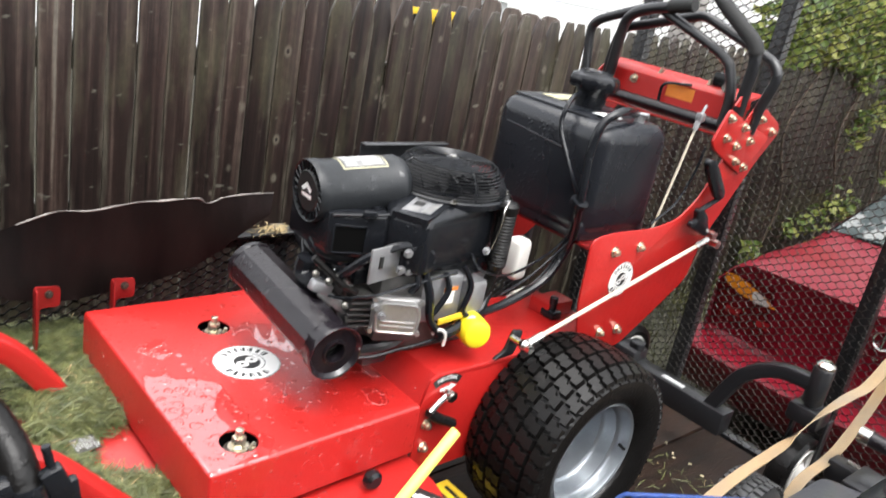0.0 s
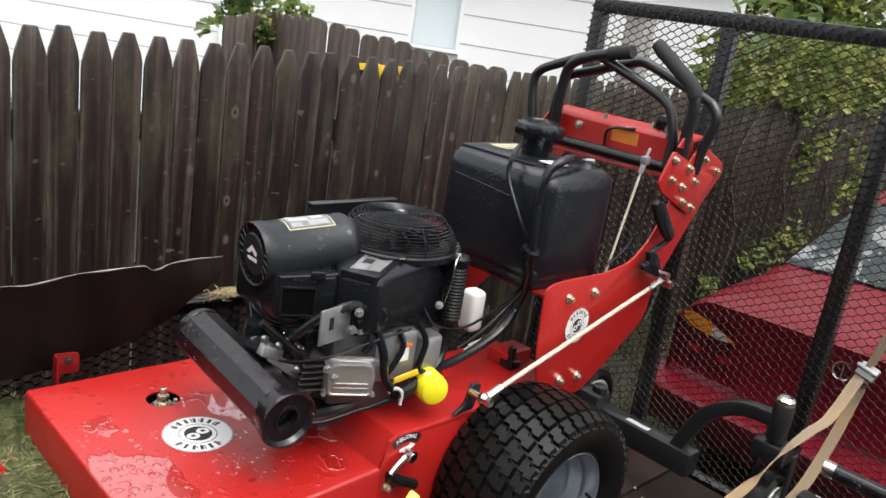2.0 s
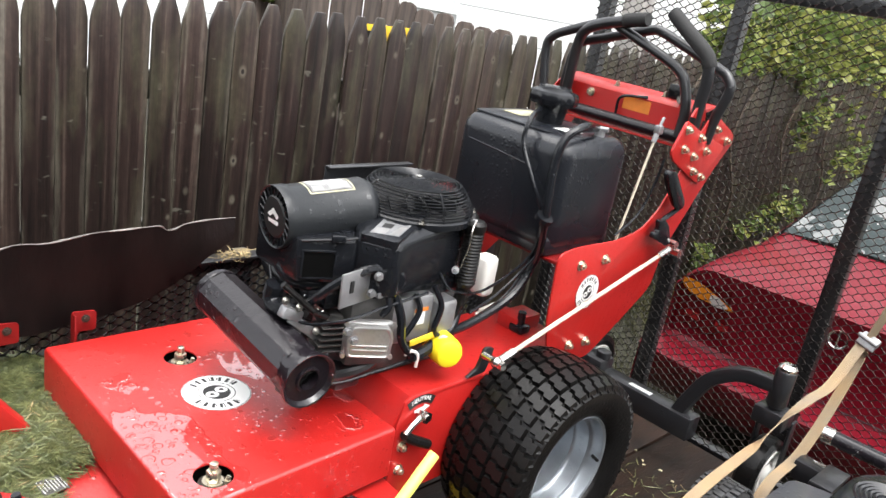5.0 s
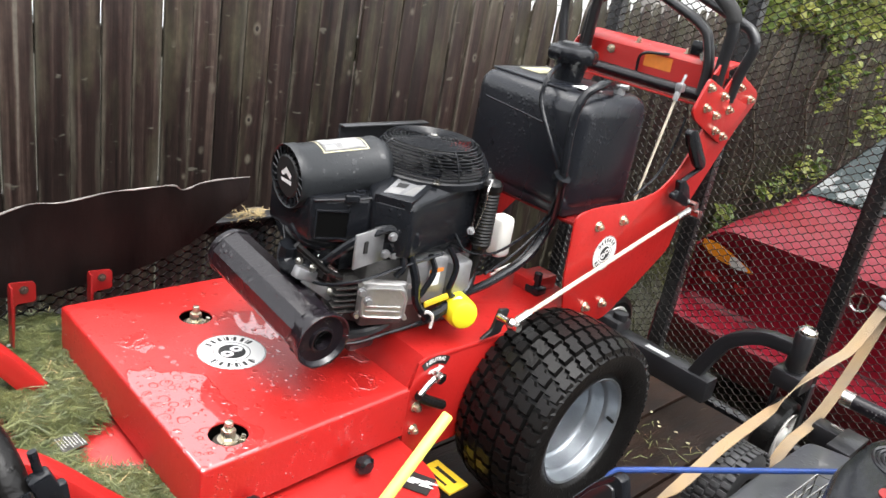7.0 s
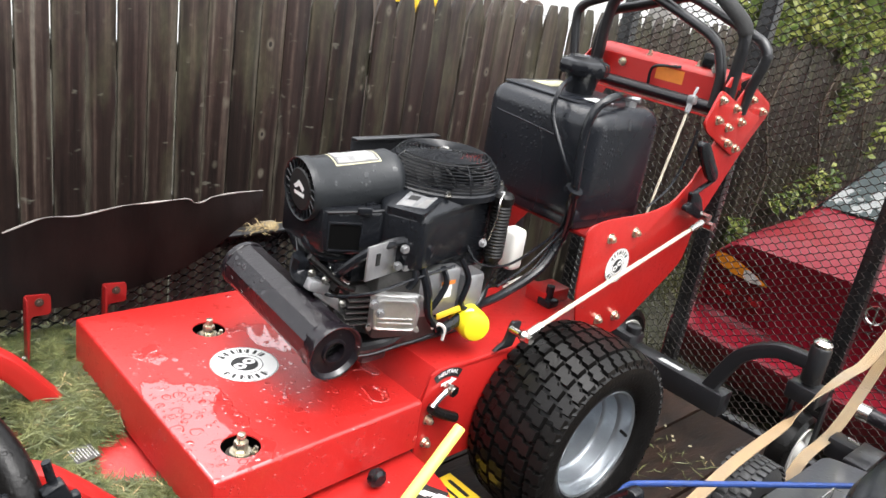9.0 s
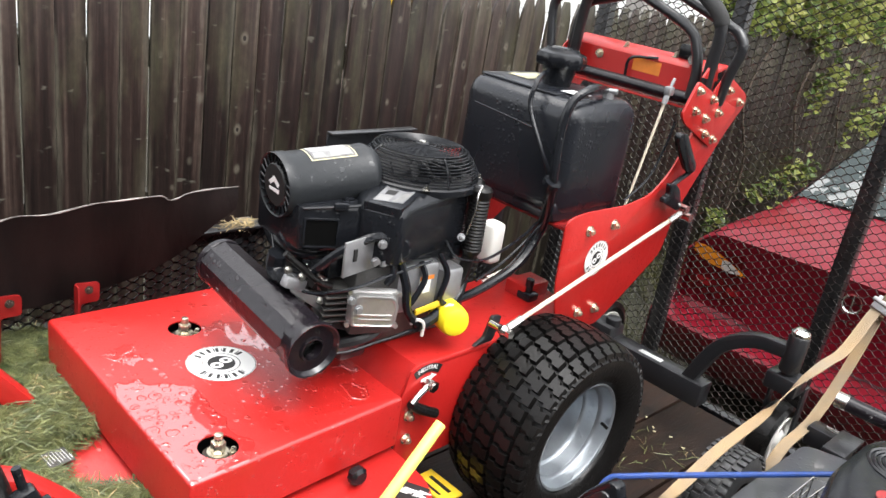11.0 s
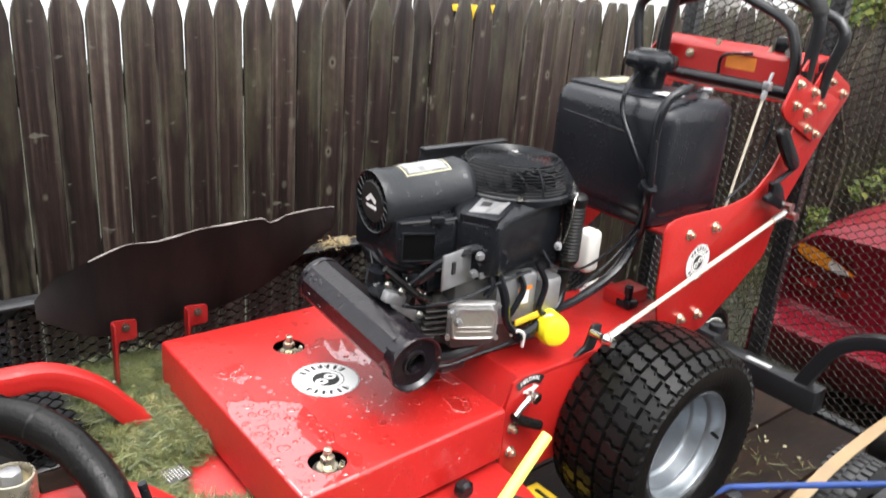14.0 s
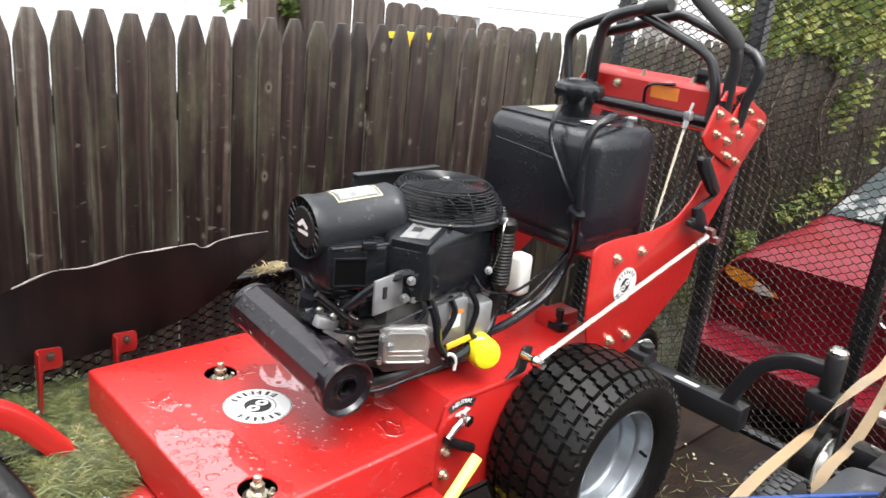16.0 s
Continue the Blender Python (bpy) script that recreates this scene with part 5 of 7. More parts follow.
for u_, z_, w_, h_ in ((0.066, 0.6535, 0.063, 0.004), (0.066, 0.6025, 0.063, 0.004), (0.0365, 0.628, 0.004, 0.055), (0.0955, 0.628, 0.004, 0.055)):
    bm = B()
    box(bm, fo + FD * u_ + FN * 0.0015 + Vector((0, 0, z_)), (w_, 0.006, h_), 0.001, frot)
    part("opening_lip", bm, BLACK, shroud)
bm = B()
tube(bm, [fo + FD * u_ + FN * 0.001 + Vector((0, 0, z_)) for u_, z_ in ((0.1, 0.672), (0.06, 0.675), (0.02, 0.678), (0.0, 0.681))], 0.003, 6)
part("seam_lip", bm, BLACK, shroud)
bm = B()
box(bm, fo + FD * 0.035 + FN * 0.002 + Vector((0, 0, 0.678)), (0.026, 0.012, 0.014), 0.003, frot)
part("filter_latch", bm, BLACK, shroud)


def on_deck(quad, lo, hi, name, material, parent, label="", soft=0.0):
    """A thin plate lying on the sloping top of the housing."""
    bm = B()
    tilt = lambda x, y: 0.686 + 0.10 * (0.79 * (y - 0.806) - 0.61 * (x + 0.86))
    pts = rounded(quad, soft, 3) if soft else quad
    low = [bm.verts.new((x, y, tilt(x, y) + lo)) for x, y in pts]
    top = [bm.verts.new((x, y, tilt(x, y) + hi)) for x, y in pts]
    n = len(pts)
    for k in range(n):
        bm.faces.new((low[k], low[(k + 1) % n], top[(k + 1) % n], top[k]))
    bm.faces.new(top)
    return part(name, bm, material, parent, label)


on_deck([(-0.890, 0.790), (-0.830, 0.826), (-0.846, 0.862), (-0.905, 0.965), (-0.948, 0.90)], -0.012, 0.0045, "raised_panel", BLACK, shroud, soft=0.006)
lab = on_deck([(-0.886, 0.808), (-0.849, 0.846), (-0.893, 0.93), (-0.930, 0.884)], 0.0047, 0.0051, "model_label", ALU, shroud, "silver label")
on_deck([(-0.884, 0.811), (-0.868, 0.828), (-0.880, 0.850), (-0.897, 0.834)], 0.0053, 0.0056, "printed_patch", CASTBRIGHT, lab)
on_deck([(-0.864, 0.834), (-0.852, 0.846), (-0.872, 0.886), (-0.879, 0.876)], 0.0053, 0.0056, "printed_patch", CASTBRIGHT, lab)
on_deck([(-0.895, 0.842), (-0.882, 0.855), (-0.892, 0.872), (-0.906, 0.860)], 0.0053, 0.0056, "printed_bar", INK, lab)
on_deck([(-0.912, 0.868), (-0.893, 0.888), (-0.898, 0.9), (-0.92, 0.88)], 0.0053, 0.0056, "printed_bar", INK, lab)
# fan guard: concentric wires on ribs
FC = (-0.967, 0.985)
bm = B()
lathe(bm, [(0.123, 0.692), (0.123, 0.703), (0.119, 0.706), (0.116, 0.692)], (*FC, 0), (0, 0, 1), 48)
part("fan_ring", bm, BLACK, mower)
bm = B()
lathe(bm, [(0.0, 0.703), (0.106, 0.703), (0.106, 0.70), (0.0, 0.70)], (*FC, 0), (0, 0, 1), 30)
part("fan_well", bm, FOAM, mower)
bm = B()


def wire_ring(bm, r, z, t):
    n = 48
    pts = [(FC[0] + r * math.cos(2 * math.pi * k / n), FC[1] + r * math.sin(2 * math.pi * k / n), z) for k in range(n + 1)]
    tube(bm, pts, t, 5, 0)


rings_ = [(0.118 - 0.0007 * k - 0.00027 * k * k, 0.7085 + 0.0051 * k) for k in range(9)] + [(0.0925, 0.7535)] + [(0.0862 - 0.0074 * k, 0.7575 + 0.0003 * k) for k in range(10)]
lathe(bm, [(0.014, 0.758), (0.014, 0.7615), (0.011, 0.763), (0.0, 0.763)], (*FC, 0), (0, 0, 1), 16)
guard = part("fan_guard", bm, BLACK, mower, "round black wire fan guard")
for rr, zz in rings_:
    bm = B()
    wire_ring(bm, rr, zz, 0.00135)
    part("guard_ring", bm, BLACK, guard)
for k in range(4):
    a = 2 * math.pi * (k + 0.85) / 4
    ca, sa = math.cos(a), math.sin(a)
    bm = B()
    tube(bm, [(FC[0] + r * ca, FC[1] + r * sa, z) for r, z in ((0.119, 0.704), (0.108, 0.735), (0.0935, 0.7525), (0.078, 0.756), (0.02, 0.756))], 0.002, 5, 3)
    part("guard_spoke", bm, BLACK, guard)
bm = B()
lathe(bm, [(0.0, 0.735), (0.028, 0.735), (0.032, 0.728), (0.032, 0.705), (0.0, 0.705)], (*FC, 0), (0, 0, 1), 24)
fan = part("fan", bm, FOAM, mower)
for k in range(14):
    bm = B()
    a = 2 * math.pi * k / 14
    box(bm, (FC[0] + 0.058 * math.cos(a), FC[1] + 0.058 * math.sin(a), 0.722), (0.06, 0.003, 0.028), 0, Matrix.Rotation(a, 3, "Z") @ Matrix.Rotation(0.5, 3, "X"))
    part("fan_blade", bm, FOAM, fan)
bm = B()
rod(bm, (*FC, 0.761), (*FC, 0.767), 0.0075, 12, bevel=0.002)
part("fan_bolt", bm, CHROME, mower)
for k in range(4):
    a = radians(-35 + 90 * k)
    bm = B()
    bolt(bm, (FC[0] + 0.121 * math.cos(a), FC[1] + 0.121 * math.sin(a), 0.704), (0, 0, 1), 0.0055, 0.006)
    part("bolt", bm, CHROME, mower)

# air filter canister
bm = B()
A0, A1 = Vector((-1.006, 0.683, 0.692)), Vector((-0.99, 0.893, 0.704))
ad = (A1 - A0).normalized()
lathe(bm, [(0.053, 0.016), (0.0545, 0.002), (0.0565, 0.0), (0.0575, 0.002), (0.0575, 0.022), (0.0558, 0.026), (0.0558, 0.172), (0.0568, 0.175), (0.0568, 0.182), (0.054, 0.188), (0.048, 0.198), (0.0, 0.2)], A0, ad, 48)
can = part("air_filter", bm, CANGREY, mower, "dark grey air filter canister")
bm = B()
lathe(bm, [(0.0, 0.015), (0.0535, 0.015)], A0, ad, 30)
lathe(bm, [(0.0, 0.001), (0.036, 0.001), (0.039, 0.004), (0.039, 0.014)], A0, ad, 32)
mm = Matrix.Translation(A0) @ frame_to(ad).to_4x4()
for k in range(22):
    a = 2 * math.pi * k / 22
    p, q = mm @ Vector((0.038 * math.cos(a), 0.038 * math.sin(a), 0.004)), mm @ Vector((0.0545 * math.cos(a + 0.12), 0.0545 * math.sin(a + 0.12), 0.003))
    vane = B()
    rod(vane, p, q, 0.0017, 5)
    part("vane", vane, BLACK, can)
part("end_cap", bm, INK, can)
bm = B()
for pl in ([(-0.02, 0.002), (0.0, 0.017), (0.02, 0.006), (0.014, -0.002), (0.0, 0.006), (-0.012, -0.002)], [(-0.018, -0.006), (0.02, -0.004), (0.018, -0.012), (-0.016, -0.012)]):
    bm.faces.new([bm.verts.new(mm @ Vector((-a, b, 0.0002))) for a, b in pl])
part("badge", bm, DECAL, can, "white badge shape", smooth=False)
bm = B()
n = 10
for r_, i0, i1, mt in ((0.0562, 0.055, 0.15, 0),):
    lo, hi = [], []
    for k in range(n + 1):
        a = radians(62 + 62 * k / n)
        lo.append(bm.verts.new(mm @ Vector((r_ * math.cos(a), r_ * math.sin(a), i0))))
        hi.append(bm.verts.new(mm @ Vector((r_ * math.cos(a), r_ * math.sin(a), i1))))
    for k in range(n):
        bm.faces.new((lo[k], lo[k + 1], hi[k + 1], hi[k]))
part("filter_label", bm, PALELABEL, can, "yellow-bordered label")
def on_can(a0, a1, i0, i1, r_, material, name, label=""):
    bm = B()
    lo = [bm.verts.new(mm @ Vector((r_ * math.cos(radians(a0 + (a1 - a0) * k / 8)), r_ * math.sin(radians(a0 + (a1 - a0) * k / 8)), i0))) for k in range(9)]
    hi = [bm.verts.new(mm @ Vector((r_ * math.cos(radians(a0 + (a1 - a0) * k / 8)), r_ * math.sin(radians(a0 + (a1 - a0) * k / 8)), i1))) for k in range(9)]
    for k in range(8):
        bm.faces.new((lo[k], lo[k + 1], hi[k + 1], hi[k]))
    part(name, bm, material, can, label)


on_can(64.5, 121.5, 0.0575, 0.1475, 0.0564, DARKCAST, "label_edge")
on_can(67, 119, 0.061, 0.144, 0.0566, LABELFIELD, "label_field", "pale grey label field")
for a0_, a1_, i0_, i1_, mt_ in ((70, 84, 0.064, 0.082, GREYLINE), (88, 100, 0.066, 0.104, GREYLINE), (70, 80, 0.09, 0.128, ALU), (104, 116, 0.065, 0.086, ALU), (84, 96, 0.112, 0.136, GREYLINE), (101, 116, 0.1, 0.14, ALU)):
    on_can(a0_, a1_, i0_, i1_, 0.0568, mt_, "label_patch")
bm = B()
box(bm, (-1.09, 0.965, 0.752), (0.02, 0.22, 0.004), 0.001)
box(bm, (-1.098, 0.965, 0.73), (0.004, 0.22, 0.044), 0.001)
part("heat_shield", bm, STEELBLACK, mower)
bm = B()
box(bm, (-0.945, 0.80, 0.668), (0.02, 0.02, 0.02), 0.004)
part("filter_clip", bm, BLACK, mower)

# muffler
bm = B()
M0, M1 = Vector((-0.822, 0.664, 0.462)), Vector((-1.158, 0.674, 0.487))
md = (M1 - M0).normalized()
mt = Matrix.Translation(M0) @ frame_to(md).to_4x4()
lathe(bm, [(0.017, 0.014), (0.019, -0.001), (0.022, -0.001), (0.024, 0.004), (0.044, 0.004), (0.049, -0.004), (0.0515, -0.005), (0.0525, 0.0), (0.051, 0.008), (0.0465, 0.012), (0.0455, 0.035)], M0, md, 48)
ln = (M1 - M0).length
lathe(bm, [(0.0465, ln - 0.014), (0.0485, ln - 0.012), (0.0485, ln - 0.002), (0.045, ln), (0.0, ln + 0.004)], M0, md, 32)
rings = []
for d in (0.03, ln - 0.012):
    rings.append([bm.verts.new(mt @ Vector((0.0475 * math.cos(a), 0.0475 * math.sin(a), d))) for a in [2 * math.pi * (k + 0.5) / 10 for k in range(10)]])
for k in range(10):
    bm.faces.new((rings[0][k], rings[0][(k + 1) % 10], rings[1][(k + 1) % 10], rings[1][k]))
muf = part("muffler", bm, WETBLACK, mower, "wet black steel muffler with a ribbed body")
bm = B()
lathe(bm, [(0.0, 0.03), (0.018, 0.03), (0.0185, 0.002)], M0 + Vector((0, 0.006, -0.006)), md, 20)
part("outlet", bm, INK, muf)
bm = B()
tube(bm, [(-0.90, 0.70, 0.43), (-0.885, 0.76, 0.415), (-0.875, 0.83, 0.42), (-0.89, 0.89, 0.44)], 0.0125, 10)
tube(bm, [(-1.0, 0.70, 0.50), (-0.99, 0.735, 0.52), (-0.98, 0.76, 0.53)], 0.014, 10)
part("exhaust_pipe", bm, STEELBLACK, mower)
bm = B()
box(bm, (-0.91, 0.725, 0.40), (0.05, 0.10, 0.006), 0.001, Matrix.Rotation(0.35, 3, "X"))
box(bm, (-0.955, 0.715, 0.455), (0.006, 0.05, 0.10), 0.001)
part("muffler_bracket", bm, STEELBLACK, mower)

# oil filter, coil, starter and other engine pieces
bm = B()
lathe(bm, [(0.0, 0.048), (0.018, 0.048), (0.0265, 0.044), (0.0305, 0.036), (0.0315, 0.026), (0.0315, -0.02), (0.028, -0.026)], (-0.835, 0.993, 0.45), (0.82, -0.28, 0.05), 30)
part("oil_filter", bm, YELLOW, mower, "bright yellow oil filter")
bm = B()
tube(bm, [(-0.852, 1.047, 0.57), (-0.855, 1.042, 0.53), (-0.86, 1.03, 0.49)], 0.013, 12)
lathe(bm, [(0.0, 0.562), (0.015, 0.564), (0.0185, 0.57)] + [(0.0185 + 0.0022 * (k % 2), 0.572 + 0.0034 * k) for k in range(34)] + [(0.022, 0.688), (0.022, 0.699), (0.017, 0.705), (0.0, 0.706)], (-0.85, 1.047, 0), (0, 0, 1), 28)
bel = part("breather_bellows", bm, RUBBER, mower, "black ribbed rubber bellows")
bm = B()
tube(bm, [(-0.835, 1.03, 0.712), (-0.825, 1.012, 0.70), (-0.822, 1.006, 0.665), (-0.828, 1.0, 0.62)], 0.002, 8)
part("bail_wire", bm, CHROME, bel, "thin bright bail wire")
bm = B()
tube(bm, [(-0.862, 1.048, 0.68), (-0.862, 1.05, 0.70), (-0.875, 1.07, 0.702), (-0.885, 1.085, 0.68)], 0.008, 8)
part("breather_hose", bm, RUBBER, mower)
bolts(mower, [(-0.852, 1.045, 0.70), (-0.838, 0.998, 0.612)], (1, -0.4, 0.3), 0.0055, 0.006, name="bolt", material=ALU)
bm = B()
box(bm, (-0.935, 1.205, 0.535), (0.045, 0.042, 0.095), 0.012, None, 3)
part("overflow_bottle", bm, WHITE, mower, "translucent white plastic bottle")
bm = B()
rod(bm, (-0.93, 1.215, 0.44), (-0.916, 1.255, 0.458), 0.0115, 14)
rod(bm, (-0.935, 1.205, 0.433), (-0.93, 1.22, 0.44), 0.008, 8)
part("fuel_filter", bm, WHITE, mower, "white inline fuel filter")
bm = B()
rod(bm, (-0.90, 1.33, 0.385), (-0.90, 1.33, 0.435), 0.010, 12)
box(bm, (-0.90, 1.33, 0.395), (0.04, 0.035, 0.02), 0.005)
part("relay", bm, BLACK, mower)
# throttle linkage cluster
bm = B()
lathe(bm, [(0.0, 0.016), (0.018, 0.016), (0.024, 0.010), (0.024, 0.0), (0.0, 0.0)], (-0.848, 0.845, 0.612), (1, -0.3, 0), 20)
box(bm, (-0.85, 0.835, 0.625), (0.016, 0.05, 0.02), 0.004)
part("throttle_body", bm, BLACK, mower)
for p in ((-0.842, 0.805, 0.625), (-0.85, 0.80, 0.59), (-0.843, 0.852, 0.643), (-0.85, 0.82, 0.585), (-0.83, 0.742, 0.535), (-0.828, 0.757, 0.515)):
    bm = B()
    bolt(bm, p, (1, -0.3, 0), 0.006, 0.006)
    part("bolt", bm, ALU, mower)
for pts, r in (([(-0.85, 0.83, 0.635), (-0.862, 0.79, 0.63), (-0.88, 0.745, 0.605), (-0.915, 0.72, 0.56), (-0.945, 0.715, 0.535)], 0.0085),
               ([(-0.985, 0.69, 0.57), (-0.99, 0.69, 0.545), (-0.975, 0.69, 0.53), (-0.93, 0.70, 0.53)], 0.018),
               ([(-1.03, 0.70, 0.60), (-0.99, 0.695, 0.545), (-0.92, 0.705, 0.52), (-0.85, 0.745, 0.545), (-0.835, 0.83, 0.565), (-0.835, 0.93, 0.575)], 0.003),
               ([(-1.0, 0.70, 0.52), (-0.95, 0.70, 0.47), (-0.87, 0.735, 0.415), (-0.835, 0.83, 0.432), (-0.83, 0.90, 0.44)], 0.0035),
               ([(-0.85, 0.85, 0.60), (-0.83, 0.865, 0.54), (-0.828, 0.875, 0.49), (-0.825, 0.905, 0.452)], 0.0085),
               ([(-0.85, 0.835, 0.60), (-0.835, 0.835, 0.565), (-0.84, 0.825, 0.545)], 0.006),
               ([(-0.85, 0.96, 0.58), (-0.835, 0.975, 0.54), (-0.835, 0.965, 0.49), (-0.83, 0.985, 0.472)], 0.006),
               ([(-0.85, 0.915, 0.57), (-0.838, 0.92, 0.54), (-0.84, 0.90, 0.50), (-0.845, 0.885, 0.48)], 0.006),
               ([(-0.86, 1.05, 0.51), (-0.85, 1.03, 0.48), (-0.84, 0.99, 0.462), (-0.825, 0.93, 0.452), (-0.822, 0.90, 0.452)], 0.0115),
               ([(-0.86, 0.98, 0.60), (-0.84, 1.0, 0.568), (-0.85, 1.10, 0.545), (-0.87, 1.23, 0.57), (-0.88, 1.28, 0.59)], 0.003),
               ([(-0.85, 1.08, 0.50), (-0.86, 1.18, 0.53), (-0.87, 1.30, 0.60)], 0.003)):
    bm = B()
    tube(bm, pts, r, 8)
    part("wire_harness", bm, BLACK, mower)
for p in ((-0.823, 0.905, 0.452), (-0.822, 0.985, 0.466)):
    bm = B()
    tube(bm, [(p[0] - 0.005, p[1] - 0.015, p[2] + 0.004), (p[0] + 0.006, p[1] - 0.008, p[2] + 0.016), (p[0] + 0.01, p[1] + 0.004, p[2] + 0.006), (p[0] + 0.008, p[1] + 0.006, p[2] - 0.02)], 0.0035, 6)
    part("clip", bm, WHITE, mower)
bm = B()
rod(bm, (-1.02, 0.735, 0.46), (-0.95, 0.71, 0.49), 0.02, 14)
rod(bm, (-0.94, 0.70, 0.47), (-0.90, 0.69, 0.45), 0.006, 8)
rod(bm, (-0.985, 0.705, 0.50), (-0.955, 0.70, 0.515), 0.016, 12)
part("solenoid", bm, ALU, mower)
bm = B()
box(bm, (-0.985, 0.72, 0.44), (0.12, 0.05, 0.05), 0.006)
box(bm, (-0.95, 0.80, 0.395), (0.15, 0.06, 0.03), 0.008)
part("lower_bracket", bm, STEELBLACK, mower)

bm = B()
box(bm, (-0.925, 0.745, 0.485), (0.005, 0.15, 0.02), 0.002, Matrix.Rotation(-0.66, 3, "X"))
box(bm, (-0.93, 0.69, 0.535), (0.02, 0.045, 0.022), 0.004, Matrix.Rotation(-0.4, 3, "X"))
part("engine_stay", bm, ALU, mower, "dull grey metal stay")
bolts(mower, [(-0.92, 0.786, 0.498), (-0.918, 0.792, 0.476), (-0.918, 0.778, 0.452), (-0.922, 0.70, 0.548), (-0.925, 0.672, 0.565), (-0.918, 0.742, 0.495)], (1, -0.4, 0.2), 0.005, 0.006, 0.004, material=CHROME)
for k in range(6):
    bm = B()
    box(bm, (-0.915, 0.775 + 0.002 * k, 0.462 + 0.0115 * k), (0.06, 0.07, 0.003), 0.001, Matrix.Rotation(-0.3, 3, "Z"))
    part("cooling_fin", bm, DARKCAST, mower)
bm = B()
tube(bm, [(-0.915 + 0.004 * math.cos(k * 0.9), 0.70 + 0.0022 * k, 0.575 - 0.0018 * k + 0.004 * math.sin(k * 0.9)) for k in range(36)], 0.0011, 5, 0)
part("governor_spring", bm, CHROME, mower)
bm = B()
tube(bm, [(-0.92, 0.66, 0.60), (-0.912, 0.69, 0.572), (-0.905, 0.72, 0.545), (-0.90, 0.75, 0.53)], 0.006, 8)
part("fuel_line", bm, RUBBER, mower)
bm = B()
slab(bm, rounded([(0.775, 0.43), (0.84, 0.402), (0.865, 0.41), (0.81, 0.448)], 0.006), 0, -0.93, -0.925, 0.001)
part("base_tab", bm, ALU, mower)

# discharge flap folded up at the far side, with its red brackets
bm = B()
tops = [(0.215, 0.422), (0.25, 0.458), (0.32, 0.483), (0.395, 0.507), (0.46, 0.506), (0.545, 0.521), (0.60, 0.523), (0.65, 0.525), (0.688, 0.524), (0.705, 0.513), (0.725, 0.514), (0.75, 0.523), (0.81, 0.526), (0.88, 0.524)]
bots = [(0.21, 0.395), (0.24, 0.375), (0.30, 0.335), (0.37, 0.315), (0.43, 0.312), (0.50, 0.32), (0.58, 0.33), (0.64, 0.345), (0.68, 0.36), (0.70, 0.37), (0.72, 0.38), (0.75, 0.40), (0.80, 0.44), (0.862, 0.48)]
grid = []
for (ya, za), (yb, zb) in zip(tops, bots):
    col = []
    for k in range(7):
        t = k / 6
        yy, zz = yb + (ya - yb) * t, zb + (za - zb) * t
        col.append(bm.verts.new((-1.43 - 0.015 * t + 0.008 * math.sin(yy * 9 + t * 2), yy, zz)))
    grid.append(col)
for a, b in zip(grid, grid[1:]):
    for k in range(6):
        bm.faces.new((a[k], b[k], b[k + 1], a[k + 1]))
edge = [c[-1].co.copy() for c in grid]
bmesh.ops.solidify(bm, geom=bm.faces[:], thickness=0.006)
flap = part("discharge_flap", bm, FLAP, mower, "black rubber discharge flap folded up")
bm = B()
tube(bm, edge[2:], lambda t: 0.0016 + 0.0007 * math.sin(t * 37), 6, 4)
part("flap_edge", bm, EDGE, flap)
for yy in (0.337, 0.487):
    bm = B()
    slab(bm, rounded([(yy, 0.22), (yy + 0.008, 0.22), (yy + 0.012, 0.325), (yy + 0.05, 0.325), (yy + 0.05, 0.368), (yy, 0.372)], 0.008), 0, -1.396, -1.391)
    box(bm, (-1.383, yy + 0.002, 0.295), (0.018, 0.004, 0.15), 0.001)
    br = part("flap_bracket", bm, RED2, mower)
    bolts(br, [(-1.391, yy + 0.028, 0.354)], (1, 0, 0), 0.006, 0.005, 0.003, material=RUSTY)
bolts(mower, [(-1.385, 0.335, 0.225), (-1.36, 0.365, 0.22)], (0.3, -0.2, 1), 0.008, 0.01, 0.01, material=CHROME)

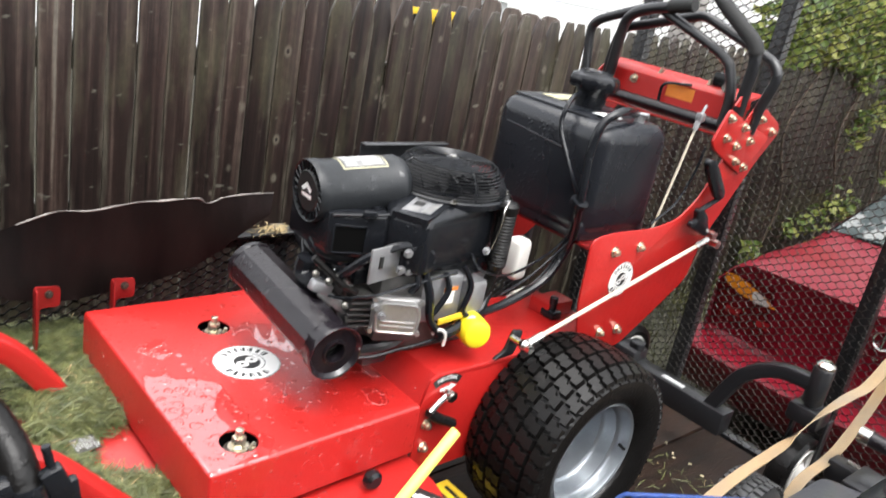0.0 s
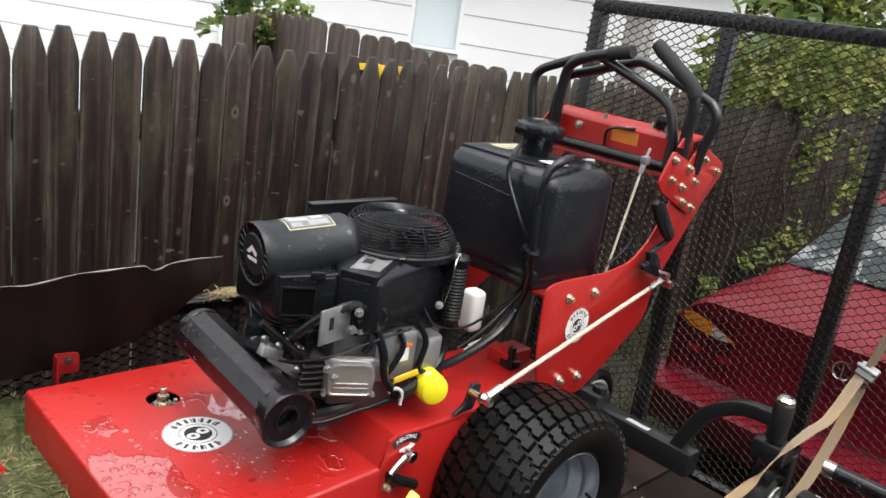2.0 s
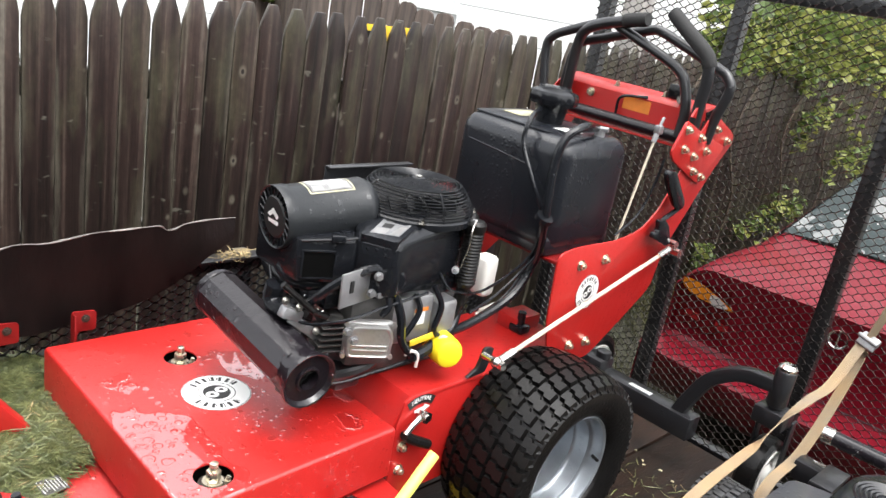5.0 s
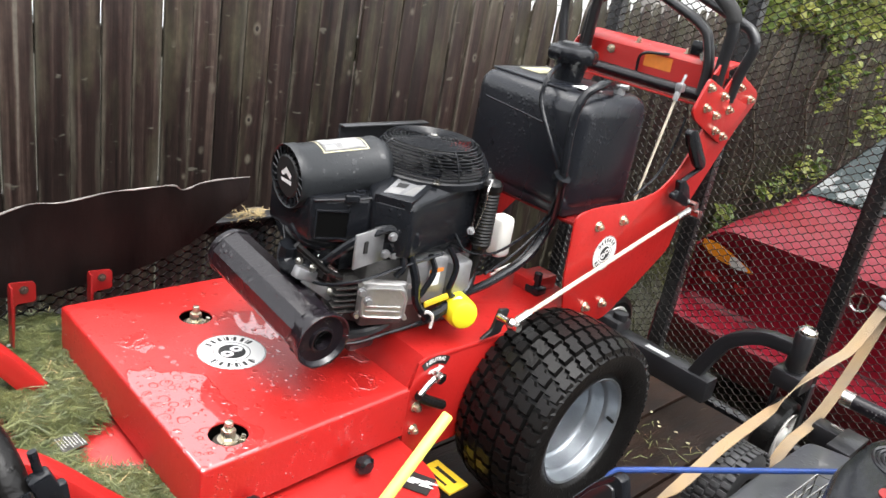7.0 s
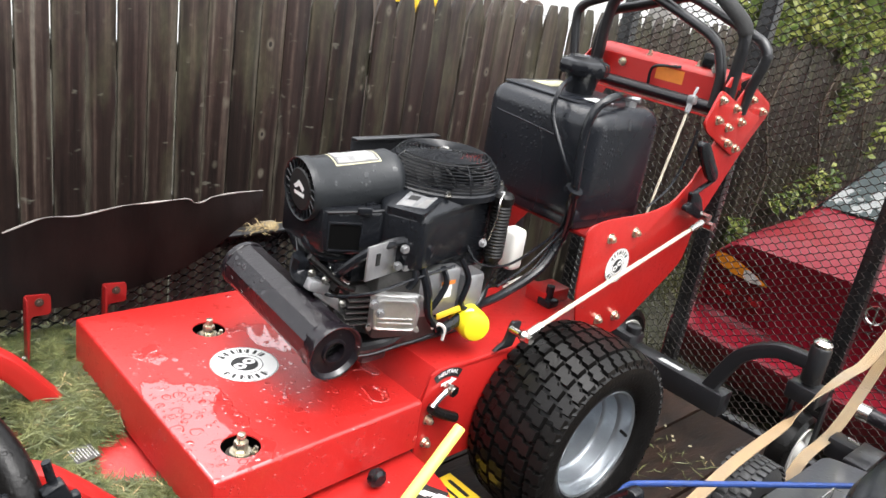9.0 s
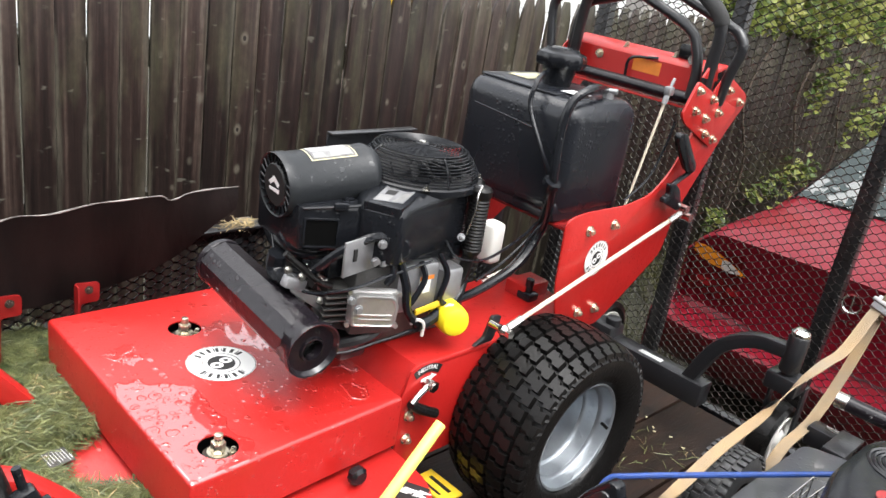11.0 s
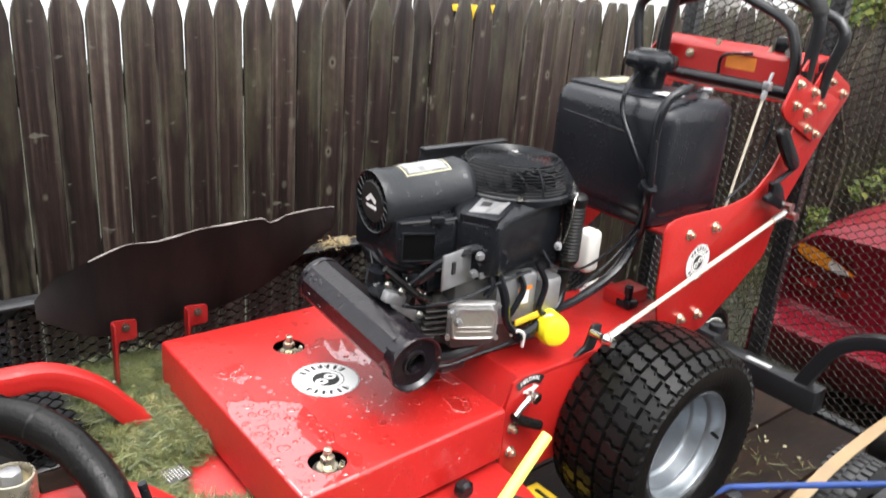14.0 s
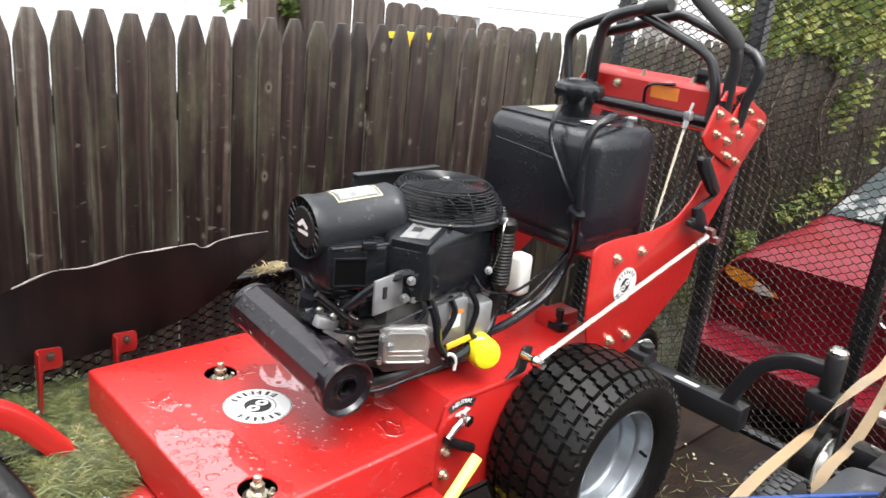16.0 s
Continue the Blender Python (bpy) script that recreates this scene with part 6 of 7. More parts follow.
# front caster arms
bm = B()
tube(bm, [(-1.235, 0.36, 0.195), (-1.24, 0.318, 0.25), (-1.245, 0.26, 0.32), (-1.25, 0.19, 0.363), (-1.25, 0.12, 0.372), (-1.25, 0.06, 0.373)], 0.0205, 24, 5, square=True)
part("caster_arm", bm, RED, mower)
bm = B()
tube(bm, [(-0.80, 0.40, 0.19), (-0.815, 0.32, 0.25), (-0.835, 0.235, 0.335), (-0.85, 0.19, 0.365), (-0.86, 0.12, 0.378), (-0.86, 0.06, 0.378)], 0.0215, 24, 5, square=True)
part("caster_arm", bm, RED, mower)
for x in (-1.25, -0.86):
    bm = B()
    rod(bm, (x, 0.055, 0.30), (x, 0.055, 0.415), 0.032, 20)
    part("pivot_housing", bm, RED, mower)
    bm = B()
    lathe(bm, [(0.02, 0.414), (0.028, 0.416), (0.03, 0.42), (0.03, 0.452), (0.0285, 0.456), (0.026, 0.456), (0.0245, 0.452), (0.0245, 0.424), (0.0, 0.424)], (x, 0.055, 0), (0, 0, 1), 28)
    part("pivot_cap", bm, BOLT, mower, "brass-coloured pivot cap")
    bm = B()
    rod(bm, (x, 0.055, 0.42), (x, 0.055, 0.462), 0.014, 6, bevel=0.002)
    part("kingpin_nut", bm, ALU, mower)
    bm = B()
    lathe(bm, [(0.05, -0.045), (0.115, -0.05), (0.14, -0.035), (0.143, 0), (0.14, 0.035), (0.115, 0.05), (0.05, 0.045)], (x, 0.01, 0.143), (1, 0, 0), 32)
    cw = part("caster_wheel", bm, RUBBER, mower)
    bm = B()
    rod(bm, (x - 0.047, 0.01, 0.143), (x + 0.047, 0.01, 0.143), 0.055, 20)
    part("rim", bm, RED2, cw)
    bm = B()
    box(bm, (x, 0.04, 0.29), (0.16, 0.07, 0.02), 0.003)
    for s in (-0.073, 0.073):
        box(bm, (x + s, 0.025, 0.21), (0.012, 0.06, 0.16), 0.002)
    part("caster_fork", bm, RED, mower)
bolts(mower, [(-0.80, 0.37, 0.235), (-0.82, 0.365, 0.225)], (0, -0.2, 1), 0.01, 0.014, 0.01, material=BOLT)

# cut grass lying on the deck, a printed plate and some dry bits
def on_deck(rg):
    while True:
        x, y = rg.uniform(-1.5, -0.78), rg.uniform(0.27, 0.45)
        bare = ((x + 1.02) / 0.085) ** 2 + ((y - 0.425) / 0.10) ** 2 < 1
        if not bare and y < 0.42 + (0.1 if x < -1.36 else 0):
            break
    return x, y, 0.208 + 0.035 * rg.random() * (0.4 + 0.6 * noise.noise(Vector((x * 6, y * 6, 0))) ** 2 + 0.5 * (x < -1.1))


tagged(blades("grass_clippings", GRASS, 19000, on_deck, 0.06, 0.0009, None, 0.28, 3), "fresh cut grass clippings lying on the mower deck", "grass", kind="stuff")
tagged(blades("dry_clippings", STRAW, 500, on_deck, 0.04, 0.0012, None, 0.5, 4), "pale dry stalks among the cut grass", "grass", kind="stuff")
bm = B()
box(bm, (-1.055, 0.333, 0.224), (0.042, 0.042, 0.001), 0, Matrix.Rotation(0.1, 3, "Z"))
pl = part("serial_plate", bm, DARKCAST, mower, "black plate with pale printed bars")
for k in range(8):
    bm = B()
    box(bm, (-1.055, 0.315 + 0.0053 * k, 0.225), (0.036 - 0.008 * (k % 3), 0.0014, 0.0006), 0, Matrix.Rotation(0.1, 3, "Z"))
    part("printed_bar", bm, GREYLINE, pl)


# ---- red car behind the gate ----
car = thing("car", "wine-red sedan parked close behind the trailer gate", "car", (-0.3, 2.5, GZ))
CM = Matrix.Translation((-0.565, 2.86, GZ + 0.03)) @ Matrix.Rotation(radians(2), 4, "Z")
prof = [(0.14, 0.16), (0.09, 0.19), (0.03, 0.25), (-0.05, 0.375), (-0.052, 0.40), (-0.04, 0.413), (0.085, 0.438), (0.098, 0.463), (0.085, 0.64), (0.056, 0.775), (0.05, 0.803), (0.075, 0.818),
        (0.28, 0.846), (0.46, 0.868), (0.60, 0.893), (1.0, 1.235), (1.2, 1.32), (1.6, 1.36), (2.3, 1.32), (3.1, 0.95), (3.9, 0.82), (4.2, 0.7), (4.25, 0.4), (4.2, 0.18)]


def car_point(s, k, out=0.0):
    """Point of the body: s from -1 to 1 across, k along the outline from tail to nose."""
    i = min(int(k), len(prof) - 2)
    t = k - i
    ly, lz = prof[i][0] + (prof[i + 1][0] - prof[i][0]) * t, prof[i][1] + (prof[i + 1][1] - prof[i][1]) * t
    half = 0.78 - max(0, 0.55 - ly) * 0.05 + (0.05 if lz < 0.445 else 0.0)
    cabin = min(1, max(0, (lz - 0.83) / 0.06))
    half += (0.69 - max(0, lz - 0.9) * 0.62 - half) * cabin
    rear = max(0, 1 - ly / 1.0)
    ly2 = ly + rear * 0.06 * abs(s) ** 3.2
    lid = min(1, max(0, (lz - 0.74) / 0.06))
    lz2 = lz - 0.035 * abs(s) ** 2.4 * (1 if lz > 0.6 else 0.3) - 0.11 * lid * max(0, (abs(s) - 0.8) / 0.2) ** 2
    return CM @ Vector((s * (half + out), ly2 - out * rear, lz2 + out * (1 - rear)))


bm = B()
NS = 40
cols = [[bm.verts.new(car_point(-1 + 2 * j / NS, k)) for k in range(len(prof))] for j in range(NS + 1)]
for a, b in zip(cols, cols[1:]):
    for k in range(len(prof) - 1):
        bm.faces.new((a[k], b[k], b[k + 1], a[k + 1]))
for colv in (cols[0], cols[-1]):
    base = [bm.verts.new((v.co.x, v.co.y, GZ + 0.22)) for v in colv]
    for k in range(len(prof) - 1):
        bm.faces.new((colv[k], colv[k + 1], base[k + 1], base[k]))
part("body", bm, CARRED, car, "wine-red car body", True)


def patch(name, s0, s1, k0, k1, out, material, parent, label="", ns=8, nk=4):
    bm = B()
    g = [[bm.verts.new(car_point(s0 + (s1 - s0) * i / ns, k0 + (k1 - k0) * j / nk, out)) for j in range(nk + 1)] for i in range(ns + 1)]
    for a, b in zip(g, g[1:]):
        for j in range(nk):
            bm.faces.new((a[j], b[j], b[j + 1], a[j + 1]))
    return part(name, bm, material, parent, label)


def lens(name, s0, s1, ka, kb, half, out, material, parent, label):
    """Slanting lamp lens, rounded outside and drawn to a point inside."""
    bm = B()
    g = []
    for i in range(13):
        f = i / 12
        h = half * min(1, 0.45 + 3 * f) * min(1, 0.06 + 1.7 * (1 - f)) ** 0.8
        g.append([bm.verts.new(car_point(s0 + (s1 - s0) * f, ka + (kb - ka) * f + h * (j - 2) / 2, out)) for j in range(5)])
    for a, b in zip(g, g[1:]):
        for j in range(4):
            bm.faces.new((a[j], b[j], b[j + 1], a[j + 1]))
    return part(name, bm, material, parent, label)


patch("window_trim", -0.87, 0.87, 14.06, 14.97, 0.004, HOLLOW, car, "black rubber window trim")
patch("rear_window", -0.83, 0.83, 14.08, 14.93, 0.008, CARGLASS, car, "dark reflective rear window")
for s in (-1, 1):
    lampp = patch("tail_lamp", 0.97 * s, 0.66 * s, 7.3, 8.75, 0.006, LAMPRED, car, "red tail lamp")
    lens("turn_lens", 0.95 * s, 0.63 * s, 8.6, 8.16, 0.24, 0.010, LAMPAMBER, lampp, "amber lens")
    lens("clear_lens", 0.765 * s, 0.655 * s, 8.34, 8.19, 0.17, 0.014, CLEAR, lampp, "clear lens")
    for a_, b_ in ((0.9, 0.81), (0.71, 0.635)):
        patch("reflector", a_ * s, b_ * s, 7.5, 7.68, 0.009, LAMPBRIGHT, lampp, "bright red reflector")
patch("bumper_seam", -0.98, 0.98, 6.45, 6.6, 0.003, INK, car)
bm = B()
pc = car_point(-0.104, 8.58, 0.012)
lathe(bm, [(0.03, 0.0), (0.036, 0.004), (0.036, -0.004), (0.03, 0.0)], pc, CM.to_3x3() @ Vector((0, 1, 0)), 28)
rod(bm, pc + Vector((0, 0, 0.032)), pc - Vector((0, 0, 0.032)), 0.004, 8)
part("emblem", bm, CHROME, car, "plain chrome ring emblem")
for sx, w_ in ((-0.28, 0.012), (-0.185, 0.026), (-0.115, 0.018), (-0.085, 0.012)):
    bm = B()
    box(bm, car_point(sx, 7.99, 0.006), (w_, 0.006, 0.009), 0.002)
    part("chrome_badge", bm, CHROME, car, "small plain chrome badge")
for x, yl in ((-0.65, 0.75), (0.65, 0.75), (-0.65, 3.4), (0.65, 3.4)):
    bm = B()
    p = CM @ Vector((x, yl, 0.31))
    lathe(bm, [(0.19, -0.1), (0.29, -0.1), (0.31, -0.07), (0.31, 0.07), (0.29, 0.1), (0.19, 0.1)], p, CM.to_3x3() @ Vector((1, 0, 0)), 28)
    wh = part("wheel", bm, RUBBER, car)
    bm = B()
    rod(bm, p - CM.to_3x3() @ Vector((0.085, 0, 0)), p + CM.to_3x3() @ Vector((0.085, 0, 0)), 0.19, 24)
    part("rim", bm, ZINC, wh)

# ---- black mower with the arched caster arm, by the gate ----
bmow = thing("black_mower", "black mower with arched front caster arm and dark grey deck", "mower", (-0.3, 1.6, 0))
bm = B()
box(bm, (-0.785, 1.80, 0.132), (0.335, 0.058, 0.066), 0.005)
part("front_beam", bm, STEELBLACK, bmow)
bm = B()
box(bm, (-0.787, 1.79, 0.1665), (0.07, 0.018, 0.002), 0)
part("sticker", bm, GREYLINE, bmow, "small silver sticker")
bm = B()
box(bm, (-0.945, 1.80, 0.16), (0.075, 0.075, 0.075), 0.014)
rod(bm, (-0.93, 1.80, 0.19), (-0.93, 1.80, 0.215), 0.022, 16, bevel=0.004)
part("pivot_block", bm, STEELBLACK, bmow)
bm = B()
tube(bm, [(-0.675, 1.80, 0.145), (-0.648, 1.80, 0.215), (-0.618, 1.80, 0.276), (-0.578, 1.80, 0.314), (-0.527, 1.80, 0.340), (-0.48, 1.80, 0.346), (-0.44, 1.80, 0.348)], 0.0185, 24, 6, square=True)
part("caster_arm", bm, STEELBLACK, bmow)
bm = B()
lathe(bm, [(0.022, 0.30), (0.0245, 0.304), (0.0245, 0.392), (0.022, 0.396), (0.0, 0.396)], (-0.44, 1.80, 0), (0, 0, 1), 24)
part("pivot_housing", bm, STEELBLACK, bmow)
bm = B()
lathe(bm, [(0.0215, 0.394), (0.0225, 0.404), (0.015, 0.412), (0.0, 0.414)], (-0.44, 1.80, 0), (0, 0, 1), 24)
part("pivot_cap", bm, CHROME, bmow, "shiny domed cap")
bm = B()
rod(bm, (-0.44, 1.80, 0.27), (-0.44, 1.80, 0.305), 0.016, 12)
box(bm, (-0.44, 1.805, 0.27), (0.08, 0.07, 0.045), 0.006)
box(bm, (-0.478, 1.845, 0.17), (0.007, 0.03, 0.17), 0.002)
box(bm, (-0.403, 1.858, 0.17), (0.007, 0.03, 0.17), 0.002)
part("caster_fork", bm, STEELBLACK, bmow)
CWC = (-0.44, 1.835, 0.098)
bm = B()
lathe(bm, [(0.062, -0.024), (0.085, -0.028), (0.095, -0.02), (0.098, 0), (0.095, 0.02), (0.085, 0.028), (0.062, 0.024)], CWC, (1, 0, 0), 36)
cw = part("caster_wheel", bm, RUBBER, bmow)
bm = B()
lathe(bm, [(0.012, 0.03), (0.022, 0.03), (0.03, 0.02), (0.05, 0.018), (0.067, 0.029), (0.069, 0.026), (0.05, 0.0)], CWC, (1, 0, 0), 32)
part("rim", bm, WHITE, cw, "dirty white wheel rim")
bm = B()
rod(bm, (-0.482, 1.845, 0.098), (-0.392, 1.845, 0.098), 0.006, 10)
part("axle_bolt", bm, CHROME, cw)
bm = B()
slab(bm, rounded([(-0.25, 1.0), (-0.272, 1.09), (-0.291, 1.18), (-0.294, 1.27), (-0.289, 1.553), (-0.20, 1.582), (0.02, 1.62), (0.02, 1.0)], 0.03), 2, 0.12, 0.28, 0.012)
part("deck", bm, DECKGREY, bmow, "dark grey wet deck shell")
GTC = Vector((-0.392, 1.48, 0.113))
bm = B()
lathe(bm, [(0.045, -0.04), (0.08, -0.046), (0.102, -0.038), (0.108, -0.015), (0.109, 0), (0.108, 0.015), (0.102, 0.038), (0.08, 0.046), (0.045, 0.04)], GTC, (1, 0, 0), 48)
gt = part("wheel", bm, GREYTYRE, bmow, "grey worn turf tyre")
bm = B()
box(bm, (0, 0.109, 0), (0.019, 0.006, 0.0125), 0.001)
block = solid(bm, "tread_block", GREYTYRE)
for k in range(36):
    for j in range(4):
        o = new("tread_block", block)
        o.parent = gt
        o.matrix_basis = Matrix.Translation(GTC + Vector((-0.033 + 0.022 * j, 0, 0))) @ Matrix.Rotation(2 * math.pi * (k + 0.5 * (j % 2)) / 36, 4, "X")
bm = B()
box(bm, (-0.29, 1.755, 0.205), (0.1, 0.05, 0.05), 0.006)
box(bm, (-0.25, 1.70, 0.24), (0.05, 0.12, 0.012), 0.003)
part("bracket", bm, STEELBLACK, bmow)
bm = B()
rod(bm, (-0.30, 1.75, 0.313), (0.02, 1.75, 0.318), 0.018, 16)
part("cross_tube", bm, WETBLACK, bmow)
bm = B()
rod(bm, (-0.306, 1.75, 0.313), (-0.281, 1.75, 0.3135), 0.0195, 16)
part("bright_collar", bm, CHROME, bmow)
bm = B()
rod(bm, (-0.305, 1.748, 0.238), (-0.236, 1.745, 0.236), 0.005, 8)
part("pin", bm, CHROME, bmow)
bm = B()
slab(bm, rounded([(-0.09, 0.98), (-0.102, 1.029), (-0.131, 1.118), (-0.152, 1.227), (-0.15, 1.36), (-0.12, 1.43), (0.02, 1.47), (0.02, 0.98)], 0.03), 2, 0.26, 0.45, 0.028)
part("engine_hood", bm, BLACK, bmow, "glossy black engine cover")
for k in range(5):
    bm = B()
    lathe(bm, [(0.022 + 0.008 * k, 0.0), (0.0245 + 0.008 * k, 0.003), (0.027 + 0.008 * k, 0.0)], (-0.07, 1.31, 0.451), (0, 0, 1), 28)
    part("vent_ring", bm, STEELBLACK, bmow)
for x, y_, w_ in ((-0.066, 1.13, 0.028), (-0.062, 1.115, 0.02)):
    bm = B()
    box(bm, (x, y_, 0.4506), (w_, 0.008, 0.001), 0, Matrix.Rotation(0.9, 3, "Z"))
    part("printed_bar", bm, DECAL, bmow, "white printed bar")
bm = B()
rod(bm, (-0.058, 1.195, 0.4495), (-0.058, 1.195, 0.4515), 0.02, 20)
part("red_mark", bm, RED2, bmow, "round red mark")
bas = B()
for x0, x1 in ((-0.192, -0.19), (-0.176, -0.166)):
    tube(bas, [(x0, 1.10, 0.36), (x1, 1.30, 0.36)], 0.0018, 6, 0)
    tube(bas, [(x0, 1.10, 0.335), (x1, 1.30, 0.335)], 0.0018, 6, 0)
part("muffler_guard", bas, CHROME, bmow, "bright wire guard")
for k in range(6):
    t_ = k / 5
    bm = B()
    tube(bm, [(-0.192 + 0.002 * t_, 1.10 + 0.2 * t_, 0.27), (-0.192 + 0.002 * t_, 1.10 + 0.2 * t_, 0.36), (-0.176 + 0.01 * t_, 1.105 + 0.2 * t_, 0.36), (-0.176 + 0.01 * t_, 1.105 + 0.2 * t_, 0.27)], 0.0018, 6, 0)
    part("guard_hoop", bm, CHROME, bmow)
bm = B()
box(bm, (-0.165, 1.16, 0.305), (0.045, 0.13, 0.06), 0.014, Matrix.Rotation(-0.15, 3, "Z"), 3)
part("muffler", bm, CASTBRIGHT, bmow)

# its second caster wheel, by the pivot block
bm = B()
lathe(bm, [(0.07, -0.022), (0.09, -0.026), (0.106, -0.018), (0.11, 0), (0.106, 0.018), (0.09, 0.026), (0.07, 0.022)], (-1.015, 1.88, 0.11), (1, 0, 0), 36)
cw2 = part("caster_wheel", bm, RUBBER, bmow)
bm = B()
lathe(bm, [(0.012, 0.028), (0.022, 0.028), (0.03, 0.018), (0.055, 0.016), (0.074, 0.026), (0.076, 0.022), (0.055, 0.0)], (-1.015, 1.88, 0.11), (1, 0, 0), 32)
part("rim", bm, WHITE, cw2, "dirty white wheel rim")

# small red and black pieces by the strap
sk = thing("red_tool_head", "small red metal tool head with bolts on the trailer floor", "tool", (-0.3, 1.08, 0))
bm = B()
slab(bm, rounded([(-0.36, 1.08), (-0.30, 1.13), (-0.22, 1.13), (-0.22, 1.04), (-0.33, 1.03)], 0.02), 2, 0.0, 0.235, 0.01)
part("body", bm, RED, sk)
bm = B()
lathe(bm, [(0.008, 0.236), (0.016, 0.236), (0.016, 0.244), (0.008, 0.244)], (-0.315, 1.085, 0), (0, 0, 1), 16)
bolt(bm, (-0.28, 1.095, 0.236), (0, 0, 1), 0.008)
part("fitting", bm, BOLT, sk)
pad = thing("plastic_guard", "scuffed black plastic guard standing on the trailer floor", "guard", (-0.43, 1.0, 0))
bm = B()
rim_ = rounded([(-0.455, 0.115), (-0.381, 0.218), (-0.369, 0.29), (-0.386, 0.338), (-0.404, 0.339), (-0.437, 0.30), (-0.478, 0.228), (-0.492, 0.19)], 0.016)
slab(bm, rim_, 1, 0.985, 1.015, 0.008)
part("shell", bm, BLACK, pad)
bm = B()
gx, gz = -0.428, 0.24
slab(bm, [(gx + (a - gx) * 0.8, gz + (b - gz) * 0.8) for a, b in rim_], 1, 0.978, 0.986, 0.004)
part("panel", bm, STEELBLACK, pad, "recessed matt black panel")
bm = B()
slab(bm, rounded([(-0.46, 0.0), (-0.39, 0.0), (-0.385, 0.22), (-0.46, 0.20)], 0.01), 1, 1.0, 1.012, 0.003)
part("stem", bm, BLACK, pad)

# tan ratchet strap, twisted once
def ribbon(bm, pts, w, twist, th=0.0022, steps=10):
    path = smooth_path(pts, steps)
    rings = []
    for i, p in enumerate(path):
        t = i / (len(path) - 1)
        d = (path[min(i + 1, len(path) - 1)] - path[max(i - 1, 0)]).normalized()
        a = twist(t)
        x = d.cross(Vector((0, 0, 1))).normalized()
        y = x.cross(d)
        u = math.cos(a) * x + math.sin(a) * y
        v = d.cross(u)
        rings.append([bm.verts.new(p + u * w / 2 * q + v * th / 2 * r) for q, r in ((-1, -1), (1, -1), (1, 1), (-1, 1))])
    for a, b in zip(rings, rings[1:]):
        for k in range(4):
            bm.faces.new((a[k], a[(k + 1) % 4], b[(k + 1) % 4], b[k]))


strap = thing("tie_down_strap", "worn tan webbing tie-down strap, twisted", "strap", (-0.35, 1.4, 0))
bm = B()
ribbon(bm, [(-0.40, 0.95, 0.05), (-0.405, 1.05, 0.15), (-0.408, 1.15, 0.183), (-0.408, 1.27, 0.19), (-0.405, 1.415, 0.232), (-0.385, 1.545, 0.286), (-0.375, 1.584, 0.315), (-0.365, 1.652, 0.351), (-0.36, 1.763, 0.371), (-0.35, 1.838, 0.391), (-0.345, 1.938, 0.465), (-0.342, 1.965, 0.485)], 0.027, lambda t: 0.1 + 1.05 * math.exp(-((t - 0.2) / 0.05) ** 2) + 1.05 * math.exp(-((t - 0.58) / 0.09) ** 2), steps=6)
part("webbing", bm, STRAP, strap)
bm = B()
ribbon(bm, [(-0.346, 1.56, 0.12), (-0.345, 1.59, 0.172), (-0.345, 1.64, 0.206), (-0.345, 1.77, 0.225), (-0.344, 1.877, 0.308), (-0.342, 1.965, 0.43), (-0.34, 1.968, 0.46)], 0.027, lambda t: 0.1 + 0.2 * t)
part("webbing", bm, STRAP, strap)
bm = B()
rotb = Matrix.Rotation(-0.55, 3, "X") @ Matrix.Rotation(0.25, 3, "Y")
box(bm, (-0.333, 1.955, 0.49), (0.046, 0.012, 0.036), 0.004, rotb)
box(bm, (-0.333, 1.947, 0.497), (0.052, 0.016, 0.010), 0.003, rotb)
part("buckle", bm, ALU, strap, "scuffed grey metal buckle")
bm = B()
ribbon(bm, [(-0.333, 1.955, 0.50), (-0.32, 1.95, 0.56), (-0.305, 1.945, 0.64), (-0.29, 1.95, 0.74)], 0.027, lambda t: 0.15)
part("webbing", bm, STRAP, strap)
bm = B()
tube(bm, [(-0.29, 1.95, 0.735), (-0.289, 1.958, 0.75), (-0.288, 1.98, 0.752), (-0.288, 1.992, 0.74)], 0.005, 8)
part("hook", bm, STEELBLACK, strap)
cord = thing("bungee_cord", "taut blue bungee cord across the trailer", "cord", (-0.2, 1.2, 0.3))
bm = B()
tube(bm, [(-0.43, 1.005, 0.285), (-0.428, 1.03, 0.31), (-0.40, 1.06, 0.322), (-0.30, 1.22, 0.325), (-0.10, 1.55, 0.325), (0.0, 1.72, 0.325)], 0.0055, 10, 5)
part("cord", bm, BLUE, cord)

# yellow handle leaning beside the deck, its tag and the black trigger piece
yh = thing("yellow_tool_handle", "bright yellow round tool handle leaning beside the mower", "tool", (-0.55, 0.6, 0))
bm = B()
hd0, hd1 = Vector((-0.60, 0.765, 0.415)), Vector((-0.595, 0.40, 0.015))
rod(bm, hd0, hd1, 0.0098, 20, bevel=0.003)
part("handle", bm, PALEYELLOW, yh)
tag = thing("tool_tag", "yellow tool with a yellow label on the trailer floor", "tool", (-0.75, 0.98, 0))
bm = B()
box(bm, (-0.765, 0.978, 0.086), (0.095, 0.055, 0.006), 0.001, Matrix.Rotation(0.02, 3, "Z"))
part("board", bm, LABELY, tag)
bm = B()
box(bm, (-0.80, 1.0, 0.041), (0.03, 0.02, 0.082), 0.002)
part("block", bm, INK, tag)
bm = B()
box(bm, (-0.765, 0.985, 0.0895), (0.06, 0.009, 0.001))
part("printed_bar", bm, INK, tag)
bm = B()
box(bm, (-0.765, 0.962, 0.0895), (0.05, 0.006, 0.001))
part("printed_bar", bm, INK, tag)
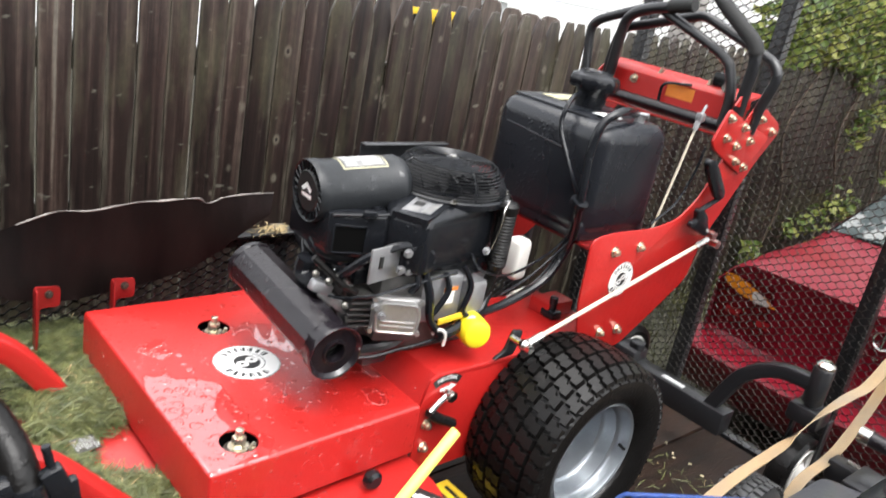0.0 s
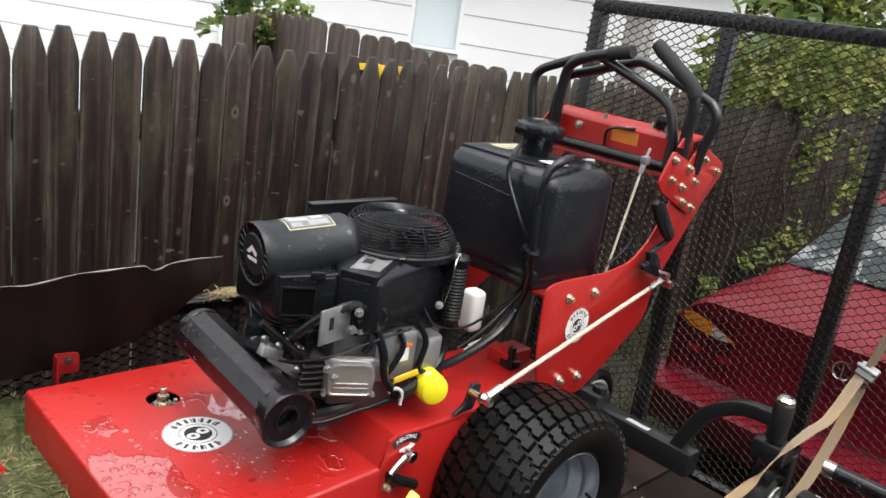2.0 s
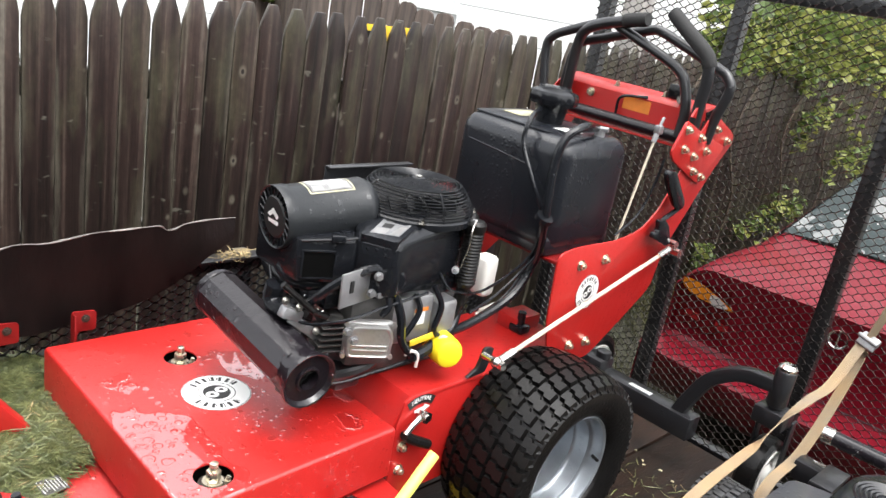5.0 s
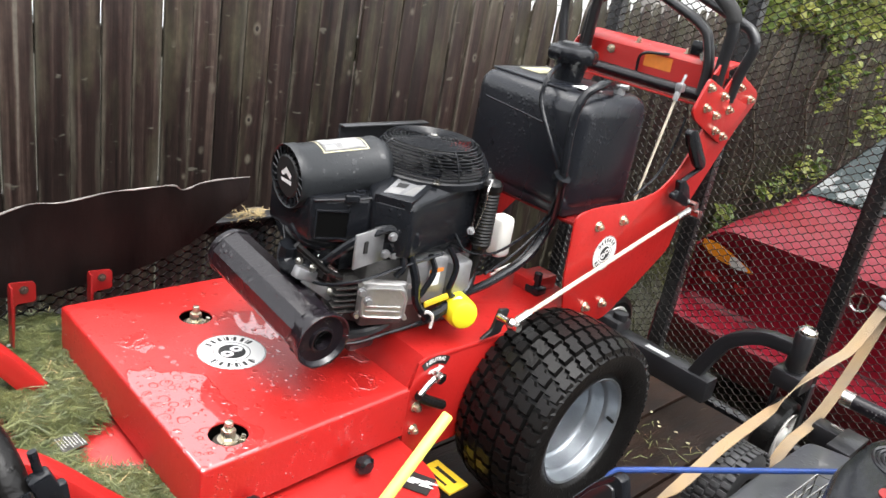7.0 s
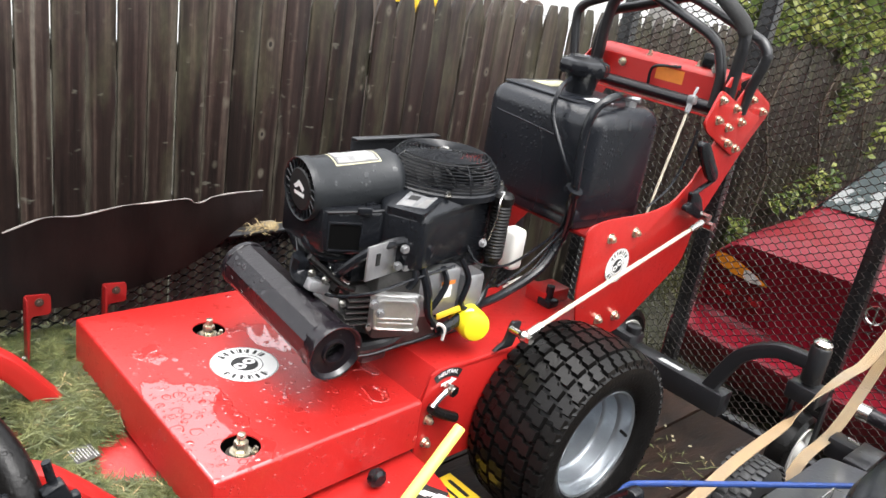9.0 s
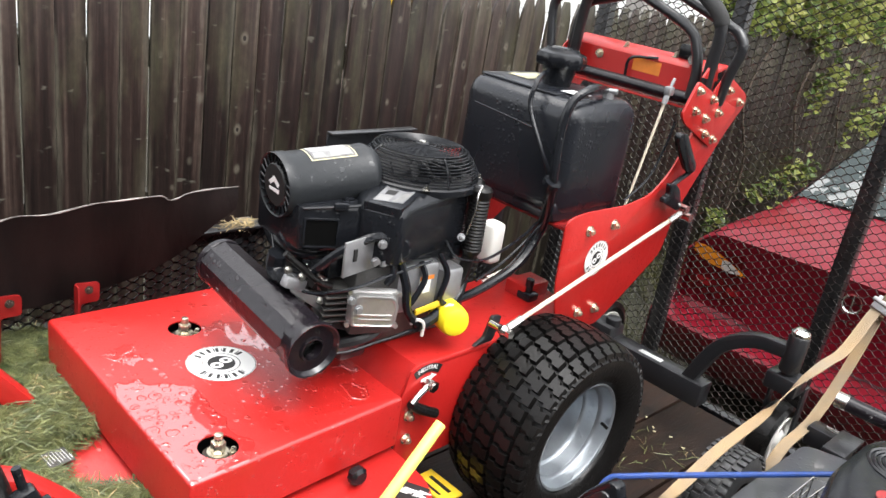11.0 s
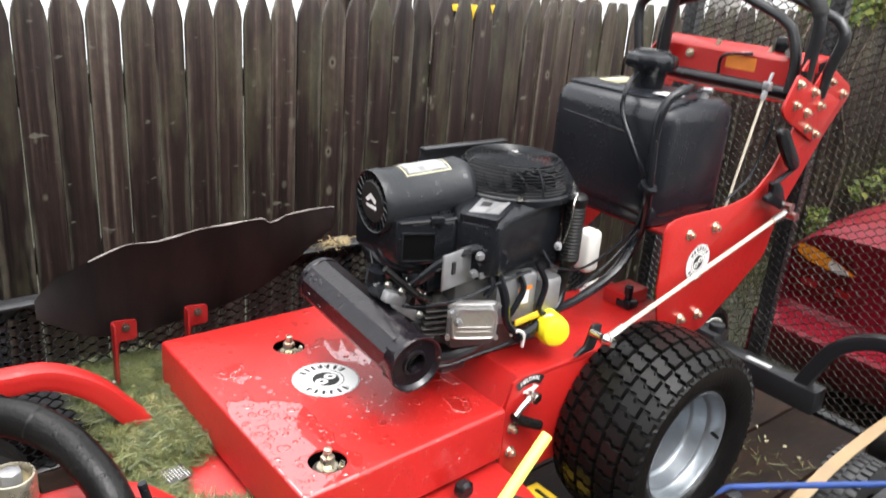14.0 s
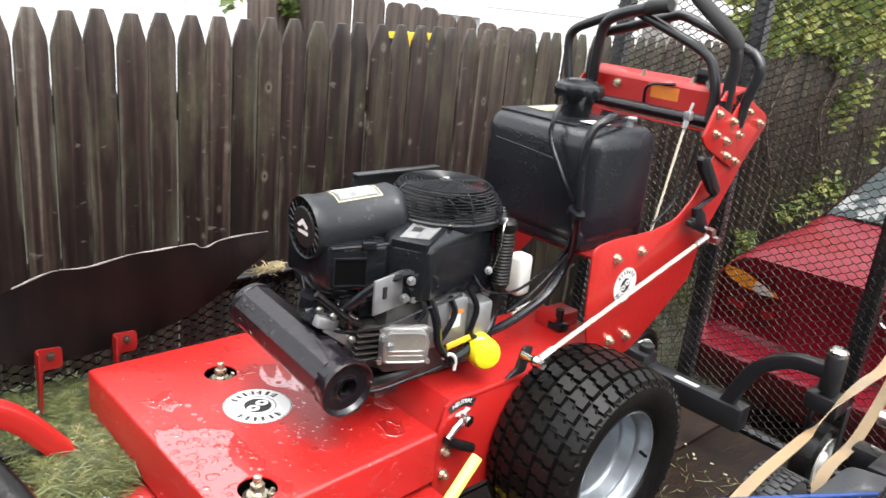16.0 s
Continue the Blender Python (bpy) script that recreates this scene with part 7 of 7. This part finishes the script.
trig = thing("black_lever", "black plastic lever beside the yellow handle", "lever", (-0.5, 0.55, 0))
bm = B()
tube(bm, [(-0.56, 0.42, 0.0), (-0.555, 0.45, 0.15), (-0.56, 0.50, 0.22), (-0.575, 0.545, 0.235), (-0.58, 0.575, 0.225)], lambda t: 0.02 - 0.008 * t, 10)
rod(bm, (-0.568, 0.54, 0.235), (-0.575, 0.535, 0.27), 0.008, 8)
part("arm", bm, BLACK, trig)

# black hose-like tube of the blower in front, with its clamp
blow = thing("leaf_blower_tube", "thick black ribbed blower tube with a clamp", "blower", (-0.85, 0.1, 0))
bm = B()
tube(bm, [(-1.03, 0.0, 0.46), (-0.955, 0.075, 0.482), (-0.885, 0.12, 0.475), (-0.815, 0.148, 0.445), (-0.768, 0.16, 0.40), (-0.75, 0.165, 0.33), (-0.74, 0.165, 0.0)],
     lambda t: 0.0255 + (0.0055 * math.sin(t * 200) if t < 0.14 else 0.0015 if t < 0.26 else 0.0), 18, 40)
part("tube", bm, RUBBER, blow)
bm = B()
lathe(bm, [(0.027, -0.012), (0.031, -0.012), (0.031, 0.012), (0.027, 0.012)], (-0.763, 0.162, 0.39), (0.25, 0.1, -1), 24)
box(bm, (-0.75, 0.198, 0.40), (0.022, 0.03, 0.055), 0.005, Matrix.Rotation(0.4, 3, "X"))
rod(bm, (-0.755, 0.192, 0.42), (-0.76, 0.185, 0.455), 0.006, 10)
box(bm, (-0.755, 0.128, 0.408), (0.03, 0.034, 0.024), 0.005, Matrix.Rotation(0.25, 3, "X"))
rod(bm, (-0.757, 0.135, 0.40), (-0.757, 0.205, 0.395), 0.006, 10)
box(bm, (-0.748, 0.215, 0.375), (0.016, 0.022, 0.06), 0.004, Matrix.Rotation(0.15, 3, "X"))
part("clamp", bm, BLACK, blow)
bm = B()
box(bm, (-0.765, 0.105, 0.365), (0.05, 0.05, 0.035), 0.012, Matrix.Rotation(0.4, 3, "Z"))
box(bm, (-0.765, 0.105, 0.18), (0.03, 0.03, 0.36), 0.008)
part("bracket", bm, BLACK, blow)

# straw on the far rail and litter on the floor
tagged(blades("straw_tuft", STRAW, 110, lambda r: (r.gauss(-1.475, 0.012), r.gauss(0.905, 0.03), 0.412 + abs(r.gauss(0, 0.008))), 0.035, 0.0012, None, 0.4, 8),
       "tuft of dry straw caught on the trailer rail", "straw", kind="stuff")


def on_floor(r):
    q = r.random()
    if q < 0.5:
        return r.gauss(-0.62, 0.06), r.gauss(1.62, 0.07), 0.004
    return r.uniform(-0.95, -0.3), r.uniform(0.9, 1.95), 0.003


tagged(blades("floor_clippings", GRASS, 80, on_floor, 0.04, 0.0012, None, 0.08, 9), "wisps of cut grass on the wet trailer planks", "grass", kind="stuff")
tagged(blades("floor_straw", STRAW, 14, on_floor, 0.04, 0.001, None, 0.08, 10), "dry stalks on the wet trailer planks", "straw", kind="stuff")

rgp = random.Random(77)
for k in range(5):
    scrap = thing("wood_chip", "small pale wood chip on the wet planks", "wood chip", ((-0.70, -0.687, -0.647, -0.74, -0.60)[k], (1.742, 1.727, 1.746, 1.769, 1.73)[k], 0.0), "chips on the floor")
    bm = B()
    slab(bm, rounded([(-0.005, -0.002), (0.004, -0.003), (0.005, 0.002), (-0.004, 0.003)], 0.001, 2), 2, 0.001, 0.0035, 0.0006)
    bmesh.ops.transform(bm, matrix=Matrix.Translation(scrap.location) @ Matrix.Rotation(rgp.uniform(0, 3), 4, "Z"), verts=bm.verts)
    part("chip", bm, PALELABEL, scrap)

# ---- plants ----
def by_fence(r):
    if r.random() < 0.6:
        return FX + 0.04 + abs(r.gauss(0, 0.09)), r.uniform(1.8, 6.5), GZ + 0.03 + abs(r.gauss(0, 0.04))
    return r.uniform(-2.15, -1.3), r.uniform(1.8, 5.0), GZ + 0.02


tagged(blades("grass_tufts", WEEDS, 3000, by_fence, 0.13, 0.003, None, 2.6, 14), "wet grass and weeds along the foot of the fence", "grass", kind="stuff")
vine = thing("vine", "leafy vine climbing over the fence behind the car", "vine", (-2.1, 6, GZ))


def on_fence(r):
    while True:
        if r.random() < 0.7:
            y = r.uniform(4.35, 9.5)
            z = 0.9 + 0.07 * noise.noise(Vector((y * 4, 0, 1))) + r.random() * (0.34 + 0.09 * (y - 4.35) + 0.12 * noise.noise(Vector((y * 1.7, 0, 5))))
            return FX + r.uniform(-0.12, 0.12), y, z
        if r.random() < 0.07:
            cy, cz, sy, sz = ((5.5, -0.18, 0.2, 0.05), (4.9, -0.34, 0.08, 0.06), (5.8, -0.12, 0.12, 0.05), (6.1, -0.05, 0.1, 0.08))[r.randrange(4)]
            return FX + 0.03 + abs(r.gauss(0, 0.05)), r.gauss(cy, sy), r.gauss(cz, sz)
        cy, low = ((5.85, 0.35), (6.25, -0.1), (6.6, 0.1), (7.0, -0.35), (7.5, -0.3), (8.1, -0.4), (8.8, -0.4), (9.6, -0.4), (10.5, -0.4))[r.randrange(9)]
        z = r.uniform(low, 1.0)
        y = cy + 0.16 * math.sin(z * 5 + cy) + r.gauss(0, 0.07 + 0.02 * max(0, cy - 6.5))
        if noise.noise(Vector((y * 4, z * 4, 3.0))) > 0.16:
            return FX + 0.03 + abs(r.gauss(0, 0.06)), y, z


leaves("leaves", LEAFY, 3600, on_fence, 0.068, vine, 11)
leaves("leaves", LEAF, 2800, on_fence, 0.07, vine, 12)
leaves("large_leaves", LEAF, 60, lambda r: (FX + r.uniform(-0.05, 0.15), r.uniform(4.5, 6.4), r.uniform(1.2, 1.55)), 0.15, vine, 13)
bm = B()
for k in range(9):
    y = 4.2 + 0.8 * k
    tube(bm, [(FX + 0.03, y, GZ), (FX + 0.035, y + 0.15, 0.0), (FX + 0.03, y - 0.1, 0.5), (FX + 0.03, y + 0.2, 1.0)], 0.008, 6)
part("stem", bm, BARK, vine)


def tree(name, label, base, height, spread, n, mats, seed, low=0.35, size=0.085):
    r = random.Random(seed)
    t = thing(name, label, "tree", (base[0], base[1], GZ), "trees beyond the fence")
    b = Vector((base[0], base[1], GZ))
    bm = B()
    tops = []
    tube(bm, [b, b + Vector((0.1, 0.05, height * 0.3)), b + Vector((0.0, 0.1, height * 0.6)), b + Vector((0.1, 0, height * 0.85))], lambda q: 0.14 * (1 - 0.75 * q), 10)
    for k in range(10):
        a = r.uniform(0, 6.28)
        z0 = height * r.uniform(0.25, 0.7)
        tip = b + Vector((math.cos(a) * spread * r.uniform(0.4, 0.9), math.sin(a) * spread * r.uniform(0.4, 0.9), z0 + height * r.uniform(0.05, 0.3)))
        tube(bm, [b + Vector((0.03, 0.05, z0)), (b + Vector((0.03, 0.05, z0))).lerp(tip, 0.5) + Vector((0, 0, 0.1)), tip], lambda q: 0.05 * (1 - 0.8 * q), 6)
        tops.append(tip)
    part("trunk", bm, BARK, t)
    clumps = tops + [b + Vector((r.uniform(-1, 1) * spread, r.uniform(-1, 1) * spread, height * r.uniform(low, 1.0))) for _ in range(46)]

    def place(rr):
        c = clumps[rr.randrange(len(clumps))]
        return c.x + rr.gauss(0, 0.24), c.y + rr.gauss(0, 0.24), c.z + rr.gauss(0, 0.18)
    for i, m in enumerate(mats):
        leaves("crown", m, n, place, size, t, seed + i)
    return t


tree("tree", "leafy green tree overhanging the fence", (-3.7, 10.0), 4.4, 1.8, 10500, (LEAF, LEAFY), 21, 0.2)
tree("tree", "dense leafy bush by the house corner", (-3.75, 8.9), 3.3, 0.75, 4200, (LEAF, LEAFY), 24, 0.25)
tree("tree", "dense green shrubby tree behind the fence", (-3.6, 12.5), 4.5, 2.2, 5200, (LEAF, LEAFY), 31, 0.15)
tree("tree", "dense green tree behind the parked car", (0.2, 14.0), 5.0, 2.6, 5200, (LEAF, LEAFY), 41, 0.15)
tree("tree", "green tree beyond the car", (3.6, 12.0), 5.0, 2.4, 4200, (LEAF, LEAFY), 51, 0.1)

climb = thing("vine", "leafy creeper on top of the neighbour's fence corner", "vine", (-4.1, 2.5, GZ))


def creeper(r):
    q = r.random()
    if q < 0.12:
        return -3.95 + r.gauss(0, 0.02), 2.47 + r.gauss(0.0, 0.03), r.uniform(0.84, 0.98)
    if q < 0.22:
        k = r.random()
        return -4.08 + r.gauss(0, 0.03), 2.16 + 0.28 * k + r.gauss(0, 0.015), 0.98 + 0.1 * k - 0.14 * (1 - k) ** 3 + r.gauss(0, 0.02)
    y = r.uniform(-0.26, 0.3)
    return -4.08 + r.gauss(0, 0.05), 2.57 + y, 0.95 + r.random() * (0.22 - 0.45 * abs(y)) + r.gauss(0, 0.02)


leaves("leaves", LEAF, 420, creeper, 0.055, climb, 61)
leaves("leaves", LEAFY, 90, creeper, 0.05, climb, 62)
bm = B()
tube(bm, [(-4.12, 2.5, GZ), (-4.12, 2.52, 0.4), (-4.1, 2.48, 0.9), (-4.08, 2.58, 1.02)], 0.008, 6)
part("stem", bm, BARK, climb)
